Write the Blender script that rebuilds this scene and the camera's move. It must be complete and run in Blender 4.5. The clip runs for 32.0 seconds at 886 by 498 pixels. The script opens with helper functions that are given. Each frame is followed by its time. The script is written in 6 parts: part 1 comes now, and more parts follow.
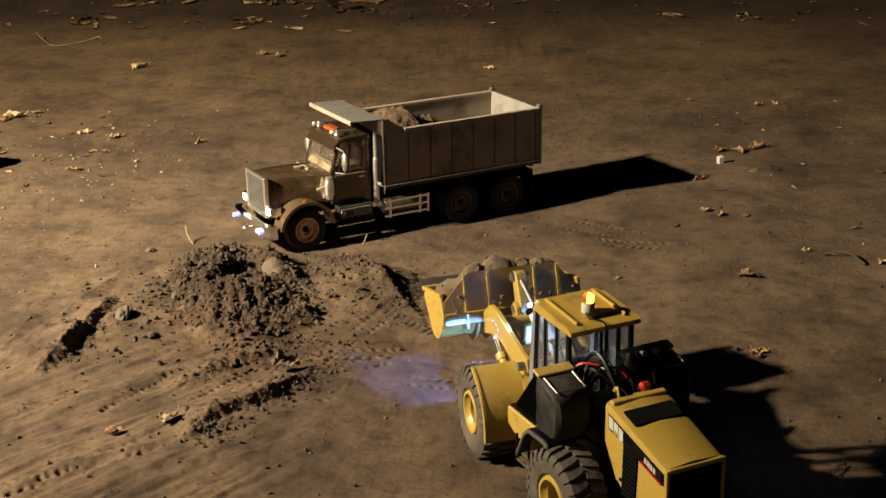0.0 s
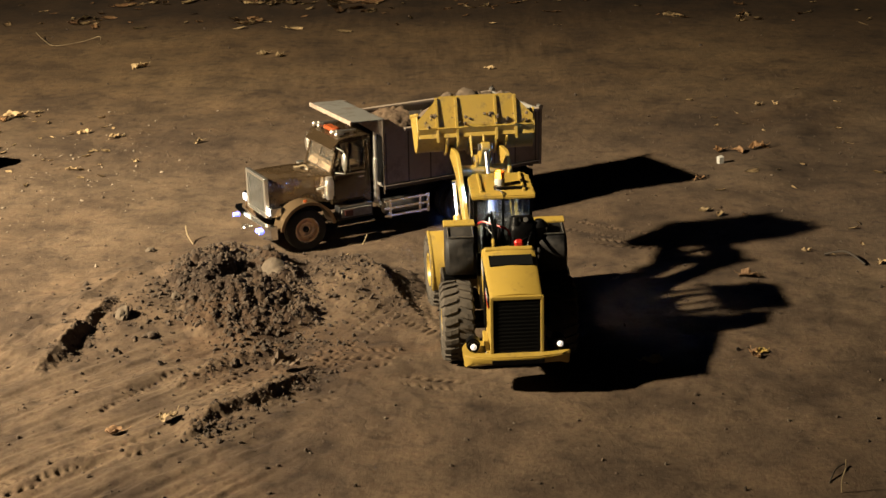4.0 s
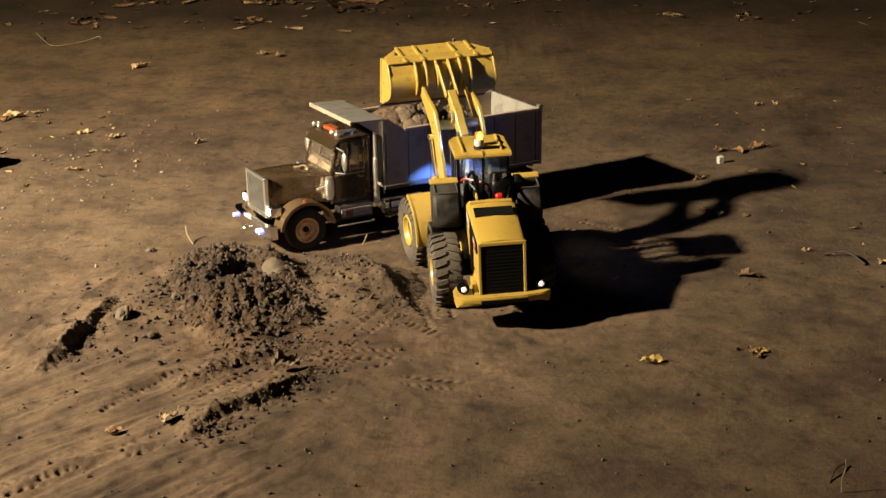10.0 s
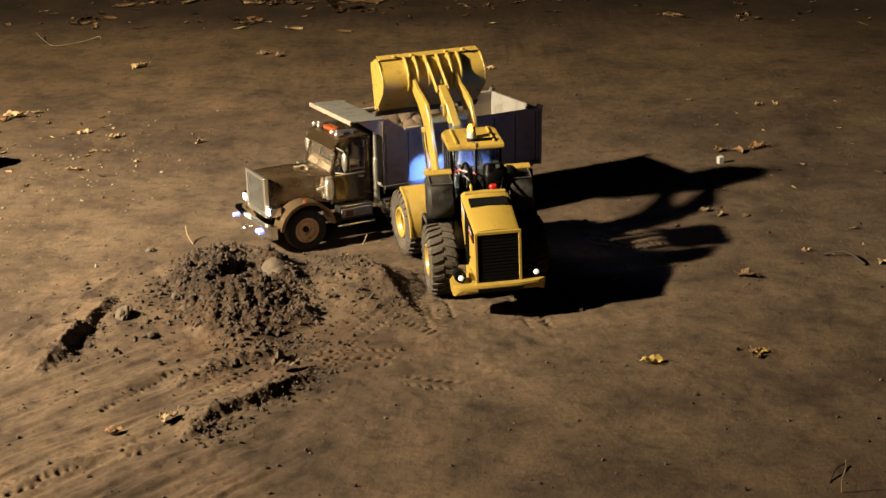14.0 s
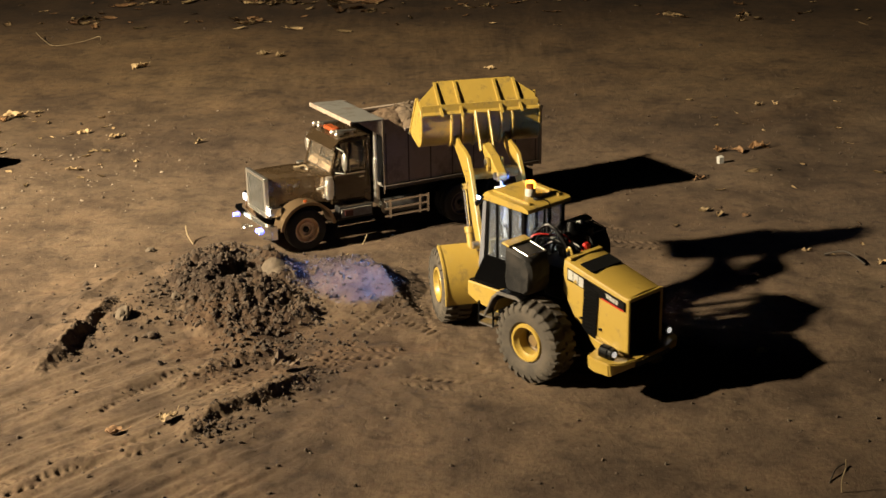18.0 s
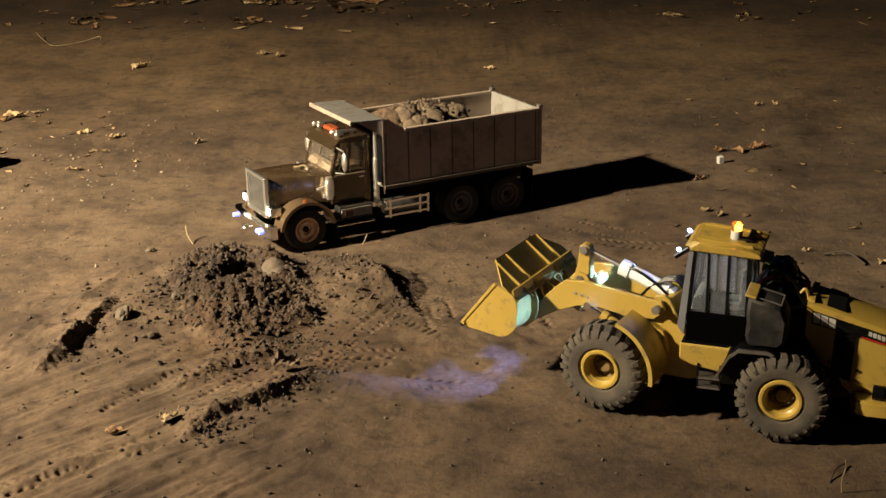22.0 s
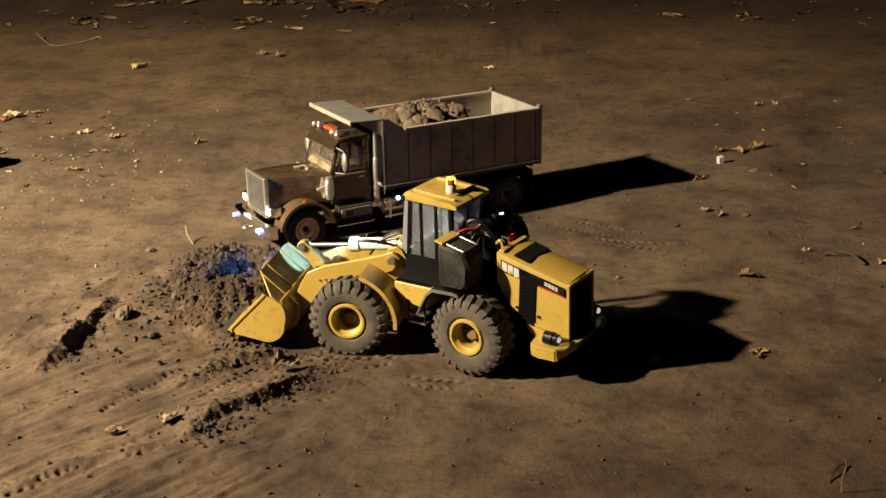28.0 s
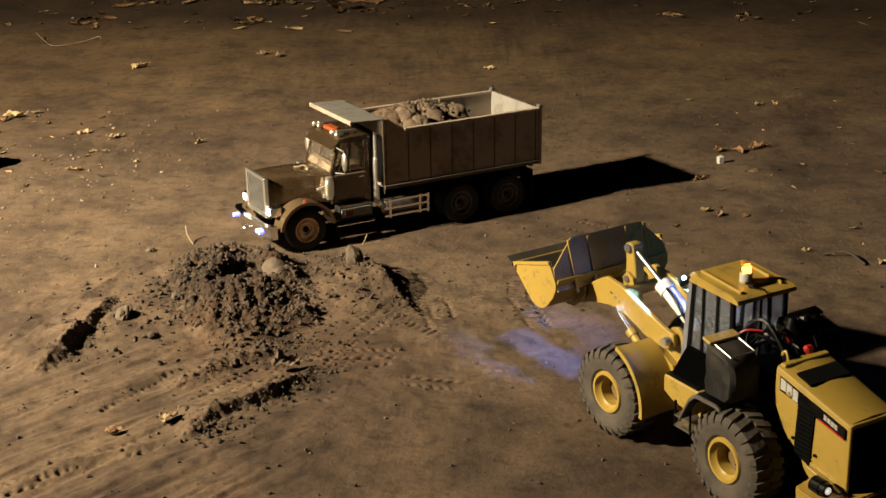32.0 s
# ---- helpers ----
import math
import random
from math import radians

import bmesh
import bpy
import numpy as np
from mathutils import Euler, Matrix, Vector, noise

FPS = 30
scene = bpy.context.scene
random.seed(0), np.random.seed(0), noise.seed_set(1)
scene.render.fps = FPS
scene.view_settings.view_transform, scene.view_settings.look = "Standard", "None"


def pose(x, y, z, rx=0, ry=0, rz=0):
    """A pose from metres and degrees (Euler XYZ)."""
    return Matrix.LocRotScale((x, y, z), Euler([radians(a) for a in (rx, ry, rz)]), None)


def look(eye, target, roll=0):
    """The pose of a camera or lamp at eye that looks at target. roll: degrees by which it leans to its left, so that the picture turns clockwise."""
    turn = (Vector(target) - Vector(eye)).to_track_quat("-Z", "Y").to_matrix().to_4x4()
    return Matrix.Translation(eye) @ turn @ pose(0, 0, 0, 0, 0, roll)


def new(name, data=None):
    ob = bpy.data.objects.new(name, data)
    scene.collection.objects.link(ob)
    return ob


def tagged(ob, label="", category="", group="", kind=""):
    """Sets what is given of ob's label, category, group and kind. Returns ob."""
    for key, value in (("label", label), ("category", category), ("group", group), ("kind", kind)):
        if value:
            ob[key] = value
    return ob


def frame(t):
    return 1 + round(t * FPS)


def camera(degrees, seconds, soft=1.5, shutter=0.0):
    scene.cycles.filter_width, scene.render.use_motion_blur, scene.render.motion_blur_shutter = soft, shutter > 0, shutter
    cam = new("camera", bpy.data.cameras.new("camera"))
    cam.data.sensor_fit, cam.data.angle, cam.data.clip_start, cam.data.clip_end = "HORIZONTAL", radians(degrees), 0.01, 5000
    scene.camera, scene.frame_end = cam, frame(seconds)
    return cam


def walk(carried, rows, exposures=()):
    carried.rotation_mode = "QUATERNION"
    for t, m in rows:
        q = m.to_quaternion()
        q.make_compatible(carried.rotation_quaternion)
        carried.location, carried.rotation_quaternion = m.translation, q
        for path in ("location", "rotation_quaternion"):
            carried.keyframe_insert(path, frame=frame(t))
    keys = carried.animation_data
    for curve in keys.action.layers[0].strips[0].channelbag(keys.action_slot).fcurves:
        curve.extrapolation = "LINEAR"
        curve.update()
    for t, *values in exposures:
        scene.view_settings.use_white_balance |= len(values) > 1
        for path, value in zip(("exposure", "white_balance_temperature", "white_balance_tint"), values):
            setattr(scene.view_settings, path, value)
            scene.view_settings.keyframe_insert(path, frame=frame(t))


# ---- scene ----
cam = camera(35.085, 32.0, soft=1.5, shutter=0.4)
EYE = (0.0, -2.5149, 0.8792)
walk(cam, [(0.0, look(EYE, (0.0, 0.0, 0.0), -0.847)), (32.0, look(EYE, (0.0, 0.0, 0.0), -0.847))], [(0.0, 0.0), (32.0, 0.0)])

# ---- light: night, one warm work lamp on a pole beside the camera ----
world = bpy.data.worlds.new("night_sky")
scene.world = world
world.use_nodes = True
world.node_tree.nodes["Background"].inputs[0].default_value = (0.35, 0.5, 1.0, 1)
world.node_tree.nodes["Background"].inputs[1].default_value = 0.0015


def lamp(name, kind, m, energy, color, size, **more):
    data = bpy.data.lights.new(name, kind)
    data.energy, data.color, data.shadow_soft_size = energy, color, size
    if kind == "SPOT":
        data.spot_size, data.spot_blend = radians(more["cone"]), more["blend"]
    ob = new(name, data)
    ob.matrix_world = m
    return ob


lamp("work_lamp", "SPOT", look((-2.60, -1.25, 1.77), (-1.45, 0.42, 0.0)), 2000, (1.0, 0.825, 0.555), 0.045, cone=96, blend=1.0)
# second spot at the same lamp, added to brighten the near ground
lamp("work_lamp", "SPOT", look((-2.59, -1.30, 1.77), (-0.32, -0.86, 0.0)), 930, (1.0, 0.825, 0.555), 0.045, cone=96, blend=1.0)
lamp("distant_lamp", "SPOT", look((1.75, -0.35, 0.75), (0.90, 0.10, 0.0)), 4.0, (0.45, 0.55, 1.0), 0.05, cone=30, blend=1.0)


# ---- materials ----
def material(name, color, rough=0.6, metal=0.0, vary=0.15, scale=30.0, bump=0.0, bump_scale=200.0, dirt=None, dirt_amount=0.0,
             dirt_scale=18.0, coat=0.0, spec=0.5, glow=None, glow_strength=0.0, glass=0.0, per_object=0.0):
    m = bpy.data.materials.new(name)
    m.use_nodes = True
    nt = m.node_tree
    bsdf = nt.nodes["Principled BSDF"]
    bsdf.inputs["Roughness"].default_value = rough
    bsdf.inputs["Metallic"].default_value = metal
    bsdf.inputs["Coat Weight"].default_value = coat
    bsdf.inputs["Specular IOR Level"].default_value = spec
    bsdf.inputs["Transmission Weight"].default_value = glass
    coord = nt.nodes.new("ShaderNodeTexCoord")

    def noise_node(s, detail=4.0, rough_=0.6):
        n = nt.nodes.new("ShaderNodeTexNoise")
        n.inputs["Scale"].default_value, n.inputs["Detail"].default_value = s, detail
        n.inputs["Roughness"].default_value = rough_
        nt.links.new(coord.outputs["Object"], n.inputs["Vector"])
        return n

    def mixer(fac, a, b, blend="MIX"):
        x = nt.nodes.new("ShaderNodeMix")
        x.data_type, x.blend_type = "RGBA", blend
        for socket, v in ((x.inputs[0], fac), (x.inputs[6], a), (x.inputs[7], b)):
            if hasattr(v, "is_output"):
                nt.links.new(v, socket)
            elif isinstance(v, (int, float)):
                socket.default_value = v
            else:
                socket.default_value = (*v, 1)
        return x.outputs[2]

    def ramp(value, lo, hi):
        r = nt.nodes.new("ShaderNodeMapRange")
        r.inputs[1].default_value, r.inputs[2].default_value = lo, hi
        nt.links.new(value, r.inputs[0])
        return r.outputs[0]

    big = noise_node(scale)
    fine = noise_node(scale * 6.0, 3.0)
    dark = [c * (1 - vary) for c in color]
    light = [min(1.0, c * (1 + vary)) for c in color]
    col = mixer(ramp(big.outputs[0], 0.3, 0.7), dark, light)
    col = mixer(ramp(fine.outputs[0], 0.35, 0.75), col, mixer(0.5, col, dark), "MIX")
    if per_object:
        info = nt.nodes.new("ShaderNodeObjectInfo")
        hsv = nt.nodes.new("ShaderNodeHueSaturation")
        nt.links.new(col, hsv.inputs["Color"])
        nt.links.new(ramp(info.outputs["Random"], 0.0, 1.0), hsv.inputs["Value"])
        rr = nt.nodes.new("ShaderNodeMapRange")
        rr.inputs[3].default_value, rr.inputs[4].default_value = 1 - per_object, 1 + per_object
        nt.links.new(info.outputs["Random"], rr.inputs[0])
        nt.links.new(rr.outputs[0], hsv.inputs["Value"])
        col = hsv.outputs["Color"]
    if dirt:
        d = noise_node(dirt_scale, 6.0, 0.7)
        f = ramp(d.outputs[0], 0.62 - 0.35 * dirt_amount, 0.85 - 0.25 * dirt_amount)
        col = mixer(f, col, dirt)
        rm = nt.nodes.new("ShaderNodeMapRange")
        rm.inputs[3].default_value, rm.inputs[4].default_value = rough, 0.9
        nt.links.new(f, rm.inputs[0])
        nt.links.new(rm.outputs[0], bsdf.inputs["Roughness"])
    nt.links.new(col, bsdf.inputs["Base Color"])
    if bump:
        b = nt.nodes.new("ShaderNodeBump")
        b.inputs["Strength"].default_value, b.inputs["Distance"].default_value = 1.0, bump
        nt.links.new(noise_node(bump_scale, 5.0, 0.65).outputs[0], b.inputs["Height"])
        nt.links.new(b.outputs[0], bsdf.inputs["Normal"])
    if glow:
        bsdf.inputs["Emission Color"].default_value = (*glow, 1)
        bsdf.inputs["Emission Strength"].default_value = glow_strength
    return m


SOIL = (0.063, 0.045, 0.029)
M_yellow = material("yellow_paint", (0.285, 0.193, 0.037), 0.38, vary=0.06, scale=25, bump=0.00015, bump_scale=400, dirt=SOIL, dirt_amount=0.16, dirt_scale=34, coat=0.15)
M_yellow_worn = material("worn_yellow_paint", (0.285, 0.193, 0.037), 0.42, vary=0.08, scale=25, bump=0.0003, bump_scale=300, dirt=SOIL, dirt_amount=0.24, dirt_scale=60)
M_black = material("black_plastic", (0.0020, 0.0020, 0.0022), 0.32, spec=0.14, vary=0.25, scale=40, bump=0.0002, bump_scale=500, dirt=(0.006, 0.005, 0.0042), dirt_amount=0.2)
M_grille = material("black_mesh", (0.00165, 0.00165, 0.00165), 0.95, spec=0.1, vary=0.3, scale=300, bump=0.0004, bump_scale=900)
M_tyre = material("dusty_rubber", (0.0308, 0.02585, 0.0209), 0.85, vary=0.3, scale=35, bump=0.0006, bump_scale=350, dirt=(0.06325, 0.0506, 0.0374), dirt_amount=0.85, dirt_scale=30)
M_truck_tyre = material("black_rubber", (0.00385, 0.003575, 0.0033), 0.7, vary=0.3, scale=40, bump=0.0004, bump_scale=400)
M_chrome = material("chrome", (0.92, 0.91, 0.90), 0.16, 1.0, vary=0.04, scale=60, bump=0.00005, bump_scale=300)
M_bright = material("bright_dusty_chrome", (0.90, 0.88, 0.84), 0.34, 1.0, vary=0.06, scale=60, bump=0.00005, bump_scale=300)
M_steel = material("dull_steel", (0.42, 0.40, 0.38), 0.42, 1.0, vary=0.2, scale=60, bump=0.0001, bump_scale=500)
M_alu = material("dusty_aluminium_sheet", (0.32, 0.256, 0.204), 0.5, 0.2, vary=0.14, scale=14, bump=0.0001, bump_scale=300, dirt=(0.095, 0.07, 0.051), dirt_amount=0.45, dirt_scale=14)
# worn edge steel, kept dark to serve for bucket shade too
M_edge = material("worn_shade_steel", (0.030, 0.026, 0.022), 0.6, 0.3, vary=0.3, scale=40, bump=0.0002, bump_scale=300, dirt=(0.03, 0.021, 0.014), dirt_amount=0.6)
# white raised to carry the work lights' glare on the tilt ram
M_ram = material("led_lit_white_paint", (0.62, 0.63, 0.60), 0.35, vary=0.05, scale=40, dirt=SOIL, dirt_amount=0.1)
M_pale = material("pale_grey_steel", (0.1705, 0.1623, 0.1458), 0.6, 0.0, vary=0.12, scale=20, bump=0.0002, bump_scale=250, dirt=SOIL, dirt_amount=0.35, dirt_scale=25)
M_copper = material("bronze_metallic_paint", (0.105, 0.068, 0.036), 0.26, 0.65, vary=0.14, scale=40, coat=0.7, dirt=(0.07, 0.05, 0.032), dirt_amount=0.40, dirt_scale=22)
M_cab = material("dark_bronze_paint", (0.060, 0.040, 0.022), 0.2, 0.6, vary=0.12, scale=40, coat=0.7, dirt=(0.05, 0.036, 0.024), dirt_amount=0.15, dirt_scale=22)
# lighter copy of the bronze: light on the wheel arches put into the colour
M_bronze = material("dusty_lit_bronze_arch", (0.24, 0.165, 0.095), 0.28, 0.75, vary=0.12, scale=40, coat=0.4, dirt=SOIL, dirt_amount=0.25, dirt_scale=20)
# pale blue-grey that paints in the LED's reflection on the windscreen's side
M_pillar = material("glossy_lit_pillar", (0.16, 0.165, 0.19), 0.25, 0.2, vary=0.1, scale=20, coat=0.5)
M_guard = material("grey_steel_plate", (0.112, 0.110, 0.102), 0.5, 0.1, vary=0.15, scale=20, bump=0.0002, bump_scale=250, dirt=SOIL, dirt_amount=0.3, dirt_scale=25)
M_seam = material("dark_aluminium_seam", (0.085, 0.066, 0.054), 0.6, 0.1, vary=0.2, scale=30, dirt=(0.06, 0.045, 0.03), dirt_amount=0.5)
# dust on the rim's inside, with the dish's shade mixed into its brown
M_rim_disc = material("dusty_shaded_yellow_disc", (0.1485, 0.09075, 0.02475), 0.6, vary=0.2, scale=50, dirt=(0.0495, 0.033, 0.01925), dirt_amount=0.6, dirt_scale=60)
M_cab_black = material("black_cab_paint", (0.0008, 0.0008, 0.0009), 0.14, spec=0.2, vary=0.2, scale=40)
M_tank = material("dark_grey_plastic", (0.0085, 0.0085, 0.009), 0.55, spec=0.25, vary=0.35, scale=30, bump=0.0012, bump_scale=70, dirt=(0.034, 0.029, 0.025), dirt_amount=0.55, dirt_scale=24)
M_cab_inside = material("grey_cab_lining", (0.040, 0.039, 0.036), 0.7, vary=0.15, scale=40)
M_tan = material("tan_cab_lining", (0.050, 0.032, 0.017), 0.6, vary=0.15, scale=40)
# rear rims: darker, greyer copy, with the shade under the box coloured in
M_shaded_rim = material("dusty_shaded_rim", (0.115, 0.094, 0.083), 0.5, 0.2, vary=0.25, scale=50, dirt=SOIL, dirt_amount=0.3, dirt_scale=60)
# front rims: brighter tan copy, with lamplight coloured in
M_brass = material("lit_tan_rim", (0.80, 0.62, 0.46), 0.48, 0.85, vary=0.15, scale=50, dirt=SOIL, dirt_amount=0.2, dirt_scale=60)
M_glass = material("tinted_glass", (0.95, 0.90, 0.80), 0.03, vary=0.02, scale=10, glass=0.985)
M_dark_glass = material("dusty_tinted_glass", (0.70, 0.77, 0.88), 0.04, vary=0.02, scale=10, glass=0.965)
M_white = material("white_paint", (0.341, 0.3355, 0.3135), 0.5, vary=0.05, scale=40, dirt=SOIL, dirt_amount=0.2)
M_red = material("red_plastic", (0.3025, 0.011, 0.0066), 0.4, vary=0.1, scale=40)
M_dark_red = material("dark_red_plate", (0.055, 0.012, 0.010), 0.5, vary=0.2, scale=60)
M_orange = material("amber_lens", (0.20, 0.045, 0.014), 0.2, vary=0.05, scale=40, glow=(1.0, 0.12, 0.01), glow_strength=0.02)
M_amber_glow = material("amber_bulb", (0.8, 0.3, 0.05), 0.4, vary=0.02, glow=(1.0, 0.42, 0.07), glow_strength=16.0)
M_led = material("cold_white_led", (0.8, 0.85, 1.0), 0.3, vary=0.02, glow=(0.12, 0.29, 1.0), glow_strength=830000.0)
M_led_lens = material("cold_white_lens", (0.8, 0.85, 1.0), 0.3, vary=0.02, glow=(0.12, 0.29, 1.0), glow_strength=1100.0)
M_reverse = material("white_lamp_lens", (0.9, 0.88, 0.85), 0.2, vary=0.02, glow=(1.0, 0.92, 0.85), glow_strength=0.5)
M_blue = material("blue_led_lens", (0.3, 0.35, 1.0), 0.2, vary=0.02, glow=(0.08, 0.11, 1.0), glow_strength=4.0)
M_head = material("headlamp_lens", (0.8, 0.85, 1.0), 0.2, vary=0.02, glow=(0.6, 0.7, 1.0), glow_strength=0.7)
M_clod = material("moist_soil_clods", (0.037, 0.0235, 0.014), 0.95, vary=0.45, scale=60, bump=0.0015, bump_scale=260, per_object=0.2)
M_rock = material("tan_stone", (0.062, 0.045, 0.029), 0.85, vary=0.25, scale=40, bump=0.001, bump_scale=150, dirt=SOIL, dirt_amount=0.5)
M_gravel = material("pale_gravel", (0.16, 0.125, 0.09), 0.8, vary=0.35, scale=60, bump=0.0008, bump_scale=200)
M_leaf = material("dry_yellow_leaf", (0.29, 0.205, 0.105), 0.6, vary=0.35, scale=60, bump=0.0008, bump_scale=120, per_object=0.35)
M_leaf_yellow = material("fallen_yellow_leaf", (0.36, 0.25, 0.06), 0.6, vary=0.3, scale=60, bump=0.0008, bump_scale=120)
M_leaf_rust = material("fallen_rust_leaf", (0.15, 0.075, 0.026), 0.7, vary=0.6, scale=70, bump=0.0008, bump_scale=120)
M_leaf_dark = material("weathered_dark_leaf", (0.066, 0.040, 0.021), 0.7, vary=0.4, scale=60, bump=0.0008, bump_scale=120)
M_leaf_red = material("dry_brown_leaf", (0.150, 0.080, 0.034), 0.7, vary=0.35, scale=60, bump=0.0008, bump_scale=120, per_object=0.3)
M_load = material("loose_tan_soil", (0.082, 0.057, 0.0355), 0.95, vary=0.35, scale=60, bump=0.0010, bump_scale=260, per_object=0.08)
M_dark_twig = material("dark_twig", (0.0275, 0.01925, 0.0121), 0.85, vary=0.2, scale=80)
M_twig = material("dry_twig", (0.1485, 0.11, 0.0605), 0.8, vary=0.2, scale=80)


PANES = (M_glass, M_dark_glass)


# ---- mesh helpers ----
def part(name, bm, mat, parent=None, label="", smooth=False):
    me = bpy.data.meshes.new(name)
    bm.normal_update()
    bm.to_mesh(me)
    bm.free()
    me.materials.append(mat)
    if smooth:
        me.shade_smooth()
        me.set_sharp_from_angle(angle=radians(38))
    ob = new(name, me)
    ob.parent = parent
    ob.visible_shadow = mat not in PANES
    return tagged(ob, label)


def prism(bm, prof, y0, y1, bevel=0.0):
    """A plate with the outline prof in x and z, from y0 to y1."""
    a = [bm.verts.new((x, y0, z)) for x, z in prof]
    b = [bm.verts.new((x, y1, z)) for x, z in prof]
    n = len(prof)
    faces = [bm.faces.new(a[::-1]), bm.faces.new(b)]
    faces += [bm.faces.new((a[i], a[(i + 1) % n], b[(i + 1) % n], b[i])) for i in range(n)]
    bmesh.ops.recalc_face_normals(bm, faces=faces)
    if bevel:
        edges = {e for f in faces for e in f.edges}
        bmesh.ops.bevel(bm, geom=list(edges), offset=bevel, segments=1, affect="EDGES", clamp_overlap=True)
    return bm


def box(bm, x0, x1, y0, y1, z0, z1, bevel=0.0):
    return prism(bm, [(x0, z0), (x1, z0), (x1, z1), (x0, z1)], y0, y1, bevel)


def cyl(bm, p, q, r, seg=14, r2=None):
    p, q = Vector(p), Vector(q)
    m = Matrix.Translation((p + q) / 2) @ (q - p).to_track_quat("Z", "Y").to_matrix().to_4x4()
    bmesh.ops.create_cone(bm, cap_ends=True, segments=seg, radius1=r, radius2=r if r2 is None else r2, depth=(q - p).length, matrix=m)
    return bm


def lathe(bm, prof, seg=32):
    """prof: (radius, y) turned round the y axis."""
    rings = [[bm.verts.new((r * math.cos(2 * math.pi * i / seg), y, r * math.sin(2 * math.pi * i / seg))) for i in range(seg)] for r, y in prof]
    for a, b in zip(rings, rings[1:]):
        for i in range(seg):
            bm.faces.new((a[i], a[(i + 1) % seg], b[(i + 1) % seg], b[i]))
    bmesh.ops.recalc_face_normals(bm, faces=bm.faces)
    return bm


def tube(bm, pts, r, seg=6):
    pts = [Vector(p) for p in pts]
    rings = []
    for i, p in enumerate(pts):
        d = (pts[min(i + 1, len(pts) - 1)] - pts[max(i - 1, 0)]).normalized()
        q = d.to_track_quat("Z", "Y")
        rings.append([bm.verts.new(p + q @ Vector((r * math.cos(2 * math.pi * k / seg), r * math.sin(2 * math.pi * k / seg), 0))) for k in range(seg)])
    for a, b in zip(rings, rings[1:]):
        for k in range(seg):
            bm.faces.new((a[k], a[(k + 1) % seg], b[(k + 1) % seg], b[k]))
    bm.faces.new(rings[0][::-1])
    bm.faces.new(rings[-1])
    return bm


def arc_plate(bm, cx, cz, r, a0, a1, y0, y1, thick, seg=10):
    """A bent plate round the y axis at (cx, cz), angles in degrees."""
    prof = []
    for i in range(seg + 1):
        a = radians(a0 + (a1 - a0) * i / seg)
        prof.append((cx + r * math.cos(a), cz + r * math.sin(a)))
    for i in range(seg, -1, -1):
        a = radians(a0 + (a1 - a0) * i / seg)
        prof.append((cx + (r - thick) * math.cos(a), cz + (r - thick) * math.sin(a)))
    return prism(bm, prof, y0, y1)


def curve(pts, n=8):
    """A smooth line through pts."""
    pts = [Vector(p) for p in pts]
    out = []
    for i in range(len(pts) - 1):
        a, b, c, d = pts[max(i - 1, 0)], pts[i], pts[i + 1], pts[min(i + 2, len(pts) - 1)]
        for k in range(n):
            t = k / n
            out.append(0.5 * (2 * b + (c - a) * t + (2 * a - 5 * b + 4 * c - d) * t * t + (3 * b - a - 3 * c + d) * t ** 3))
    return out + [pts[-1]]


def clod(bm, at, size, rng, rough=0.35, sub=1):
    """A lumpy piece of soil."""
    r = bmesh.ops.create_icosphere(bm, subdivisions=sub, radius=1.0)
    sx, sy, sz = (size * rng.uniform(0.7, 1.25) for _ in range(3))
    spin = Euler([rng.uniform(0, 6.28) for _ in range(3)]).to_matrix()
    off = Vector((rng.uniform(0, 90), rng.uniform(0, 90), rng.uniform(0, 90)))
    for v in r["verts"]:
        k = 1 + rough * (noise.noise(v.co * 1.3 + off) * 1.6 + 0.5 * noise.noise(v.co * 3.1 + off)) + (rng.uniform(-0.1, 0.1) if sub < 3 else rng.uniform(-0.012, 0.012) + 0.08 * noise.noise(v.co * 4.5 + off) + 0.05 * noise.noise(v.co * 11.0 + off))
        v.co = Vector(at) + spin @ Vector((v.co.x * sx * k, v.co.y * sy * k, v.co.z * sz * k))
    return bm


# ---- ground ----
LATTICES = {}


def lattice(seed):
    if seed not in LATTICES:
        LATTICES[seed] = np.random.RandomState(seed).rand(256, 256)
    return LATTICES[seed]


def vnoise(x, y, seed):
    g = lattice(seed)
    xi, yi = np.floor(x).astype(int), np.floor(y).astype(int)
    fx, fy = x - xi, y - yi
    fx, fy = fx * fx * (3 - 2 * fx), fy * fy * (3 - 2 * fy)
    a, b = g[xi % 256, yi % 256], g[(xi + 1) % 256, yi % 256]
    c, d = g[xi % 256, (yi + 1) % 256], g[(xi + 1) % 256, (yi + 1) % 256]
    return (a + (b - a) * fx) * (1 - fy) + (c + (d - c) * fx) * fy - 0.5


def fbm(x, y, freq, octaves, seed, gain=0.5):
    h = 0
    for k in range(octaves):
        c, s, f = math.cos(0.6 + 0.9 * k + seed), math.sin(0.6 + 0.9 * k + seed), freq * 2.03 ** k
        h = h + gain ** k * vnoise((c * x - s * y) * f + 17 * k, (s * x + c * y) * f + 9 * k, seed + k)
    return h


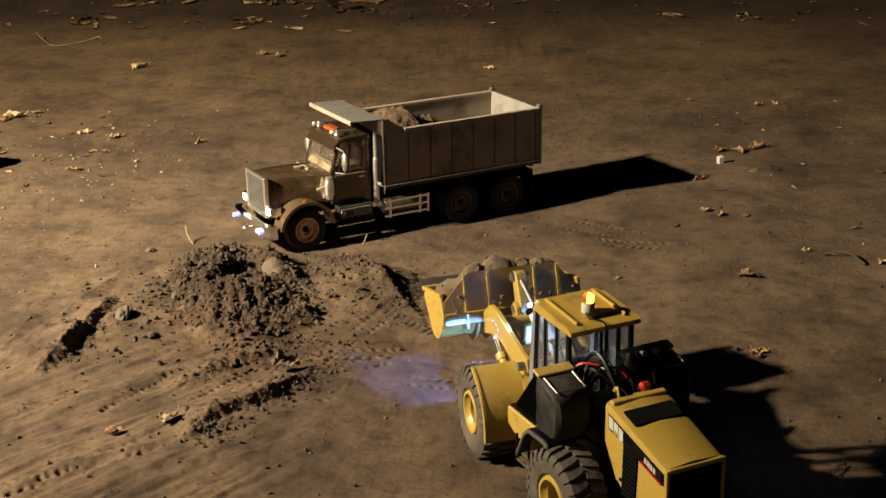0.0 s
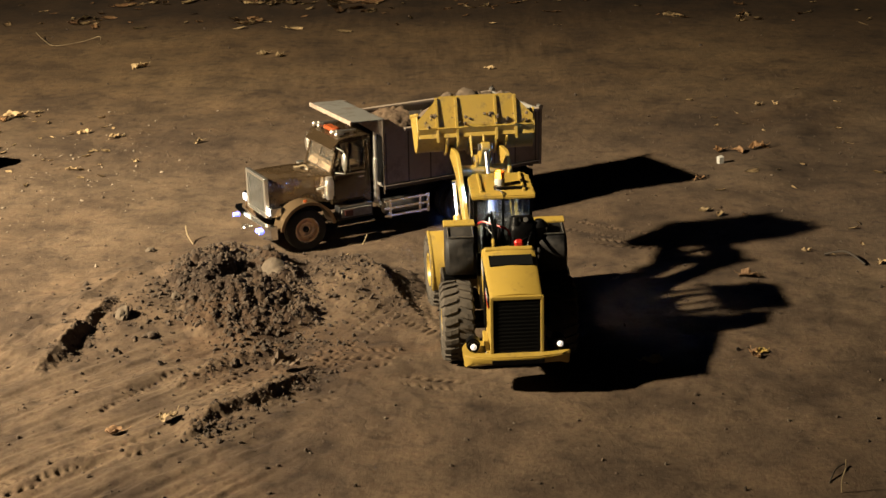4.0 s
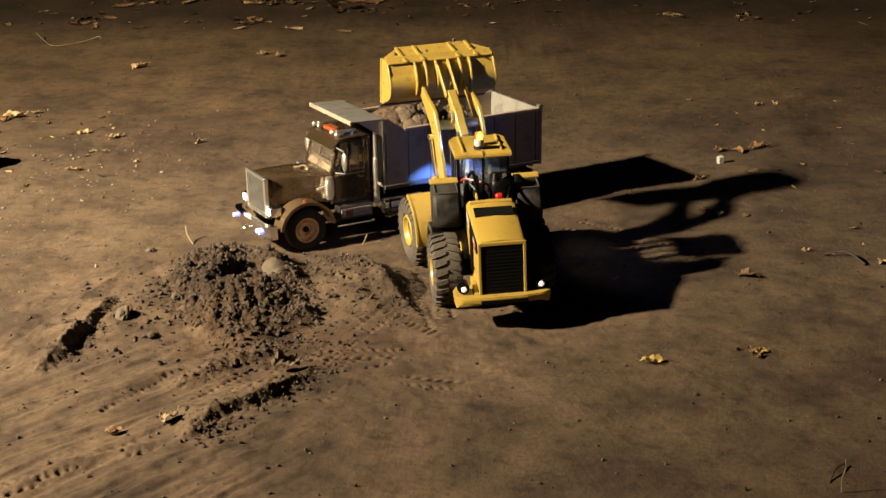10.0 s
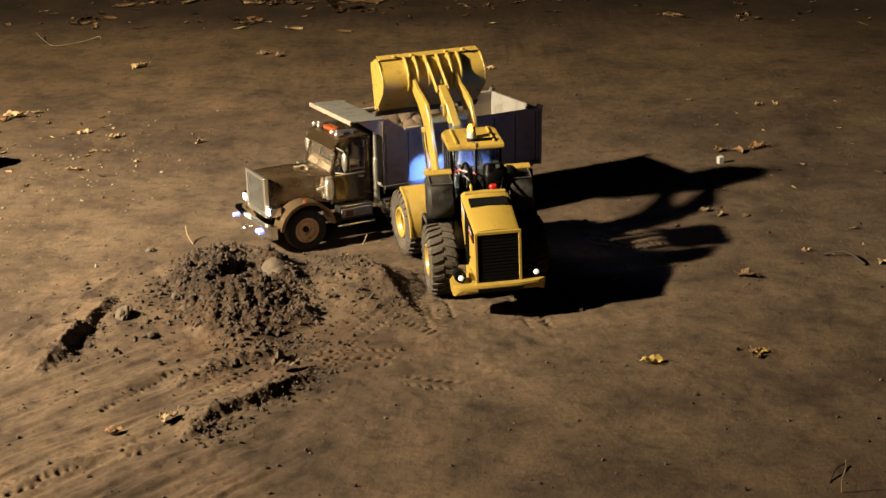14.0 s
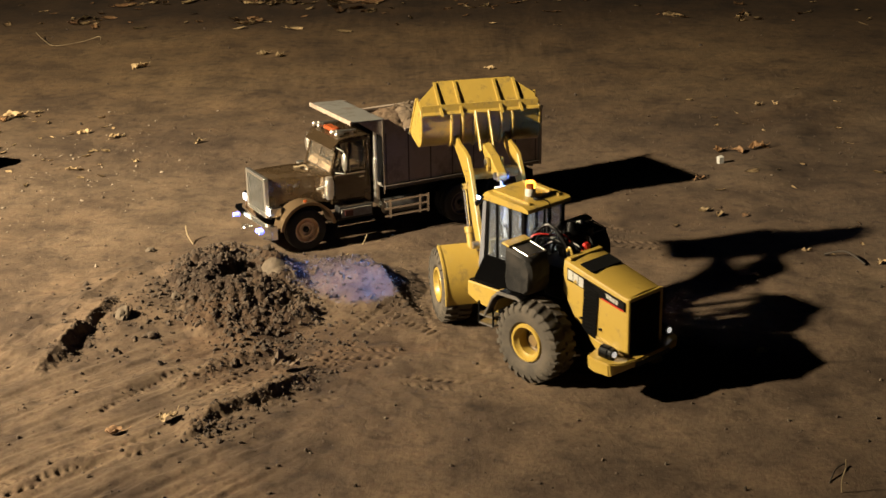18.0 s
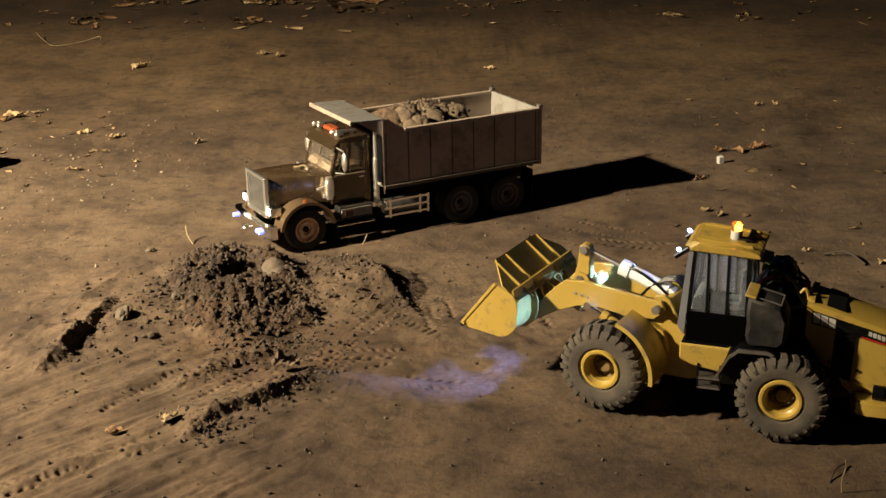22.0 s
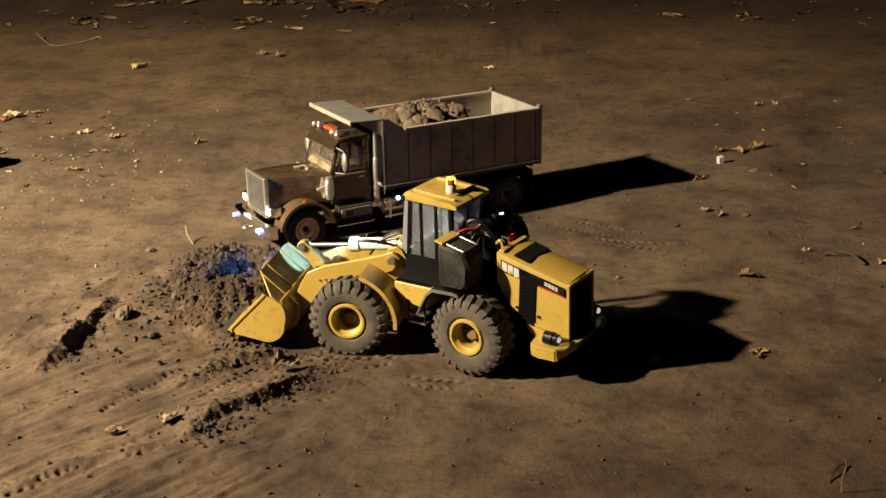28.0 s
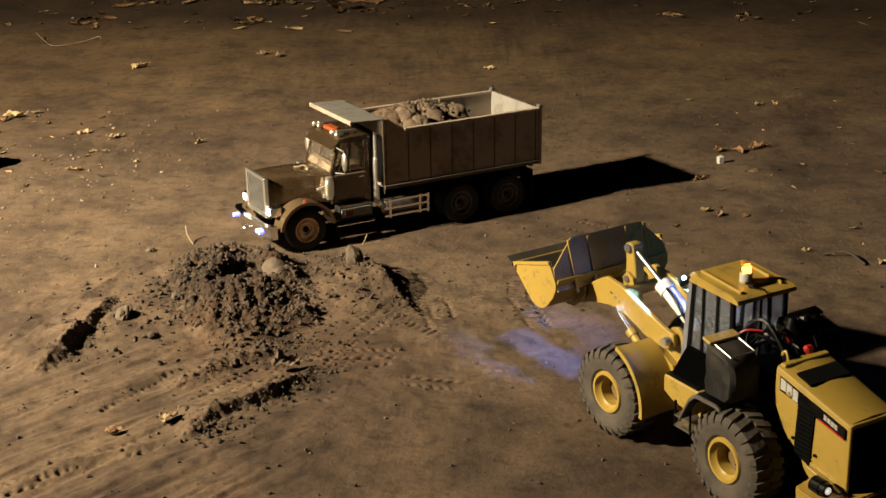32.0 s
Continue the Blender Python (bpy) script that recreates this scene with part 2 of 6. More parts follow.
def along(x, y, line):
    """Distance from a polyline (signed, left positive), and the way along it."""
    best, side, run = np.full(x.shape, 1e9), np.zeros(x.shape), np.zeros(x.shape)
    total = 0.0
    for (ax, ay), (bx, by) in zip(line, line[1:]):
        dx, dy = bx - ax, by - ay
        length = math.hypot(dx, dy)
        t = np.clip(((x - ax) * dx + (y - ay) * dy) / length ** 2, 0, 1)
        ox, oy = x - ax - t * dx, y - ay - t * dy
        d = np.hypot(ox, oy)
        s = (dx * oy - dy * ox) / length
        near = d < best
        best, side, run = np.where(near, d, best), np.where(near, s, side), np.where(near, total + t * length, run)
        total += length
    return best, side, run, total


def bank(x, y, line, height, left_width, right_width):
    """A heaped ridge along a line, with a slope of its own on each side, fading at its ends."""
    d, s, run, total = along(x, y, line)
    w = np.where(s > 0, left_width, right_width)
    ends = np.clip(run / (0.4 * total), 0, 1) * np.clip((total - run) / (0.4 * total), 0, 1)
    lumpy = 1 + 0.55 * fbm(x, y, 24.0, 3, 91)
    return height * np.clip(1 - d / (w * lumpy), 0, 1) ** 1.3 * ends ** 0.8 * lumpy


def lumps(x, y, cell, seed, big=0.75):
    """Crumbs of soil: the tops of many half-sunk uneven lumps, one to a cell, nought to one."""
    ga, gb, gc = lattice(seed), lattice(seed + 1), lattice(seed + 2)
    wx, wy = x / cell + 0.35 * fbm(x, y, 0.7 / cell, 2, seed + 3), y / cell + 0.35 * fbm(x, y, 0.7 / cell, 2, seed + 5)
    ix, iy = np.floor(wx).astype(int), np.floor(wy).astype(int)
    best = np.zeros(x.shape)
    for i in (-1, 0, 1):
        for j in (-1, 0, 1):
            a, b = (ix + i) % 256, (iy + j) % 256
            px, py = ix + i + ga[a, b], iy + j + gb[a, b]
            r = big * (0.35 + 0.65 * gc[a, b])
            best = np.maximum(best, np.sqrt(np.clip(r * r - (wx - px) ** 2 - (wy - py) ** 2, 0, None)))
    return best


def tread(x, y, line, width, depth, pitch=0.0165):
    """The print of a lugged tyre along a line."""
    d, s, run, total = along(x, y, line)
    inside = np.clip((width / 2 - d) / 0.006, 0, 1) * np.clip(run / 0.02, 0, 1) * np.clip((total - run) / 0.02, 0, 1)
    phase = (run + np.abs(s) * 0.55 + np.where(s > 0, 0.5, 0) * pitch) / pitch
    lug = np.clip(np.abs((phase % 1.0) - 0.5) * 5 - 0.9, 0, 1)
    patch = np.clip(fbm(x, y, 9.0, 3, 77) * 3.5 + 0.45, 0, 1) * (0.5 + lattice(79)[(phase % 200).astype(int), np.where(s > 0, 3, 9)])
    row = np.clip((np.abs(s) - 0.22 * width) / (0.06 * width), 0.15, 1)
    return -depth * inside * lug * patch * row - 0.15 * depth * inside


def dots(x, y, line, pitch=0.0128, r=0.0048, depth=0.0048):
    """One row of pits that the ends of tyre lugs pressed into the soil."""
    d, s, run, total = along(x, y, line)
    k = np.floor(run / pitch).astype(int) % 256
    off = (run / pitch % 1.0 - 0.5) * pitch
    size = r * (0.35 + 1.0 * lattice(141)[k, 7])
    side = s + 0.004 * (lattice(143)[k, 5] - 0.5)
    inside = (run > 0.001) & (run < total - 0.001)
    return -depth * np.clip(1.2 - np.hypot(off, side) / size, 0, 1) * inside


def ladder(x, y, line, width=0.032, pitch=0.0150, depth=0.0046):
    """Deep bars that the lugs of a heavily loaded tyre pressed across its way, thrown up a little at their edges."""
    d, s, run, total = along(x, y, line)
    k = np.floor(run / pitch).astype(int) % 256
    off = np.abs(run / pitch % 1.0 - 0.5 + 0.25 * (lattice(151)[k, 3] - 0.5)) * pitch
    wide = width / 2 * (0.55 + 0.55 * lattice(153)[k, 9])
    inside = np.clip((wide - d) / 0.005, 0, 1) * np.clip(run / 0.01, 0, 1) * np.clip((total - run) / 0.01, 0, 1)
    deep = depth * (0.35 + 0.9 * lattice(157)[k, 4])
    return inside * (0.35 * depth * np.clip(1 - np.abs(off - 0.0055) / 0.003, 0, 1) - deep * np.clip(1.25 - off / 0.0042, 0, 1))


def ridge_zone(x, y):
    """Where loose crumbs lie beside the heap and along the pushed-up ridges."""
    z = 1.05 * np.clip(1.3 - 2.2 * np.hypot((x + 0.33) / 0.42, (y + 0.27) / 0.26), 0, 1) * np.clip(3 * fbm(x, y, 9.0, 2, 55) + 0.45, 0, 1)
    for line, w in (([(-0.62, -0.55), (-0.57, -0.40), (-0.545, -0.28)], 0.016), ([(-0.35, -0.77), (-0.325, -0.725), (-0.25, -0.66), (-0.20, -0.57)], 0.017),
                    ([(-0.24, -0.05), (-0.15, -0.115), (-0.09, -0.24), (-0.05, -0.32)], 0.020), ([(-0.40, -0.60), (-0.34, -0.53), (-0.26, -0.46)], 0.018)):
        d = along(x, y, line)[0]
        z = np.maximum(z, 0.5 * np.clip(1.4 - d / w, 0, 1))
    return z


PILE = (-0.368, -0.208)


def height(x, y):
    far = np.clip((np.hypot(x, y) - 1.6) / 3, 0, 1)
    h = 0.010 * fbm(x, y, 1.3, 3, 11) + 0.0075 * fbm(x, y, 6.0, 3, 21) + 0.0020 * fbm(x, y, 38.0, 2, 31) * np.clip(fbm(x, y, 4.0, 2, 33) * 2.5 + 0.7, 0.1, 1.6)
    h = h + far * 0.05 * fbm(x, y, 0.5, 3, 41)
    # the heap
    px, py = x - PILE[0], y - PILE[1]
    wob = 1 + 0.35 * fbm(x, y, 6.0, 3, 51)
    r = np.hypot((px + 0.2 * py) / 0.165, py / 0.25) / wob
    heap = 0.070 * np.clip(1 - r, 0, 1) ** 0.8
    r2 = np.hypot((x + 0.19) / 0.15, (y + 0.20) / 0.15) / wob
    heap = np.maximum(heap, 0.034 * np.clip(1 - r2, 0, 1) ** 0.8)
    r3 = np.hypot((x + 0.50) / 0.15, (y + 0.24) / 0.22) / wob
    heap = np.maximum(heap, 0.026 * np.clip(1 - r3, 0, 1) ** 0.9)
    rough = np.clip((heap - 0.003) / 0.022, 0, 1) * np.clip((1.18 - np.hypot((x + 0.345 + 0.25 * (y + 0.262)) / 0.118, (y + 0.262) / 0.205) + 0.5 * fbm(x, y, 18.0, 2, 57)) * 2.2, 0.08, 1)
    crumb = 0.010 * lumps(x, y, 0.021, 71, 0.8) + 0.0075 * lumps(x, y, 0.0105, 81, 0.85) + 0.0035 * lumps(x, y, 0.0055, 87, 0.85) + 0.006 * fbm(x, y, 95.0, 3, 65)
    h = h + heap + rough * (0.024 * fbm(x, y, 13.0, 2, 61) + 0.014 * lumps(x, y, 0.036, 101, 0.8) + 1.15 * crumb - 0.014)
    # a pit where the bucket last bit in
    h = h - 0.020 * np.clip(1 - np.hypot((x + 0.365) / 0.05, (y + 0.115) / 0.06), 0, 1) ** 0.7
    h = h - 0.036 * np.clip(1.25 - np.hypot((x + 0.342) / 0.040, (y + 0.225) / 0.062) * (1 + 0.5 * fbm(x, y, 16.0, 2, 55)), 0, 1) ** 0.8
    # ridges pushed up by the blade and the wheels
    h = h + bank(x, y, [(-0.63, -0.58), (-0.61, -0.50), (-0.585, -0.40), (-0.56, -0.26)], 0.0225, 0.15, 0.018)
    h = h + bank(x, y, [(-0.24, -0.05), (-0.15, -0.115), (-0.09, -0.24), (-0.04, -0.35)], 0.017, 0.017, 0.10)
    h = h + bank(x, y, [(-0.36, -0.80), (-0.33, -0.725), (-0.25, -0.66), (-0.20, -0.56)], 0.019, 0.08, 0.013)
    h = h + bank(x, y, [(-0.40, -0.60), (-0.34, -0.53), (-0.26, -0.46)], 0.011, 0.06, 0.02)
    h = h + bank(x, y, [(-0.62, -0.72), (-0.50, -0.62), (-0.40, -0.53)], 0.008, 0.06, 0.03)
    h = h + bank(x, y, [(-0.56, -0.92), (-0.47, -0.84), (-0.38, -0.79)], 0.008, 0.06, 0.02)
    h = h + bank(x, y, [(-0.66, -0.45), (-0.60, -0.20), (-0.52, 0.02)], 0.010, 0.10, 0.03)
    h = h + bank(x, y, [(0.40, 0.22), (0.62, 0.35), (0.80, 0.75), (1.15, 1.25)], 0.007, 0.12, 0.14)
    h = h + bank(x, y, [(0.84, 1.02), (0.98, 1.2), (1.12, 1.3)], 0.02, 0.04, 0.03)
    # drag marks of the blade
    u, v = 0.70 * x + 0.714 * y, -0.714 * x + 0.70 * y
    drag = np.clip((-0.12 - x) / 0.15, 0, 1) * np.clip((-0.40 - y) / 0.12, 0, 1)
    h = h + drag * (0.0045 * fbm(u * 0.16, v, 26.0, 2, 95) + 0.0045 * fbm(u * 0.16, v, 75.0, 2, 97))
    # wheel prints
    flat = np.clip(1 - heap / 0.012, 0, 1)
    h = h + 0.9 * flat * np.clip(ridge_zone(x, y), 0, 1) * crumb
    for line in ([(-0.36, -0.56), (-0.20, -0.50), (-0.06, -0.50)], [(-0.33, -0.62), (-0.20, -0.57), (-0.08, -0.52)],
                 [(0.20, 0.10), (0.34, 0.02), (0.45, 0.0)], [(-0.02, -0.13), (-0.015, -0.24), (-0.0, -0.36)],
                 [(0.14, -0.12), (0.13, -0.26), (0.16, -0.40)], [(-0.60, -0.94), (-0.48, -0.855), (-0.40, -0.80)], [(-0.16, -0.45), (-0.10, -0.33), (-0.04, -0.28)],
                 [(0.05, -0.62), (-0.06, -0.60), (-0.2, -0.66)]):
        h = h + tread(x, y, line, 0.046, 0.0044) * flat
    for line in ([(-0.495, -0.694), (-0.414, -0.553)], [(-0.374, -0.668), (-0.307, -0.565)], [(-0.212, -0.625), (-0.137, -0.528)], [(-0.265, -0.567), (-0.18, -0.49)],
                 [(-0.533, -0.896), (-0.481, -0.861)], [(-0.575, -0.669), (-0.528, -0.622)], [(-0.234, -0.484), (-0.171, -0.545)], [(-0.205, -0.474), (-0.144, -0.446)],
                 [(-0.186, -0.537), (-0.138, -0.442)], [(-0.222, -0.50), (-0.155, -0.49)], [(-0.02, -0.40), (-0.04, -0.30), (-0.09, -0.21)], [(0.02, -0.36), (0.0, -0.25)],
                 [(-0.36, -0.65), (-0.29, -0.54)], [(-0.60, -0.93), (-0.52, -0.88)], [(0.24, 0.13), (0.36, 0.06)], [(0.27, 0.17), (0.40, 0.09)]):
        h = h + dots(x, y, line)
    for line, w in (([(-0.045, -0.14), (-0.030, -0.275), (-0.012, -0.410)], 0.034), ([(0.121, -0.14), (0.130, -0.26), (0.137, -0.358)], 0.036), ([(0.062, -0.20), (0.058, -0.35)], 0.030),
                    ([(-0.115, -0.29), (-0.06, -0.37), (-0.012, -0.42)], 0.028)):
        h = h + ladder(x, y, line, w) * flat
    # level bed under the dump truck
    fx, fy = math.cos(radians(209.01)), math.sin(radians(209.01))
    u, v = (x + 0.1984) * fx + (y - 0.143) * fy, -(x + 0.1984) * fy + (y - 0.143) * fx
    bed = np.clip(1.5 - np.maximum(np.abs(u + 0.11) / 0.28, np.abs(v) / 0.10), 0, 1) * np.clip((0.23 - u) / 0.04, 0, 1)
    return h * (1 - 0.8 * bed) - 0.004 * bed


def axis(lo, hi, step, reach):
    mid = list(np.arange(lo, hi, step))
    out, s = [], step
    x = hi
    while x < reach:
        s *= 1.035
        out.append(x)
        x += s
    low, s = [], step
    x = lo - step
    while x > -reach:
        s *= 1.035
        low.append(x)
        x -= s
    return np.array(low[::-1] + mid + out)


def sheet(name, xs, ys, mat):
    gx, gy = np.meshgrid(xs, ys)
    z = height(gx, gy)
    n, m = len(xs), len(ys)
    co = np.stack([gx, gy, z], -1).reshape(-1, 3)
    i = (np.arange(m - 1)[:, None] * n + np.arange(n - 1)[None, :]).reshape(-1)
    quads = np.stack([i, i + 1, i + n + 1, i + n], -1)
    me = bpy.data.meshes.new(name)
    me.from_pydata(co.tolist(), [], quads.tolist())
    me.materials.append(mat)
    me.shade_smooth()
    return new(name, me)


def soil_material():
    m = bpy.data.materials.new("packed_soil")
    m.use_nodes = True
    nt = m.node_tree
    bsdf = nt.nodes["Principled BSDF"]
    bsdf.inputs["Roughness"].default_value = 0.93
    bsdf.inputs["Specular IOR Level"].default_value = 0.25
    coord = nt.nodes.new("ShaderNodeTexCoord")

    def nz(s, detail, r=0.6):
        n = nt.nodes.new("ShaderNodeTexNoise")
        n.inputs["Scale"].default_value, n.inputs["Detail"].default_value, n.inputs["Roughness"].default_value = s, detail, r
        nt.links.new(coord.outputs["Object"], n.inputs["Vector"])
        return n.outputs[0]

    def ramp(v, stops):
        r = nt.nodes.new("ShaderNodeValToRGB")
        e = r.color_ramp.elements
        e[0].position, e[0].color = stops[0][0], (*stops[0][1], 1)
        e[1].position, e[1].color = stops[-1][0], (*stops[-1][1], 1)
        for p, c in stops[1:-1]:
            e.new(p).color = (*c, 1)
        nt.links.new(v, r.inputs[0])
        return r.outputs[0]

    def mix(f, a, b, blend="MIX"):
        x = nt.nodes.new("ShaderNodeMix")
        x.data_type, x.blend_type = "RGBA", blend
        x.inputs[0].default_value = f if isinstance(f, float) else 0.5
        if not isinstance(f, float):
            nt.links.new(f, x.inputs[0])
        nt.links.new(a, x.inputs[6])
        nt.links.new(b, x.inputs[7])
        return x.outputs[2]

    broad = ramp(nz(1.7, 4.0), [(0.34, (0.0435, 0.029, 0.0185)), (0.5, (0.0645, 0.0445, 0.028)), (0.68, (0.082, 0.059, 0.038))])
    mid = ramp(nz(7.0, 6.0, 0.62), [(0.34, (0.50, 0.47, 0.46)), (0.47, (0.92, 0.92, 0.92)), (0.66, (1.24, 1.21, 1.17))])
    spots = ramp(nz(34.0, 5.0, 0.62), [(0.32, (0.42, 0.38, 0.38)), (0.46, (0.96, 0.95, 0.95)), (0.62, (1.14, 1.13, 1.11))])
    fine = ramp(nz(150.0, 3.0, 0.6), [(0.32, (0.74, 0.61, 0.60)), (0.52, (1.0, 1.0, 1.0)), (0.75, (1.14, 1.13, 1.11))])
    specks = ramp(nz(260.0, 2.0, 0.5), [(0.72, (1.0, 1.0, 1.0)), (0.82, (1.7, 1.65, 1.55))])
    # dark heap soil: moisture, with the shade between crumbs put into the colour
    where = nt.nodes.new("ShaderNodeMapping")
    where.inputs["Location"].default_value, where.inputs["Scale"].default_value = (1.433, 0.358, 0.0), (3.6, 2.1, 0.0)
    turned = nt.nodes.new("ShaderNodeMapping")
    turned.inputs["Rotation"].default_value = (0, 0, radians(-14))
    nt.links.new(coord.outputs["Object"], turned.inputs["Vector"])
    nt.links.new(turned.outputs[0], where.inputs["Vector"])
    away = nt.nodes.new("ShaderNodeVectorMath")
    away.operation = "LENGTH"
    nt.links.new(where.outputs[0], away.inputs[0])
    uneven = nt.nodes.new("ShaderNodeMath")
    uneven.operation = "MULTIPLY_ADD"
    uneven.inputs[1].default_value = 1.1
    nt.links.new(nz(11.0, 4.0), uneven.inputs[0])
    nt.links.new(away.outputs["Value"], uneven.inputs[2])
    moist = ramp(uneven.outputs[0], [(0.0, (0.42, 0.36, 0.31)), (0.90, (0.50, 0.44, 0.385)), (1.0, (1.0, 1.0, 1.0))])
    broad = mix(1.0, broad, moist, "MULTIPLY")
    # churned, half-moist soil before the heap
    churn = nt.nodes.new("ShaderNodeMapping")
    churn.inputs["Location"].default_value, churn.inputs["Scale"].default_value = (0.50, 1.45, 0.0), (2.1, 3.0, 0.0)
    nt.links.new(coord.outputs["Object"], churn.inputs["Vector"])
    off = nt.nodes.new("ShaderNodeVectorMath")
    off.operation = "LENGTH"
    nt.links.new(churn.outputs[0], off.inputs[0])
    patchy = nt.nodes.new("ShaderNodeMath")
    patchy.operation = "MULTIPLY_ADD"
    patchy.inputs[1].default_value = 1.15
    nt.links.new(nz(16.0, 5.0), patchy.inputs[0])
    nt.links.new(off.outputs["Value"], patchy.inputs[2])
    broad = mix(1.0, broad, ramp(patchy.outputs[0], [(0.7, (0.74, 0.68, 0.64)), (0.95, (0.86, 0.81, 0.78)), (1.0, (1.0, 1.0, 1.0))]), "MULTIPLY")
    # soil tinted by distance: warmer midway, darker along the far edge of the yard
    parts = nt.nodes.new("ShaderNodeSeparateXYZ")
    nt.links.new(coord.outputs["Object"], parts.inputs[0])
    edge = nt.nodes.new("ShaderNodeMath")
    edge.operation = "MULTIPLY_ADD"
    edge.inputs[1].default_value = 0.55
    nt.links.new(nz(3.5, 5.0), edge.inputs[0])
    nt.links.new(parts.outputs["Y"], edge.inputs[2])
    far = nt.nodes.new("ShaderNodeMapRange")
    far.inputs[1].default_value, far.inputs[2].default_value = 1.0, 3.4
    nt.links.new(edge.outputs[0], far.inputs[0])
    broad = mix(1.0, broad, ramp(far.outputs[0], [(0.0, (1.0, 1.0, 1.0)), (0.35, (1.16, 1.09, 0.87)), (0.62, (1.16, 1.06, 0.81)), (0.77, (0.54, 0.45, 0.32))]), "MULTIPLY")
    # darker trampled patch beside the truck's tail
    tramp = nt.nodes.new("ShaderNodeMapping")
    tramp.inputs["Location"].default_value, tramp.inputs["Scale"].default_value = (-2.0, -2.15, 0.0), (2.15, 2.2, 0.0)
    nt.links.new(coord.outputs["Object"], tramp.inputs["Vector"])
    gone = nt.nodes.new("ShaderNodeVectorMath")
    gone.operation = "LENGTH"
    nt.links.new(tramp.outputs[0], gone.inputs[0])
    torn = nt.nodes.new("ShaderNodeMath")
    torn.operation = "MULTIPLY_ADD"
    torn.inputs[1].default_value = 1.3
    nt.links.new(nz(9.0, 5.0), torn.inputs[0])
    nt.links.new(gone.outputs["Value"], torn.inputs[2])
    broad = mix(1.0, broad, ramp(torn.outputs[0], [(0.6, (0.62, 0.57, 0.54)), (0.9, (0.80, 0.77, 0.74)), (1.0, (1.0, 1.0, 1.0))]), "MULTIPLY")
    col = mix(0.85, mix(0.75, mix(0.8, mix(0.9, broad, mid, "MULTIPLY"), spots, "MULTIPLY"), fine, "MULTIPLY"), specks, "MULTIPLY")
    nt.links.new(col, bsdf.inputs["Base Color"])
    b = nt.nodes.new("ShaderNodeBump")
    b.inputs["Strength"].default_value, b.inputs["Distance"].default_value = 1.0, 0.0015
    nt.links.new(nz(110.0, 6.0, 0.7), b.inputs["Height"])
    b2 = nt.nodes.new("ShaderNodeBump")
    b2.inputs["Strength"].default_value, b2.inputs["Distance"].default_value = 1.0, 0.0050
    nt.links.new(nz(14.0, 5.0, 0.62), b2.inputs["Height"])
    nt.links.new(b.outputs[0], b2.inputs["Normal"])
    nt.links.new(b2.outputs[0], bsdf.inputs["Normal"])
    return m


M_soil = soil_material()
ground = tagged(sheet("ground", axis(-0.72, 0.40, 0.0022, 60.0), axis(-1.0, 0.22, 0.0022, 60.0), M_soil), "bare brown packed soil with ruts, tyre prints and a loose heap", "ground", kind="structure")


def at_ground(x, y):
    return float(height(np.array([x]), np.array([y]))[0])


# ---- dump truck ----
def truck_wheel(parent, x, y, z, r, w, rim_mat, side, dual=False):
    """A road wheel: the dished rim, with its tyre and hub; side is +1 on the left."""
    bm = lathe(bmesh.new(), [(0.004, 0.12 * w), (r * 0.24, 0.12 * w), (r * 0.28, 0.30 * w), (r * 0.36, 0.30 * w), (r * 0.44, 0.08 * w), (r * 0.49, 0.10 * w), (r * 0.55, 0.46 * w), (r * 0.60, 0.47 * w), (r * 0.60, 0.3 * w), (r * 0.5, 0.0)], 28)
    for k in range(8):
        a = k * math.pi / 4
        cyl(bm, (r * 0.40 * math.cos(a), 0.3 * w, r * 0.40 * math.sin(a)), (r * 0.40 * math.cos(a), 0.46 * w, r * 0.40 * math.sin(a)), r * 0.035, 6)
    wheel = part("wheel", bm, rim_mat, parent, smooth=True)
    bm = lathe(bmesh.new(), [(r * 0.55, 0.40 * w), (r * 0.62, 0.5 * w), (r * 0.90, 0.5 * w), (r * 0.98, 0.42 * w), (r, 0.3 * w), (r, 0.06 * w), (r * 0.965, 0.05 * w), (r * 0.965, -0.05 * w),
                             (r, -0.06 * w), (r, -0.3 * w), (r * 0.98, -0.42 * w), (r * 0.9, -0.5 * w), (r * 0.64, -0.45 * w)], 40)
    part("tyre", bm, M_truck_tyre, wheel, smooth=True)
    bm = lathe(bmesh.new(), [(0.0005, 0.45 * w), (r * 0.10, 0.45 * w), (r * 0.13, 0.36 * w), (r * 0.15, 0.12 * w)], 16)
    part("hub", bm, M_truck_tyre, wheel, "black hub cap", True)
    if dual:
        bm = lathe(bmesh.new(), [(r * 0.6, -0.6 * w), (r * 0.9, -0.58 * w), (r, -0.75 * w), (r, -1.35 * w), (r * 0.9, -1.52 * w), (r * 0.6, -1.5 * w)], 32)
        part("inner_tyre", bm, M_truck_tyre, wheel, smooth=True)
    wheel.matrix_basis = pose(x, y, z) if side > 0 else pose(x, y, z, 0, 0, 180)
    return wheel


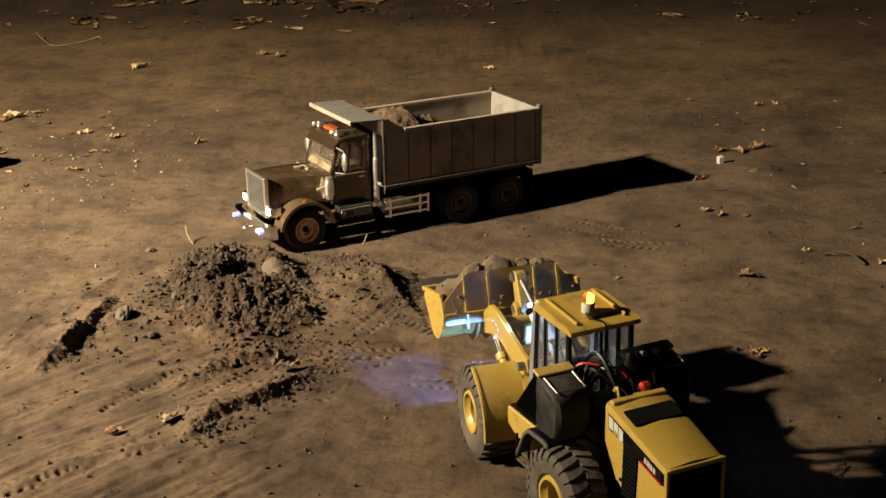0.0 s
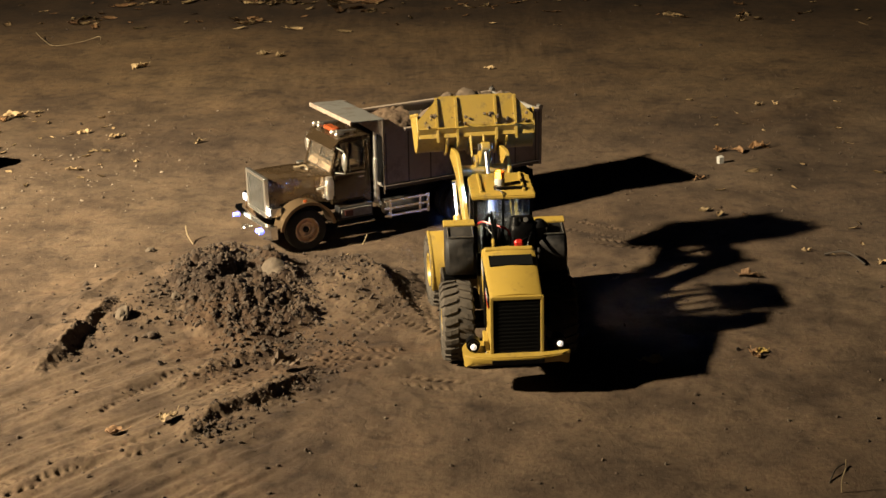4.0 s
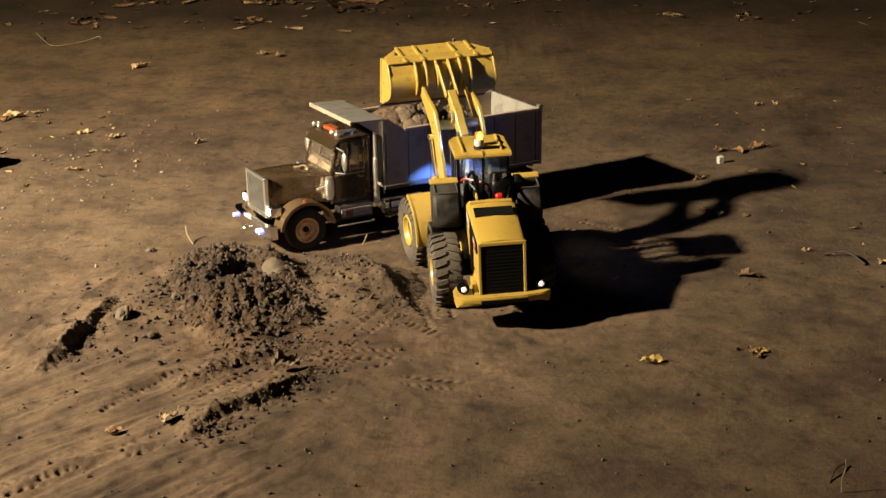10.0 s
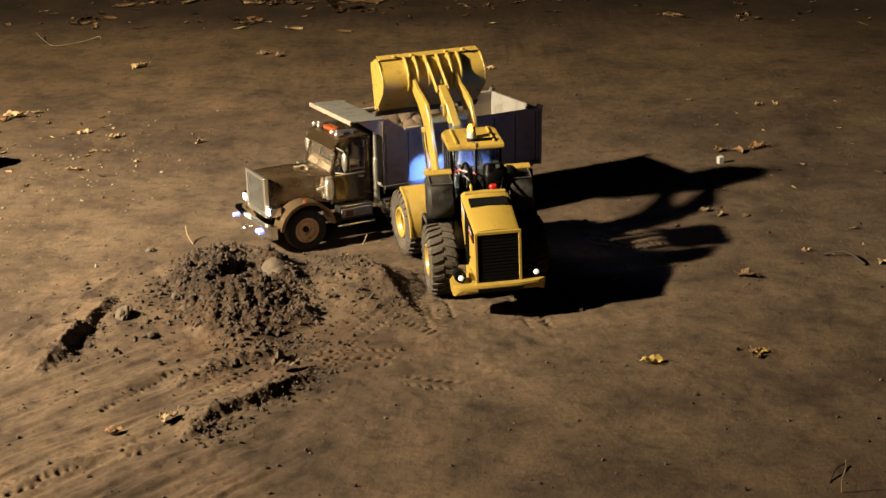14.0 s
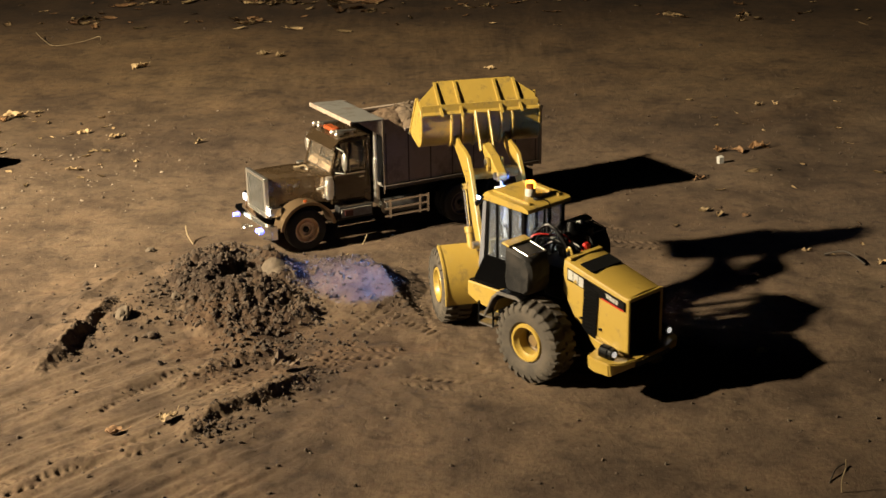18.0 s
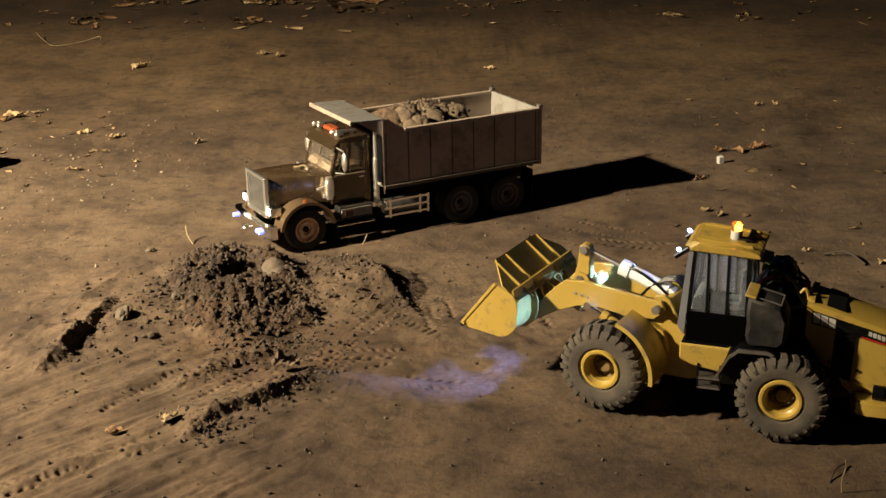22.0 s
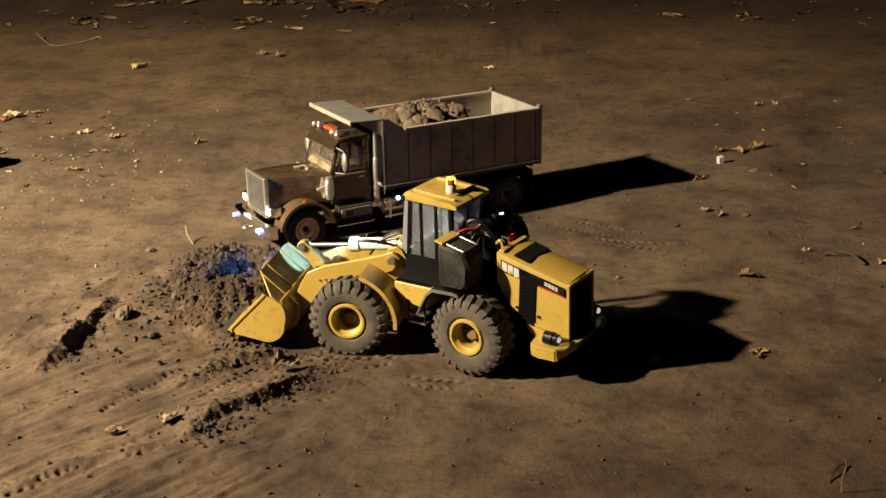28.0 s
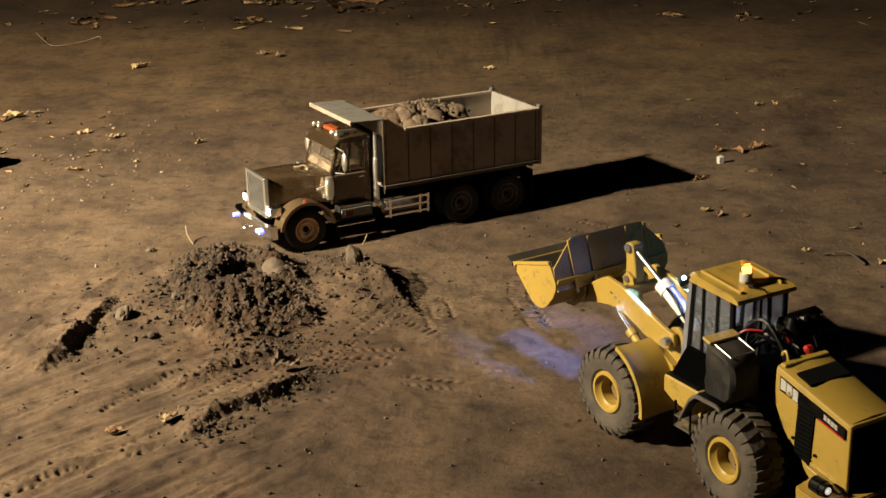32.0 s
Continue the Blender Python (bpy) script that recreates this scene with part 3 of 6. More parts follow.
def dump_truck():
    truck = tagged(new("dump_truck"), "bronze model dump truck with aluminium box, chrome trim, on soil", "truck")
    truck.matrix_basis = pose(-0.1984, 0.143, 0.0, 0, 0, 209.01)
    bm = bmesh.new()
    for s in (-1, 1):
        box(bm, -0.40, 0.165, s * 0.03 - 0.004, s * 0.03 + 0.004, 0.052, 0.072)
    for x in (-0.38, -0.28, -0.17, -0.08, 0.02, 0.15):
        box(bm, x - 0.005, x + 0.005, -0.028, 0.028, 0.056, 0.068)
    part("chassis_frame", bm, M_black, truck)
    for x in (0.1137, -0.2234, -0.3326):
        part("axle", cyl(bmesh.new(), (x, -0.07, 0.038), (x, 0.07, 0.038), 0.008), M_black, truck)
    r, z = 0.0405, 0.0365
    for s in (1, -1):
        truck_wheel(truck, 0.1137, s * 0.072, z, r, 0.024, M_brass, s)
        for x in (-0.2234, -0.3326):
            truck_wheel(truck, x, s * 0.077, z, r, 0.022, M_shaded_rim, s, True)
    # bonnet, tapering forwards
    bm = bmesh.new()
    ring = []
    for x, w, top, low in ((0.050, 0.056, 0.131, 0.075), (0.10, 0.051, 0.135, 0.085), (0.150, 0.046, 0.1365, 0.085), (0.174, 0.044, 0.1365, 0.068)):
        ring.append([bm.verts.new((x, y, zz)) for y, zz in ((w, low), (w, top - 0.008), (w - 0.004, top - 0.002), (w - 0.012, top), (0, top + 0.002), (-w + 0.012, top), (-w + 0.004, top - 0.002), (-w, top - 0.008), (-w, low))])
    for a, b in zip(ring, ring[1:]):
        for k in range(8):
            bm.faces.new((a[k], a[k + 1], b[k + 1], b[k]))
    bm.faces.new(ring[0])
    bm.faces.new(ring[-1][::-1])
    for a, b in zip(ring, ring[1:]):
        bm.faces.new((a[8], a[0], b[0], b[8]))
    bmesh.ops.recalc_face_normals(bm, faces=bm.faces)
    bonnet = part("bonnet", bm, M_copper, truck, "bronze metallic bonnet", True)
    # a curled dry leaf that lies on the bonnet
    part("hood_ornament", tube(bmesh.new(), curve([(0.075, 0.012, 0.1355), (0.08, 0.006, 0.141), (0.09, 0.0, 0.1385), (0.098, -0.006, 0.1375)], 4), 0.0022), M_twig, bonnet, "curl of dry leaf on the bonnet")
    for s in (1, -1):
        part("bonnet_latch", box(bmesh.new(), 0.060, 0.066, s * 0.0555 - 0.002, s * 0.0555 + 0.002, 0.085, 0.093), M_bright, bonnet)
    # radiator
    bm = bmesh.new()
    for y0, y1, z0, z1 in ((-0.047, -0.041, 0.064, 0.139), (0.041, 0.047, 0.064, 0.139), (-0.047, 0.047, 0.133, 0.1395), (-0.047, 0.047, 0.061, 0.067)):
        box(bm, 0.1735, 0.182, y0, y1, z0, z1, 0.0012)
    grille = part("radiator_surround", bm, M_bright, truck, "chrome radiator surround")
    part("radiator_mesh", box(bmesh.new(), 0.1745, 0.1775, -0.0415, 0.0415, 0.0665, 0.1335), M_guard, grille, "dusty grey radiator core")
    for k in range(15):
        y = -0.0378 + k * 0.0054
        part("bar", box(bmesh.new(), 0.1770, 0.1783, y - 0.0005, y + 0.0005, 0.0665, 0.1335), M_tank, grille)
    # bumper with lamps
    bm = bmesh.new()
    prof = [(0.176, -0.088), (0.190, -0.088), (0.200, -0.07), (0.203, -0.03), (0.203, 0.03), (0.200, 0.07), (0.190, 0.088), (0.176, 0.088), (0.188, 0.06), (0.188, -0.06)]
    lo = [bm.verts.new((x, y, 0.030)) for x, y in prof]
    hi = [bm.verts.new((x, y, 0.056)) for x, y in prof]
    bm.faces.new(lo[::-1]), bm.faces.new(hi)
    for k in range(len(prof)):
        bm.faces.new((lo[k], lo[(k + 1) % len(prof)], hi[(k + 1) % len(prof)], hi[k]))
    bmesh.ops.recalc_face_normals(bm, faces=bm.faces)
    bumper = part("bumper", bm, M_chrome, truck, "chrome front bumper")
    for y in (0.055, 0.068, -0.062):
        part("fog_lamp", cyl(bmesh.new(), (0.199, y, 0.0435), (0.2065, y, 0.0435), 0.0045, 14), M_blue, bumper, "glowing blue fog lamp")
    part("tow_ring", tube(bmesh.new(), curve([(0.203, 0.008, 0.038), (0.211, 0.004, 0.036), (0.211, -0.004, 0.036), (0.203, -0.008, 0.038)], 5), 0.0015), M_chrome, bumper)
    for s in (1, -1):
        bm = box(bmesh.new(), 0.158, 0.180, s * 0.059 - 0.011, s * 0.059 + 0.011, 0.068, 0.087, 0.002)
        head = part("headlamp", bm, M_chrome, truck, "square chrome headlamp")
        part("lens", box(bmesh.new(), 0.180, 0.183, s * 0.059 - 0.008, s * 0.059 + 0.008, 0.0705, 0.0845, 0.001), M_head, head)
        bm = arc_plate(bmesh.new(), 0.1137, 0.0365, 0.056, 8, 172, s * 0.071 - 0.019, s * 0.071 + 0.019, 0.004, 16)
        fender = part("front_fender", bm, M_bronze, truck, "bronze wheel arch", True)
        part("fender_lip", arc_plate(bmesh.new(), 0.1137, 0.0365, 0.0575, 8, 172, s * 0.091 - 0.0015, s * 0.091 + 0.0015, 0.006, 16), M_bronze, fender)
        part("marker_lamp", cyl(bmesh.new(), (0.115, s * 0.082, 0.0925), (0.115, s * 0.082, 0.0965), 0.0035, 10), M_orange, fender)
    # cab
    roof_z, hw = 0.192, 0.060
    bm = bmesh.new()
    prism(bm, [(0.050, 0.070), (0.050, 0.131), (-0.036, 0.131), (-0.036, 0.066), (0.0, 0.066)], -hw, hw, 0.002)
    cab = part("cab", bm, M_cab, truck, "bronze metallic cab")
    bm = bmesh.new()
    for s in (1, -1):
        y0, y1 = s * hw - 0.0035, s * hw + 0.0035
        prism(bm, [(0.050, 0.131), (0.044, 0.131), (0.026, roof_z), (0.032, roof_z)], y0 - s * 0.0035, y1 - s * 0.0035)
        prism(bm, [(-0.036, 0.131), (-0.024, 0.131), (-0.024, roof_z), (-0.036, roof_z)], y0 - s * 0.0035, y1 - s * 0.0035)
        prism(bm, [(0.012, 0.131), (0.009, 0.131), (0.009, roof_z), (0.012, roof_z)], y0 - s * 0.0035, y1 - s * 0.0035)
    prism(bm, [(-0.036, 0.131), (-0.032, 0.131), (-0.032, roof_z), (-0.036, roof_z)], -hw, hw)
    part("pillar_frame", bm, M_cab, cab)
    part("back_lining", box(bmesh.new(), -0.0315, -0.0305, -0.056, 0.056, 0.1315, 0.188), M_tan, cab)
    bm = prism(bmesh.new(), [(0.037, 0.189), (0.034, 0.196), (0.02, 0.2005), (-0.028, 0.2015), (-0.037, 0.198), (-0.037, 0.189)], -hw - 0.002, hw + 0.002, 0.002)
    roof = part("cab_roof", bm, M_cab, truck, "bronze cab roof")
    for y in (-0.052, -0.03, 0.03, 0.052):
        bm = cyl(bmesh.new(), (0.016, y, 0.2050), (0.030, y, 0.2050), 0.0026, 12, 0.0046)
        bmesh.ops.create_uvsphere(bm, u_segments=12, v_segments=8, radius=0.0047, matrix=Matrix.Translation((0.030, y, 0.2050)))
        part("cab_marker_lamp", bm, M_bright, roof, "small chrome marker lamp", True)
    bm = box(bmesh.new(), 0.008, 0.026, -0.022, 0.022, 0.2005, 0.2095, 0.003)
    part("beacon_bar", bm, M_orange, roof, "amber beacon bar", True)
    for y in (-0.04, 0.04):
        bm = cyl(bmesh.new(), (-0.015, y, 0.2065), (0.026, y, 0.2065), 0.002, 10, 0.0055)
        box(bm, -0.01, -0.004, y - 0.002, y + 0.002, 0.2, 0.206)
        part("air_horn", bm, M_bright, roof, "chrome air horn", True)
    part("sun_visor", prism(bmesh.new(), [(0.033, 0.1895), (0.0455, 0.1785), (0.0467, 0.1795), (0.034, 0.1915)], -hw - 0.001, hw + 0.001), M_cab, cab, "dark bronze sun visor")
    part("visor_edge", box(bmesh.new(), 0.0452, 0.0472, -hw - 0.001, hw + 0.001, 0.1775, 0.1795), M_chrome, cab)
    part("windscreen", prism(bmesh.new(), [(0.0475, 0.1325), (0.0495, 0.1325), (0.0315, 0.189), (0.0295, 0.189)], -hw + 0.004, hw - 0.004), M_glass, cab)
    part("windscreen_divider", prism(bmesh.new(), [(0.0495, 0.1325), (0.0515, 0.1325), (0.0335, 0.189), (0.0315, 0.189)], -0.0015, 0.0015), M_chrome, cab)
    for s in (1, -1):
        door = part("door", box(bmesh.new(), -0.022, 0.043, s * (hw + 0.0012) - 0.0012, s * (hw + 0.0012) + 0.0012, 0.074, 0.129, 0.0006), M_cab, cab)
        part("door_handle", box(bmesh.new(), -0.018, -0.008, s * (hw + 0.004) - 0.0016, s * (hw + 0.004) + 0.0016, 0.118, 0.121), M_chrome, door)
        part("door_trim", box(bmesh.new(), -0.022, 0.043, s * (hw + 0.003) - 0.0008, s * (hw + 0.003) + 0.0008, 0.127, 0.1295), M_chrome, door)
        part("side_window", prism(bmesh.new(), [(0.042, 0.1325), (-0.023, 0.1325), (-0.023, 0.188), (0.026, 0.188)], s * (hw - 0.003) - 0.0008, s * (hw - 0.003) + 0.0008), M_glass, cab)
        # mirror on tubular arms
        bm = bmesh.new()
        bmesh.ops.create_uvsphere(bm, u_segments=14, v_segments=8, radius=1.0, matrix=pose(0.032, s * 0.085, 0.159) @ Matrix.Diagonal((0.0045, 0.0085, 0.018, 1)))
        tube(bm, [(0.036, s * 0.061, 0.182), (0.033, s * 0.085, 0.180), (0.032, s * 0.086, 0.136), (0.040, s * 0.061, 0.133)], 0.0013)
        part("mirror", bm, M_bright, cab, "chrome mirror on tube arms", True)
        # exhaust stack and air cleaner
        bm = cyl(bmesh.new(), (-0.046, s * 0.062, 0.060), (-0.046, s * 0.062, 0.150), 0.0065, 16)
        cyl(bm, (-0.046, s * 0.062, 0.150), (-0.046, s * 0.062, 0.224), 0.0048, 14)
        part("exhaust_stack", bm, M_bright, truck, "chrome exhaust stack", True)
        bm = cyl(bmesh.new(), (0.058, s * 0.068, 0.092), (0.058, s * 0.068, 0.122), 0.0095, 18)
        cyl(bm, (0.058, s * 0.068, 0.122), (0.058, s * 0.068, 0.129), 0.0075, 18)
        cyl(bm, (0.058, s * 0.068, 0.086), (0.058, s * 0.068, 0.092), 0.007, 18)
        tube(bm, [(0.060, s * 0.066, 0.112), (0.085, s * 0.078, 0.113), (0.088, s * 0.08, 0.113)], 0.0025)
        part("air_cleaner", bm, M_bright, truck, "chrome air cleaner", True)
        # tool box step
        bm = box(bmesh.new(), -0.026, 0.046, s * 0.074 - 0.011, s * 0.074 + 0.011, 0.044, 0.070, 0.0015)
        step = part("step_box", bm, M_tank, truck, "dark step box with a steel face")
        part("step_face", box(bmesh.new(), -0.022, 0.042, s * 0.0858 - 0.001, s * 0.0858 + 0.001, 0.049, 0.066, 0.0004), M_pale, step, "scuffed pale face plate")
        part("red_plate", box(bmesh.new(), 0.018, 0.035, s * 0.0872 - 0.0006, s * 0.0872 + 0.0006, 0.051, 0.063, 0.0002), M_dark_red, step, "small dark red plate")
        part("step_lid", box(bmesh.new(), -0.024, 0.044, s * 0.074 - 0.0095, s * 0.074 + 0.0095, 0.070, 0.0716, 0.0005), M_chrome, step)
        part("step_bar", cyl(bmesh.new(), (-0.028, s * 0.084, 0.034), (0.050, s * 0.084, 0.034), 0.0022, 8), M_chrome, step)
        # tank behind a rail guard
        bm = cyl(bmesh.new(), (-0.058, s * 0.066, 0.052), (-0.142, s * 0.066, 0.052), 0.0155, 18)
        tank = part("fuel_tank", bm, M_steel, truck, "dull steel fuel tank", True)
        bm = bmesh.new()
        for zz in (0.037, 0.052, 0.067):
            box(bm, -0.148, -0.050, s * 0.086 - 0.0015, s * 0.086 + 0.0015, zz - 0.002, zz + 0.002)
        for x in (-0.146, -0.128, -0.062):
            box(bm, x - 0.0025, x + 0.0025, s * 0.0865 - 0.0016, s * 0.0865 + 0.0016, 0.033, 0.071)
        part("tank_guard", bm, M_chrome, tank)
        part("side_lamp", cyl(bmesh.new(), (-0.050, s * 0.072, 0.060), (-0.044, s * 0.072, 0.060), 0.006, 12), M_bright, truck)
        part("mudflap", box(bmesh.new(), -0.386, -0.384, s * 0.075 - 0.022, s * 0.075 + 0.022, 0.018, 0.085), M_black, truck)
        part("tail_lamp", box(bmesh.new(), -0.404, -0.400, s * 0.035 - 0.006, s * 0.035 + 0.006, 0.06, 0.07), M_red, truck)
    for s in (1, -1):
        bm = box(bmesh.new(), -0.022, 0.004, s * 0.028 - 0.016, s * 0.028 + 0.016, 0.1312, 0.142, 0.003)
        box(bm, -0.029, -0.018, s * 0.028 - 0.016, s * 0.028 + 0.016, 0.140, 0.174, 0.003)
        part("seat", bm, M_tan, cab, "tan cab seat")
    part("dashboard", prism(bmesh.new(), [(0.046, 0.1312), (0.041, 0.143), (0.030, 0.146), (0.026, 0.1312)], -0.055, 0.055, 0.0015), M_tan, cab, "tan dashboard")
    wheel = lathe(bmesh.new(), [(0.012, 0.001), (0.0135, 0.0), (0.012, -0.001), (0.0108, 0.0), (0.012, 0.001)], 18)
    bmesh.ops.rotate(wheel, matrix=Matrix.Rotation(radians(55), 3, "X") @ Matrix.Rotation(0, 3, "Z"), verts=wheel.verts)
    bmesh.ops.translate(wheel, vec=(0.028, 0.026, 0.146), verts=wheel.verts)
    part("steering_wheel", wheel, M_black, cab)
    # tipping box
    w, z0, z1, x0, x1, th = 0.0935, 0.098, 0.2085, -0.047, -0.400, 0.003
    body = part("dump_box", box(bmesh.new(), x1, x0, -w, w, z0, z0 + 0.006), M_pale, truck, "open aluminium dump box, pale inside")
    for s in (1, -1):
        bm = prism(bmesh.new(), [(x0, z0), (x0, z1 + 0.024), (x0 - 0.012, z1 + 0.024), (x0 - 0.045, z1), (x1, z1), (x1, z0)], s * (w - th), s * w)
        side = part("side_wall", bm, M_alu, body)
        for k in range(8):
            x = x0 - 0.006 - k * (x0 - x1 - 0.012) / 7
            part("rib", prism(bmesh.new(), [(x - 0.0013, z0), (x + 0.0013, z0), (x + 0.0013, z1 - 0.003), (x - 0.0013, z1 - 0.003)], s * w, s * (w + 0.0004)), M_seam, side)
        part("top_rail", box(bmesh.new(), x1 - 0.001, x0 - 0.046, s * (w - 0.001) - 0.004, s * (w - 0.001) + 0.004, z1 - 0.004, z1 + 0.0022, 0.001), M_alu, side)
        part("bottom_rail", box(bmesh.new(), x1, x0, s * (w + 0.001) - 0.004, s * (w + 0.001) + 0.004, z0 - 0.003, z0 + 0.004, 0.0008), M_seam, side)
        part("front_post", box(bmesh.new(), x0 - 0.001, x0 + 0.002, s * (w + 0.001) - 0.002, s * (w + 0.001) + 0.002, z0 - 0.012, z1 + 0.0235, 0.0006), M_chrome, side)
    part("front_wall", box(bmesh.new(), x0 - 0.004, x0, -w + 0.004, w - 0.004, z0 + 0.006, z1 + 0.022), M_black, body)
    tail = part("tailgate", box(bmesh.new(), x1 - 0.004, x1, -w, w, z0 - 0.006, z1 + 0.001), M_pale, body, "pale steel tailgate")
    for y in (-0.09, -0.03, 0.03, 0.09):
        part("tailgate_rib", box(bmesh.new(), x1 - 0.009, x1 - 0.004, y - 0.004, y + 0.004, z0 - 0.006, z1), M_alu, tail)
    for s in (1, -1):
        part("hinge", cyl(bmesh.new(), (x1 - 0.004, s * (w - 0.006), z1 + 0.004), (x1 - 0.004, s * (w + 0.004), z1 + 0.004), 0.005, 10), M_steel, tail)
    canopy = part("cab_guard", prism(bmesh.new(), [(x0 - 0.004, z1 + 0.0225), (x0 + 0.066, z1 + 0.0255), (x0 + 0.066, z1 + 0.0285), (x0 - 0.004, z1 + 0.0255)], -w, w, 0.0008), M_guard, body, "grey steel cab guard plate")
    part("guard_lip", box(bmesh.new(), x0 + 0.064, x0 + 0.068, -w, w, z1 + 0.021, z1 + 0.0295, 0.001), M_alu, canopy)
    for s in (1, -1):
        part("guard_gusset", prism(bmesh.new(), [(x0, z1 + 0.0225), (x0 + 0.05, z1 + 0.0245), (x0, z1 - 0.01)], s * (w - 0.002) - 0.0015, s * (w - 0.002) + 0.0015), M_alu, canopy)
    bm = bmesh.new()
    for s in (1, -1):
        box(bm, -0.395, -0.06, s * 0.03 - 0.004, s * 0.03 + 0.004, 0.0725, 0.0975)
    for x in np.linspace(-0.385, -0.07, 9):
        box(bm, x - 0.003, x + 0.003, -w, w, 0.090, 0.0978)
    part("box_subframe", bm, M_black, body)
    return truck


truck = dump_truck()


def truck_point(x, y, z):
    return truck.matrix_basis @ Vector((x, y, z))


def soil_load():
    """The load already in the dump box, heaped towards its front."""
    xs, ys = np.linspace(-0.394, -0.054, 170), np.linspace(-0.0895, 0.0895, 90)
    gx, gy = np.meshgrid(xs, ys)
    r = np.hypot((gx + 0.125) / 0.185, (gy + 0.01) / 0.145)
    z = 0.108 + 0.121 * np.clip(1 - r, 0, 1) ** 0.5
    hole = np.hypot((gx + 0.205) / 0.06, (gy - 0.01) / 0.07)
    z = z - 0.034 * np.clip(1 - hole, 0, 1) ** 0.7 * (z > 0.12)
    z = z + 0.010 * fbm(gx, gy, 30.0, 3, 81) + 0.004 * fbm(gx, gy, 90.0, 2, 83) + 0.0035 * lumps(gx, gy, 0.013, 71, 0.8) + 0.002 * lumps(gx, gy, 0.006, 81, 0.8)
    z = np.maximum(z, 0.1055)
    n, m = len(xs), len(ys)
    co = np.stack([gx, gy, z], -1).reshape(-1, 3)
    i = (np.arange(m - 1)[:, None] * n + np.arange(n - 1)[None, :]).reshape(-1)
    me = bpy.data.meshes.new("soil_load")
    me.from_pydata(co.tolist(), [], np.stack([i, i + 1, i + n + 1, i + n], -1).tolist())
    me.materials.append(M_soil)
    me.shade_smooth()
    ob = tagged(new("soil_load", me), "heap of loose brown soil in the dump box", "soil", kind="stuff")
    ob.matrix_basis = truck.matrix_basis.copy()


soil_load()


# ---- wheel loader ----
JX = -0.0075
FRONT_X, REAR_X = 0.119 + 0.0075, -0.119 + 0.0075
WHEEL_R = 0.0628
AX, AZ, ARM = 0.0637, 0.1484, 0.2117
CRANK_U, CRANK_A, CRANK_TOP, CRANK_LOW = 0.1353, radians(18.0), 0.0434, 0.046
LINK_U, LINK_V, LINK = -0.012, 0.042, 0.055
TILT_PIN = (0.062, 0.158)
LIFT_PIN = (0.075, 0.094)
LIFT_ARM = (0.104, 0.012)


def loader_wheel(parent, side):
    r = 0.0281
    bm = lathe(bmesh.new(), [(r * 0.66, -0.006), (r * 0.70, 0.015), (r * 0.80, 0.0175), (r * 0.88, 0.0225), (r, 0.0225), (r * 1.06, 0.020), (r * 1.08, 0.014), (r * 1.06, -0.02)], 36)
    wheel = part("wheel", bm, M_yellow, parent, "yellow dished wheel rim", True)
    part("rim_disc", lathe(bmesh.new(), [(0.0006, -0.004), (r * 0.5, -0.004), (r * 0.66, -0.001), (r * 0.70, 0.003)], 28), M_rim_disc, wheel, "dusty recessed wheel disc, darkened for shade", True)
    bm = lathe(bmesh.new(), [(0.0005, 0.006), (r * 0.30, 0.006), (r * 0.36, 0.003), (r * 0.40, -0.004)], 20)
    part("hub", bm, M_rim_disc, wheel, smooth=True)
    for k in range(10):
        a = k * math.pi / 5
        part("wheel_nut", cyl(bmesh.new(), (r * 0.53 * math.cos(a), -0.005, r * 0.53 * math.sin(a)), (r * 0.53 * math.cos(a), -0.001, r * 0.53 * math.sin(a)), r * 0.045, 6), M_steel, wheel)
    R = WHEEL_R
    bm = lathe(bmesh.new(), [(r * 1.05, 0.018), (r * 1.18, 0.0225), (r * 1.5, 0.0245), (R * 0.84, 0.0238), (R * 0.925, 0.020), (R * 0.945, 0.010), (R * 0.95, 0.0), (R * 0.945, -0.010), (R * 0.925, -0.020), (R * 0.84, -0.0238), (r * 1.5, -0.0245), (r * 1.05, -0.018)], 48)
    bmesh.ops.recalc_face_normals(bm, faces=bm.faces)
    part("tyre", bm, M_tyre, wheel, "dusty black tyre with deep lugs", True)
    n = 24
    for s in (1, -1):
        for k in range(n):
            ob = new("tread_lug", LUGS[s])
            ob.parent = wheel
            ob.matrix_basis = Matrix.Rotation(-2 * math.pi * (k + (0.25 if s > 0 else -0.25)) / n, 4, "Y")
    return wheel


def lug_mesh(s):
    """One lug of the tyre's tread on the side s, at angle nought."""
    R, bm, pts = WHEEL_R, bmesh.new(), []
    for y, da, r0, r1, w in ((0.0015, 0.0, R * 0.92, R, 0.052), (0.013, 0.055, R * 0.92, R * 0.998, 0.058), (0.0215, 0.085, R * 0.88, R * 0.975, 0.064), (0.0252, 0.09, R * 0.78, R * 0.86, 0.05)):
        for rr in (r0, r1):
            for e in (-1, 1):
                a = da + e * w
                pts.append(bm.verts.new((rr * math.cos(a), s * y, rr * math.sin(a))))
    for j in range(3):
        p, q = pts[4 * j:4 * j + 4], pts[4 * j + 4:4 * j + 8]
        for f in ((p[2], p[3], q[3], q[2]), (p[0], p[2], q[2], q[0]), (p[3], p[1], q[1], q[3]), (p[1], p[0], q[0], q[1])):
            bm.faces.new(f)
    bm.faces.new((pts[0], pts[1], pts[3], pts[2]))
    bm.faces.new((pts[12], pts[14], pts[15], pts[13]))
    bmesh.ops.recalc_face_normals(bm, faces=bm.faces)
    me = bpy.data.meshes.new("tread_lug")
    bm.to_mesh(me)
    bm.free()
    me.materials.append(M_tyre)
    return me


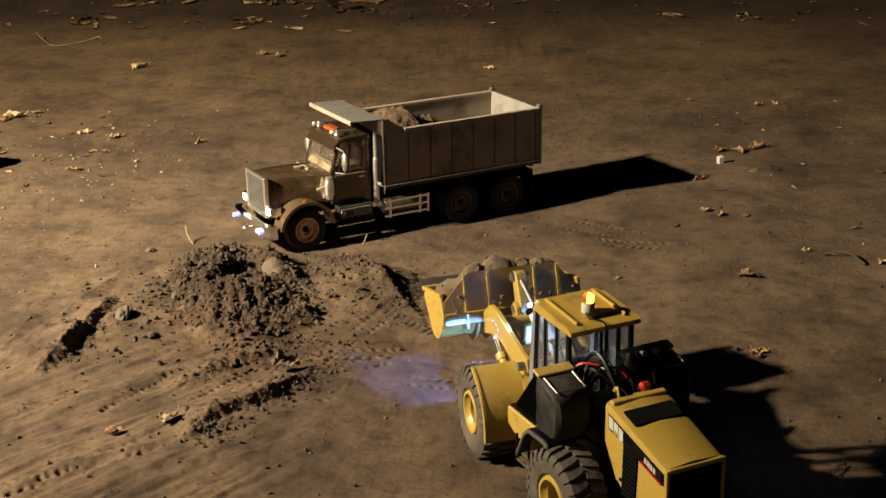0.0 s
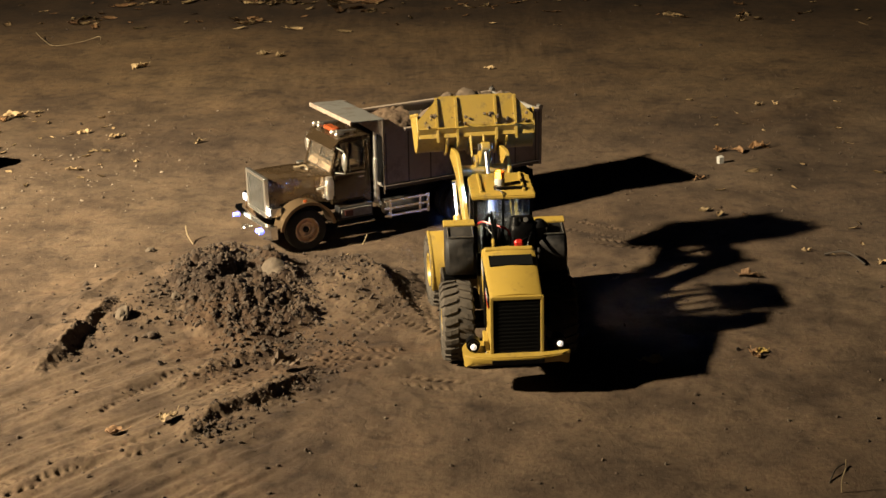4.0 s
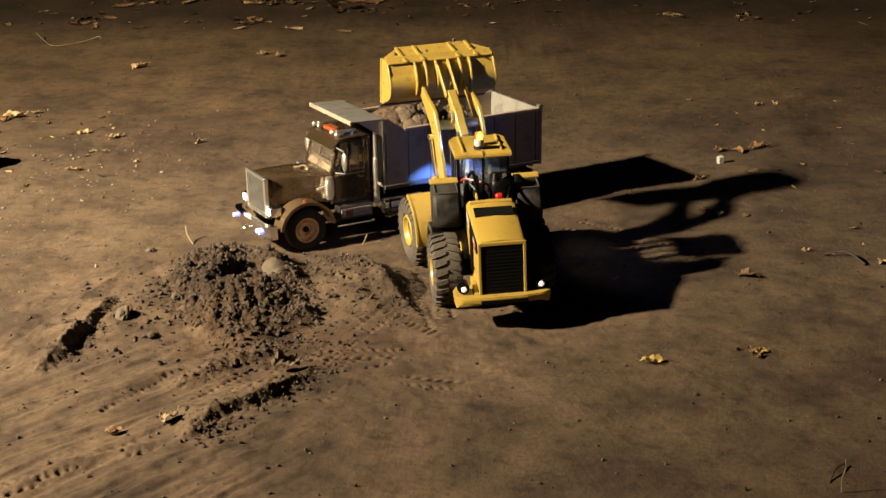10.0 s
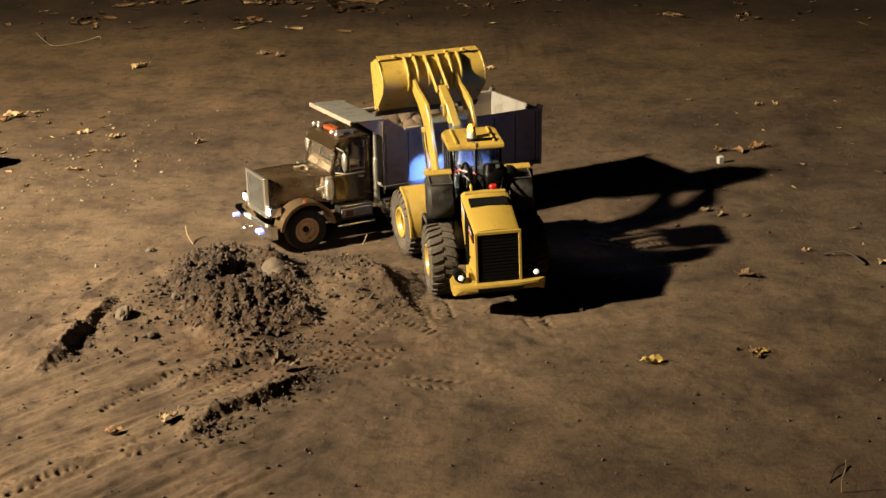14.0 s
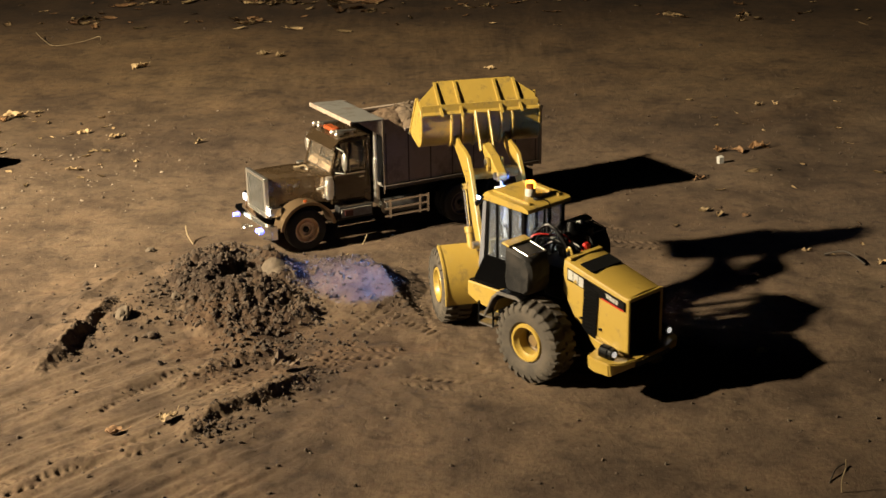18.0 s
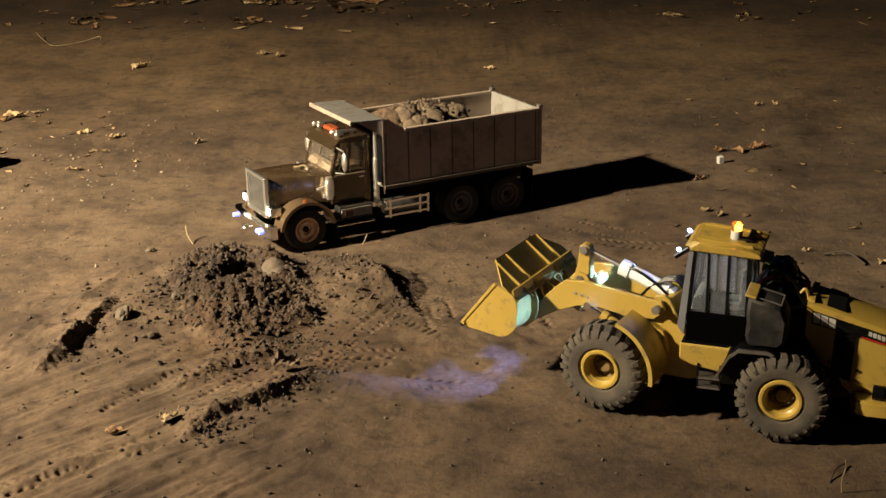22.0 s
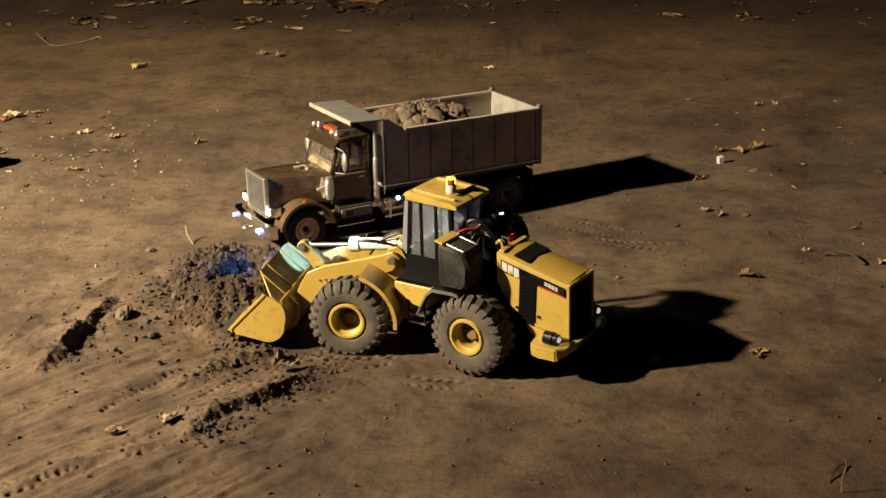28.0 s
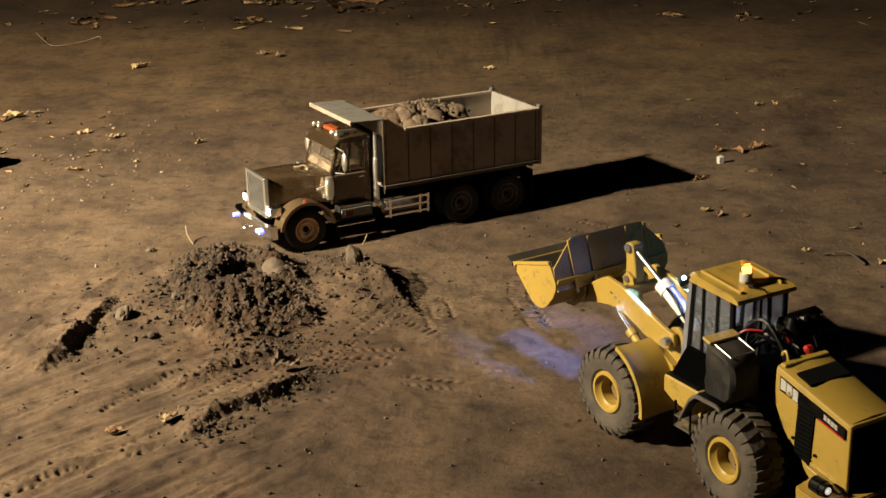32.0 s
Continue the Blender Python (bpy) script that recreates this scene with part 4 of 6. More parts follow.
LUGS = {s: lug_mesh(s) for s in (1, -1)}


def bars(parent, prof, y, side, mat, thick=0.0008):
    return part("lettering", prism(bmesh.new(), prof, y, y + side * thick), mat, parent)


def hood_top(x):
    """The bonnet's upper edge."""
    return 0.1850 + (x + 0.1337) * (0.1850 - 0.1525) / (0.2544 - 0.1337)


def wheel_loader():
    L = tagged(new("wheel_loader"), "yellow model wheel loader with black cab and raised bucket arms", "wheel loader")
    P = {}
    # rear frame
    bm = prism(bmesh.new(), [(0.012, 0.045), (0.012, 0.095), (-0.04, 0.108), (-0.13, 0.12), (-0.235, 0.09), (-0.24, 0.055), (-0.17, 0.045)], -0.034, 0.034, 0.002)
    part("rear_frame", bm, M_black, L)
    part("rear_axle", cyl(bmesh.new(), (REAR_X, -0.06, WHEEL_R), (REAR_X, 0.06, WHEEL_R), 0.014, 16), M_black, L)
    part("articulation_joint", cyl(bmesh.new(), (0, 0, 0.04), (0, 0, 0.115), 0.011, 16), M_yellow_worn, L)
    # bonnet
    bm = bmesh.new()
    rings = []
    for x, w, low in ((-0.1320, 0.0405, 0.136), (-0.155, 0.0400, 0.098), (-0.195, 0.0390, 0.076), (-0.2500, 0.0377, 0.066)):
        t = hood_top(x)
        rings.append([bm.verts.new((x, y, z)) for y, z in ((w, low), (w, t - 0.006), (w - 0.0015, t - 0.002), (w - 0.006, t), (0, t + 0.0022), (-w + 0.006, t), (-w + 0.0015, t - 0.002), (-w, t - 0.006), (-w, low))])
    for a, b in zip(rings, rings[1:]):
        for k in range(9):
            bm.faces.new((a[k], a[(k + 1) % 9], b[(k + 1) % 9], b[k]))
    bm.faces.new(rings[0]), bm.faces.new(rings[-1][::-1])
    bmesh.ops.recalc_face_normals(bm, faces=bm.faces)
    hood = part("bonnet", bm, M_yellow, L, "sloping yellow engine bonnet", True)
    hatch = part("bonnet_hatch", prism(bmesh.new(), [(-0.157, hood_top(-0.157) + 0.0008), (-0.181, hood_top(-0.181) + 0.0008), (-0.181, hood_top(-0.181) + 0.0032), (-0.157, hood_top(-0.157) + 0.0032)], -0.032, 0.032), M_grille, hood, "black bonnet intake grille")
    part("bonnet_ridge", prism(bmesh.new(), [(-0.1335, 0.178), (-0.1335, 0.1875), (-0.142, 0.1865), (-0.142, 0.178)], -0.036, 0.036, 0.001), M_yellow, hood)
    for s in (1, -1):
        y = s * 0.0408
        stripe = part("side_stripe", prism(bmesh.new(), [(-0.139, hood_top(-0.139) - 0.010), (-0.247, hood_top(-0.247) - 0.008), (-0.247, hood_top(-0.247) - 0.021), (-0.200, hood_top(-0.2) - 0.024), (-0.139, hood_top(-0.139) - 0.029)], s * 0.030, y), M_black, hood, "black stripe with white marks")
        for k, x in enumerate((-0.1412, -0.1515, -0.1618)):
            top = hood_top(x) - 0.0112
            bars(stripe, [(x, top), (x - 0.0088, top - 0.0023), (x - 0.0088, top - 0.0160), (x, top - 0.0148)], y, s, M_white)
        bars(stripe, [(-0.1520, hood_top(-0.1525) - 0.0252), (-0.1600, hood_top(-0.1575) - 0.0252), (-0.156, hood_top(-0.155) - 0.0195)], y + s * 0.0009, s, M_yellow)
        for k in range(4):
            x = -0.214 - k * 0.0058
            top = hood_top(x) - 0.0105
            bars(stripe, [(x, top), (x - 0.0045, top - 0.0012), (x - 0.0045, top - 0.0075), (x, top - 0.0064)], y, s, M_white)
        bars(stripe, [(-0.205, hood_top(-0.205) - 0.0215), (-0.2465, hood_top(-0.2465) - 0.019), (-0.2465, hood_top(-0.2465) - 0.021), (-0.205, hood_top(-0.205) - 0.0235)], y, s, M_red)
        vent = part("side_vent", prism(bmesh.new(), [(-0.172, 0.157), (-0.199, 0.150), (-0.195, 0.0765), (-0.1685, 0.086)], s * 0.030, s * 0.0412), M_grille, hood, "black side vent panel")
        for k in range(12):
            z = 0.084 + k * 0.0056
            part("louvre", box(bmesh.new(), -0.196, -0.1715, s * 0.0412 - 0.0004, s * 0.0412 + 0.0006, z, z + 0.0024), M_black, vent)
        for x, z in ((-0.166, 0.102), (-0.203, 0.094)):
            part("door_latch", box(bmesh.new(), x - 0.0018, x + 0.0018, s * 0.0395 - 0.0008, s * 0.0395 + 0.0022, z - 0.0016, z + 0.0016), M_black, hood)
    # rear grille
    bm = bmesh.new()
    for s in (1, -1):
        box(bm, -0.2544, -0.249, s * 0.0365 - 0.0024, s * 0.0365 + 0.0024, 0.064, 0.1525, 0.0008)
    box(bm, -0.2544, -0.249, -0.036, 0.036, 0.1475, 0.1532, 0.0008)
    part("grille_frame", bm, M_yellow, L)
    gr = part("rear_grille", box(bmesh.new(), -0.2525, -0.2495, -0.034, 0.034, 0.062, 0.1475), M_grille, L, "black radiator grille")
    for k in range(14):
        z = 0.066 + k * 0.0058
        part("grille_slat", box(bmesh.new(), -0.2530, -0.2522, -0.034, 0.034, z, z + 0.0022), M_grille, gr)
    # counterweight, swept in plan
    bm = bmesh.new()
    prof = [(-0.200, 0.040), (-0.207, 0.073), (-0.222, 0.0786), (-0.252, 0.0786), (-0.264, 0.064), (-0.270, 0.030), (-0.270, -0.030), (-0.264, -0.064), (-0.252, -0.0786), (-0.222, -0.0786), (-0.207, -0.073), (-0.200, -0.040)]
    lo = [bm.verts.new((x + (0.004 if i in (0, 11) else 0), y * 0.97, 0.0545 if x < -0.26 else 0.044)) for i, (x, y) in enumerate(prof)]
    hi = [bm.verts.new((x, y, 0.0655)) for x, y in prof]
    bm.faces.new(lo), bm.faces.new(hi[::-1])
    for k in range(len(prof)):
        bm.faces.new((lo[k], hi[k], hi[(k + 1) % len(prof)], lo[(k + 1) % len(prof)]))
    bmesh.ops.recalc_face_normals(bm, faces=bm.faces)
    bmesh.ops.bevel(bm, geom=bm.edges[:], offset=0.0018, segments=2, affect="EDGES", clamp_overlap=True)
    cw = part("counterweight", bm, M_yellow, L, "yellow rear counterweight bumper", True)
    part("tow_slot", box(bmesh.new(), -0.2715, -0.268, -0.038, 0.038, 0.055, 0.0615), M_black, cw)
    for s in (1, -1):
        bm = cyl(bmesh.new(), (-0.2490, s * 0.063, 0.0755), (-0.2420, s * 0.063, 0.0755), 0.0085, 18)
        cyl(bm, (-0.2420, s * 0.063, 0.0755), (-0.2270, s * 0.062, 0.0755), 0.0100, 18)
        hous = part("rear_lamp", bm, M_black, L, "black rear lamp housing")
        part("lens", lathe_at(0.0045, (-0.2505, s * 0.063, 0.0755)), M_reverse, hous, "lit white lens")
        bm = prism(bmesh.new(), [(-0.175, 0.095), (-0.205, 0.078), (-0.222, 0.064), (-0.222, 0.055), (-0.205, 0.052), (-0.185, 0.07)], s * 0.036, s * 0.040, 0.0008)
        part("lower_side_panel", bm, M_yellow_worn, L)
        bm = prism(bmesh.new(), [(-0.196, 0.079), (-0.250, 0.0672), (-0.250, 0.0645), (-0.222, 0.0465), (-0.208, 0.0465)], s * 0.0385, s * 0.046, 0.001)
        part("rear_skirt", bm, M_yellow, L)
        # mudguard behind the cab, with its step box
        bm = bmesh.new()
        line = [(-0.022, 0.084), (-0.040, 0.118), (-0.052, 0.1290), (-0.090, 0.1300), (-0.098, 0.127)]
        prism(bm, line + [(x, z - 0.003) for x, z in line[::-1]], s * 0.045, s * 0.096)
        guard = part("rear_mudguard", bm, M_black, L, "black rear mudguard")
        part("mudguard_lip", prism(bmesh.new(), line + [(x, z - 0.005) for x, z in line[::-1]], s * 0.096, s * 0.0985), M_steel, guard)
        bm = prism(bmesh.new(), [(0.030, 0.121), (-0.040, 0.121), (-0.028, 0.084), (0.012, 0.090), (0.030, 0.098)], s * 0.040, s * 0.082, 0.002)
        sb = part("step_box", bm, M_yellow_worn, L, "yellow box below the cab")
        part("step_tread", box(bmesh.new(), -0.034, 0.028, s * 0.061 - 0.018, s * 0.061 + 0.018, 0.1212, 0.1232), M_black, sb)
        for z in (0.060, 0.074):
            part("rung", box(bmesh.new(), -0.028, 0.004, s * 0.074 - 0.010, s * 0.074 + 0.010, z - 0.0015, z + 0.0015), M_steel, sb)
        for x in (-0.027, 0.003):
            part("rung_post", box(bmesh.new(), x - 0.0012, x + 0.0012, s * 0.083 - 0.001, s * 0.083 + 0.001, 0.058, 0.095), M_black, sb)
        # side boxes with yellow tops behind the doors
        bm = prism(bmesh.new(), [(-0.062, 0.131), (-0.057, 0.150), (-0.060, 0.160), (-0.058, 0.180), (-0.060, 0.203), (-0.104, 0.193), (-0.114, 0.172), (-0.112, 0.140), (-0.102, 0.131)], s * 0.046, s * 0.093, 0.007)
        tb = part("side_tank", bm, M_tank, L, "dull black side tank", True)
        part("tank_lid", prism(bmesh.new(), [(-0.056, 0.2038), (-0.056, 0.2075), (-0.071, 0.2040), (-0.071, 0.2003)], s * 0.045, s * 0.094, 0.001), M_yellow_worn, tb, "yellow lid strip")
        part("tank_rail", tube(bmesh.new(), [(-0.074, s * 0.05, 0.2015), (-0.103, s * 0.05, 0.1945), (-0.103, s * 0.088, 0.1945), (-0.074, s * 0.088, 0.2015)], 0.0012), M_steel, tb)
    # cab
    zc, z2, zr = 0.108, 0.152, 0.2435
    bm = prism(bmesh.new(), [(0.026, zc), (0.030, z2), (-0.056, z2), (-0.056, zc + 0.004)], -0.043, 0.043, 0.002)
    cab = part("cab", bm, M_cab_black, L, "black cab with large windows")
    bm = bmesh.new()
    for s in (1, -1):
        y0, y1 = s * 0.0425, s * 0.0455
        for xa, xb, ya, yb in ((0.0305, 0.0235, 0.0235, 0.0175), (0.003, -0.0005, 0.003, -0.0005), (-0.024, -0.028, -0.024, -0.028), (-0.051, -0.056, -0.050, -0.056)):
            prism(bm, [(xa, z2 - 0.001), (xb, z2 - 0.001), (yb, zr), (ya, zr)], y0 - s * 0.002, y1)
        prism(bm, [(0.030, z2), (0.030, z2 + 0.003), (-0.056, z2 + 0.003), (-0.056, z2)], y0, y1 - s * 0.0005)
    for y in (-0.043, 0.0, 0.043):
        box(bm, -0.0565, -0.053, y - 0.0018, y + 0.0018, z2, zr)
    part("window_frame", bm, M_black, cab)
    for s in (1, -1):
        for xa, xb, ya, yb in ((0.0235, 0.003, 0.0175, 0.003), (-0.0005, -0.024, -0.0005, -0.024), (-0.028, -0.051, -0.028, -0.050)):
            part("side_pane", prism(bmesh.new(), [(xa, z2 + 0.002), (xb, z2 + 0.002), (yb, zr - 0.002), (ya, zr - 0.002)], s * 0.0425, s * 0.0438), M_dark_glass, cab)
        part("front_pillar_trim", prism(bmesh.new(), [(0.0405, zc + 0.024), (0.0312, zc + 0.010), (0.0225, zr - 0.002), (0.0290, zr - 0.002)], s * 0.0395, s * 0.0462), M_pillar, cab, "pillar strip, pale for light on the windscreen's side")
    low, up = [(0.024, 0.1235), (-0.050, 0.1235)], [(0.027, 0.154), (-0.055, 0.154)]
    for s in (1, -1):
        bm = bmesh.new()
        v = [bm.verts.new((x, s * 0.073, z)) for x, z in low] + [bm.verts.new((x, s * 0.0462, z)) for x, z in up[::-1]]
        w = [bm.verts.new((x, s * 0.040, z)) for x, z in low] + [bm.verts.new((x, s * 0.040, z)) for x, z in up[::-1]]
        bm.faces.new(v), bm.faces.new(w[::-1])
        for k in range(4):
            bm.faces.new((v[k], w[k], w[(k + 1) % 4], v[(k + 1) % 4]))
        bmesh.ops.recalc_face_normals(bm, faces=bm.faces)
        part("cab_skirt", bm, M_cab_black, cab)
    part("windscreen", prism(bmesh.new(), [(0.0290, z2 - 0.02), (0.0305, z2 - 0.02), (0.0235, zr), (0.0220, zr)], -0.040, 0.040), M_dark_glass, cab)
    part("rear_window", box(bmesh.new(), -0.0555, -0.0542, -0.041, -0.002, z2 + 0.002, zr - 0.002), M_dark_glass, cab)
    part("rear_window", box(bmesh.new(), -0.0555, -0.0542, 0.002, 0.041, z2 + 0.002, zr - 0.002), M_dark_glass, cab)
    bm = box(bmesh.new(), -0.044, -0.018, -0.016, 0.016, z2 - 0.012, z2 + 0.012, 0.004)
    box(bm, -0.048, -0.038, -0.015, 0.015, z2 + 0.008, z2 + 0.052, 0.004)
    part("seat", bm, M_cab_inside, cab, "grey driver seat")
    part("console", prism(bmesh.new(), [(0.026, z2 - 0.002), (0.022, z2 + 0.020), (0.010, z2 + 0.022), (0.006, z2 - 0.002)], -0.03, 0.03, 0.002), M_cab_inside, cab, "grey front console")
    bm = cyl(bmesh.new(), (0.012, 0, z2 - 0.03), (0.002, 0, z2 + 0.022), 0.003, 8)
    part("steering_column", bm, M_black, cab)
    # roof with edge ribs, lamps and beacon
    bm = prism(bmesh.new(), [(0.0345, 0.2440), (0.0345, 0.2505), (0.026, 0.2560), (-0.058, 0.2495), (-0.067, 0.2455), (-0.067, 0.2400)], -0.0485, 0.0485)
    corner = [e for e in bm.edges if min(v.co.x for v in e.verts) > 0.025 and abs(e.verts[0].co.y - e.verts[1].co.y) < 1e-6]
    bmesh.ops.bevel(bm, geom=corner, offset=0.007, segments=3, affect="EDGES", clamp_overlap=True)
    bmesh.ops.bevel(bm, geom=[e for e in bm.edges if e.calc_length() > 0.01], offset=0.0024, segments=2, affect="EDGES", clamp_overlap=True)
    roof = part("roof", bm, M_yellow, L, "yellow cab roof", True)
    for s in (1, -1):
        part("roof_rib", prism(bmesh.new(), [(0.020, 0.2550), (-0.056, 0.2490), (-0.056, 0.2530), (0.020, 0.2590)], s * 0.033 - 0.002, s * 0.033 + 0.002, 0.0008), M_yellow, roof)
    part("beacon_plate", box(bmesh.new(), -0.0495, -0.0425, -0.038, 0.012, 0.2495, 0.2545, 0.001), M_black, roof, "dark bar across the roof")
    base = part("beacon_base", lathe_up(bmesh.new(), [(0.0003, 0.0), (0.0080, 0.0), (0.0082, 0.0105), (0.0072, 0.012)], (-0.028, 0.002, 0.2515)), M_white, roof, "white beacon base", True)
    part("beacon_cable", tube(bmesh.new(), curve([(-0.032, 0.006, 0.253), (-0.040, 0.012, 0.254), (-0.052, 0.012, 0.2535), (-0.060, 0.004, 0.252), (-0.066, 0.0, 0.246), (-0.068, -0.002, 0.22)], 5), 0.0009), M_black, roof)
    P["beacon"] = part("beacon_reflector", half_cup(), M_orange, L, "turning beacon reflector")
    part("beacon_bulb", box(bmesh.new(), -0.001, 0.0040, -0.0042, 0.0042, 0.0128, 0.0212, 0.0006), M_amber_glow, P["beacon"], "glowing amber bulb")
    part("beacon_dome", lathe_up(bmesh.new(), [(0.0072, 0.012), (0.0072, 0.0215), (0.0062, 0.0240), (0.0003, 0.0250)], (-0.028, 0.002, 0.2515)), M_beacon_glass, roof, "orange beacon dome", True)
    for s in (1, -1):
        m = Matrix.Translation((0.0385, s * 0.042, 0.2385)) @ Euler((0, radians(36.5), 0)).to_matrix().to_4x4()
        bm = bmesh.new()
        rings = []
        for r, x in ((0.0036, -0.0110), (0.0042, 0.0115), (0.0035, 0.0115), (0.0022, -0.0085)):
            rings.append([bm.verts.new(m @ Vector((x, r * math.cos(k * math.pi / 8), r * math.sin(k * math.pi / 8)))) for k in range(16)])
        bm.faces.new(rings[0])
        for a, b in zip(rings, rings[1:]):
            for k in range(16):
                bm.faces.new((a[k], a[(k + 1) % 16], b[(k + 1) % 16], b[k]))
        box(bm, 0.028, 0.034, s * 0.042 - 0.002, s * 0.042 + 0.002, 0.2430, 0.2475)
        wl = part("work_light", bm, M_black, roof, "black cab work light")
        bm = bmesh.new()
        bm.faces.new([bm.verts.new(m @ Vector((-0.0084, 0.0021 * math.cos(k * math.pi / 8), 0.0021 * math.sin(k * math.pi / 8)))) for k in range(16)])
        part("led", bm, M_led, wl, "bright cold white light")
        bm = bmesh.new()
        bmesh.ops.create_uvsphere(bm, u_segments=10, v_segments=6, radius=0.0023, matrix=m @ Matrix.Translation((0.002, 0.0, 0.0062)))
        part("lens", bm, M_led_lens, wl, smooth=True)
    # hoses, wires and boxes heaped behind the cab
    rng = random.Random(4)
    part("exhaust_pipe", cyl(cyl(bmesh.new(), (-0.096, -0.016, 0.15), (-0.096, -0.016, 0.206), 0.0115, 16), (-0.096, -0.016, 0.206), (-0.096, -0.016, 0.222), 0.0115, 16, 0.006), M_black, L, "black exhaust stack", True)
    part("air_filter", cyl(cyl(bmesh.new(), (-0.092, -0.052, 0.15), (-0.092, -0.052, 0.205), 0.013, 16), (-0.092, -0.052, 0.205), (-0.092, -0.052, 0.214), 0.015, 16, 0.006), M_black, L, "black air filter", True)
    bm = prism(bmesh.new(), [(-0.074, 0.150), (-0.072, 0.212), (-0.080, 0.220), (-0.100, 0.217), (-0.110, 0.204), (-0.112, 0.150)], -0.044, -0.008, 0.004)
    housing = part("filter_housing", bm, M_black, L, "black filter housing", True)
    part("clamp", cyl(bmesh.new(), (-0.096, -0.030, 0.216), (-0.104, -0.030, 0.219), 0.0035, 10), M_bright, housing, "bright clamp")
    part("valve_block", box(bmesh.new(), -0.128, -0.062, -0.038, 0.036, 0.115, 0.165, 0.004), M_black, L)
    for k in range(9):
        y = rng.uniform(-0.05, 0.035)
        a = (-0.060, y, rng.uniform(0.165, 0.2))
        b = (-0.085 + rng.uniform(-0.012, 0.01), y + rng.uniform(-0.02, 0.02), rng.uniform(0.185, 0.226))
        c = (-0.125, y * 0.6 + rng.uniform(-0.012, 0.012), rng.uniform(0.17, 0.19))
        part("hose", tube(bmesh.new(), curve([(-0.065, y, 0.15), a, b, c, (-0.128, y * 0.6, 0.165)], 5), rng.uniform(0.0016, 0.003)), M_black, L)
    part("red_cable", tube(bmesh.new(), curve([(-0.058, 0.042, 0.196), (-0.070, 0.034, 0.207), (-0.086, 0.016, 0.206), (-0.098, -0.002, 0.202), (-0.102, -0.01, 0.185)], 6), 0.0016), M_red, L, "red cable")
    part("red_plug", box(bmesh.new(), -0.130, -0.119, -0.024, -0.010, 0.166, 0.194, 0.003), M_red, L, "red plug")
    part("grab_rail", tube(bmesh.new(), curve([(-0.132, 0.022, 0.182), (-0.130, 0.022, 0.192), (-0.126, 0.022, 0.196), (-0.121, 0.022, 0.190)], 4), 0.0022), M_yellow, L)

    # front frame and what is carried by it
    bm = prism(bmesh.new(), [(-0.008, 0.05), (0.012, 0.105), (0.05, 0.12), (0.10, 0.10), (0.155, 0.075), (0.155, 0.05), (0.10, 0.04), (0.02, 0.042)], -0.028, 0.028, 0.002)
    front = P["front"] = part("front_frame", bm, M_yellow_worn, L, "yellow front frame with mudguards")
    for s in (1, -1):
        bm = prism(bmesh.new(), [(0.012, 0.090), (0.050, 0.160), (0.058, 0.166), (0.072, 0.162), (0.082, 0.138), (0.118, 0.090), (0.118, 0.062), (0.060, 0.056), (0.022, 0.070)], s * 0.030, s * 0.036, 0.0012)
        part("tower_plate", bm, M_yellow, front)
        bm = arc_plate(bmesh.new(), FRONT_X, 0.064, 0.080, 108, 186, s * 0.044, s * 0.1035, 0.003, 14)
        mud = part("front_mudguard", bm, M_yellow, front, "curved yellow front mudguard", True)
        part("mudguard_lip", arc_plate(bmesh.new(), FRONT_X, 0.064, 0.0812, 108, 186, s * 0.1025, s * 0.1055, 0.006, 14), M_yellow_worn, mud)
        part("mudguard_bracket", prism(bmesh.new(), [(0.045, 0.085), (0.055, 0.115), (0.085, 0.13), (0.085, 0.122), (0.062, 0.108), (0.054, 0.085)], s * 0.036, s * 0.046), M_yellow, front)
        part("pivot_pin", cyl(bmesh.new(), (AX, s * 0.036, AZ), (AX, s * 0.056, AZ), 0.006, 14), M_steel, front)
    part("front_axle", cyl(bmesh.new(), (FRONT_X, -0.06, WHEEL_R), (FRONT_X, 0.06, WHEEL_R), 0.014, 16), M_black, front)
    part("tower_cross_plate", box(bmesh.new(), 0.050, 0.060, -0.030, 0.030, 0.115, 0.160, 0.001), M_yellow_worn, front)
    for k in range(4):
        y = -0.018 + 0.012 * k
        part("hydraulic_hose", tube(bmesh.new(), curve([(0.02, y, 0.125), (0.045, y * 0.7, 0.178), (0.085, y * 0.5, 0.168), (0.11, y * 0.4, 0.140)], 6), 0.0020), M_black, front)
    for s in (1, -1):
        P["wheel_front", s] = loader_wheel(L, s)
        P["wheel_rear", s] = loader_wheel(L, s)
    # lift arms: along +x from the pivot to the bucket pin
    outline = [(-0.010, -0.006), (-0.007, 0.010), (0.012, 0.014), (0.060, 0.030), (0.105, 0.046), (0.135, 0.050), (0.155, 0.040), (0.185, 0.020), (ARM + 0.006, 0.008), (ARM + 0.008, -0.006), (ARM, -0.009), (0.185, -0.004), (0.160, 0.004), (0.125, 0.010), (0.090, 0.006), (0.050, -0.010), (0.010, -0.016)]
    cu, cv = CRANK_U * math.cos(CRANK_A), CRANK_U * math.sin(CRANK_A)
    for s in (1, -1):
        arm = P["arms", s] = part("lift_arm", prism(bmesh.new(), outline, s * 0.0385, s * 0.0455, 0.001), M_yellow, L, "yellow lift arm")
        part("crank_bracket", prism(bmesh.new(), [(cu - 0.02, cv - 0.02), (cu - 0.012, cv + 0.004), (cu, cv + 0.010), (cu + 0.010, cv), (cu + 0.004, cv - 0.02)], s * 0.0095, s * 0.0135), M_yellow, arm)
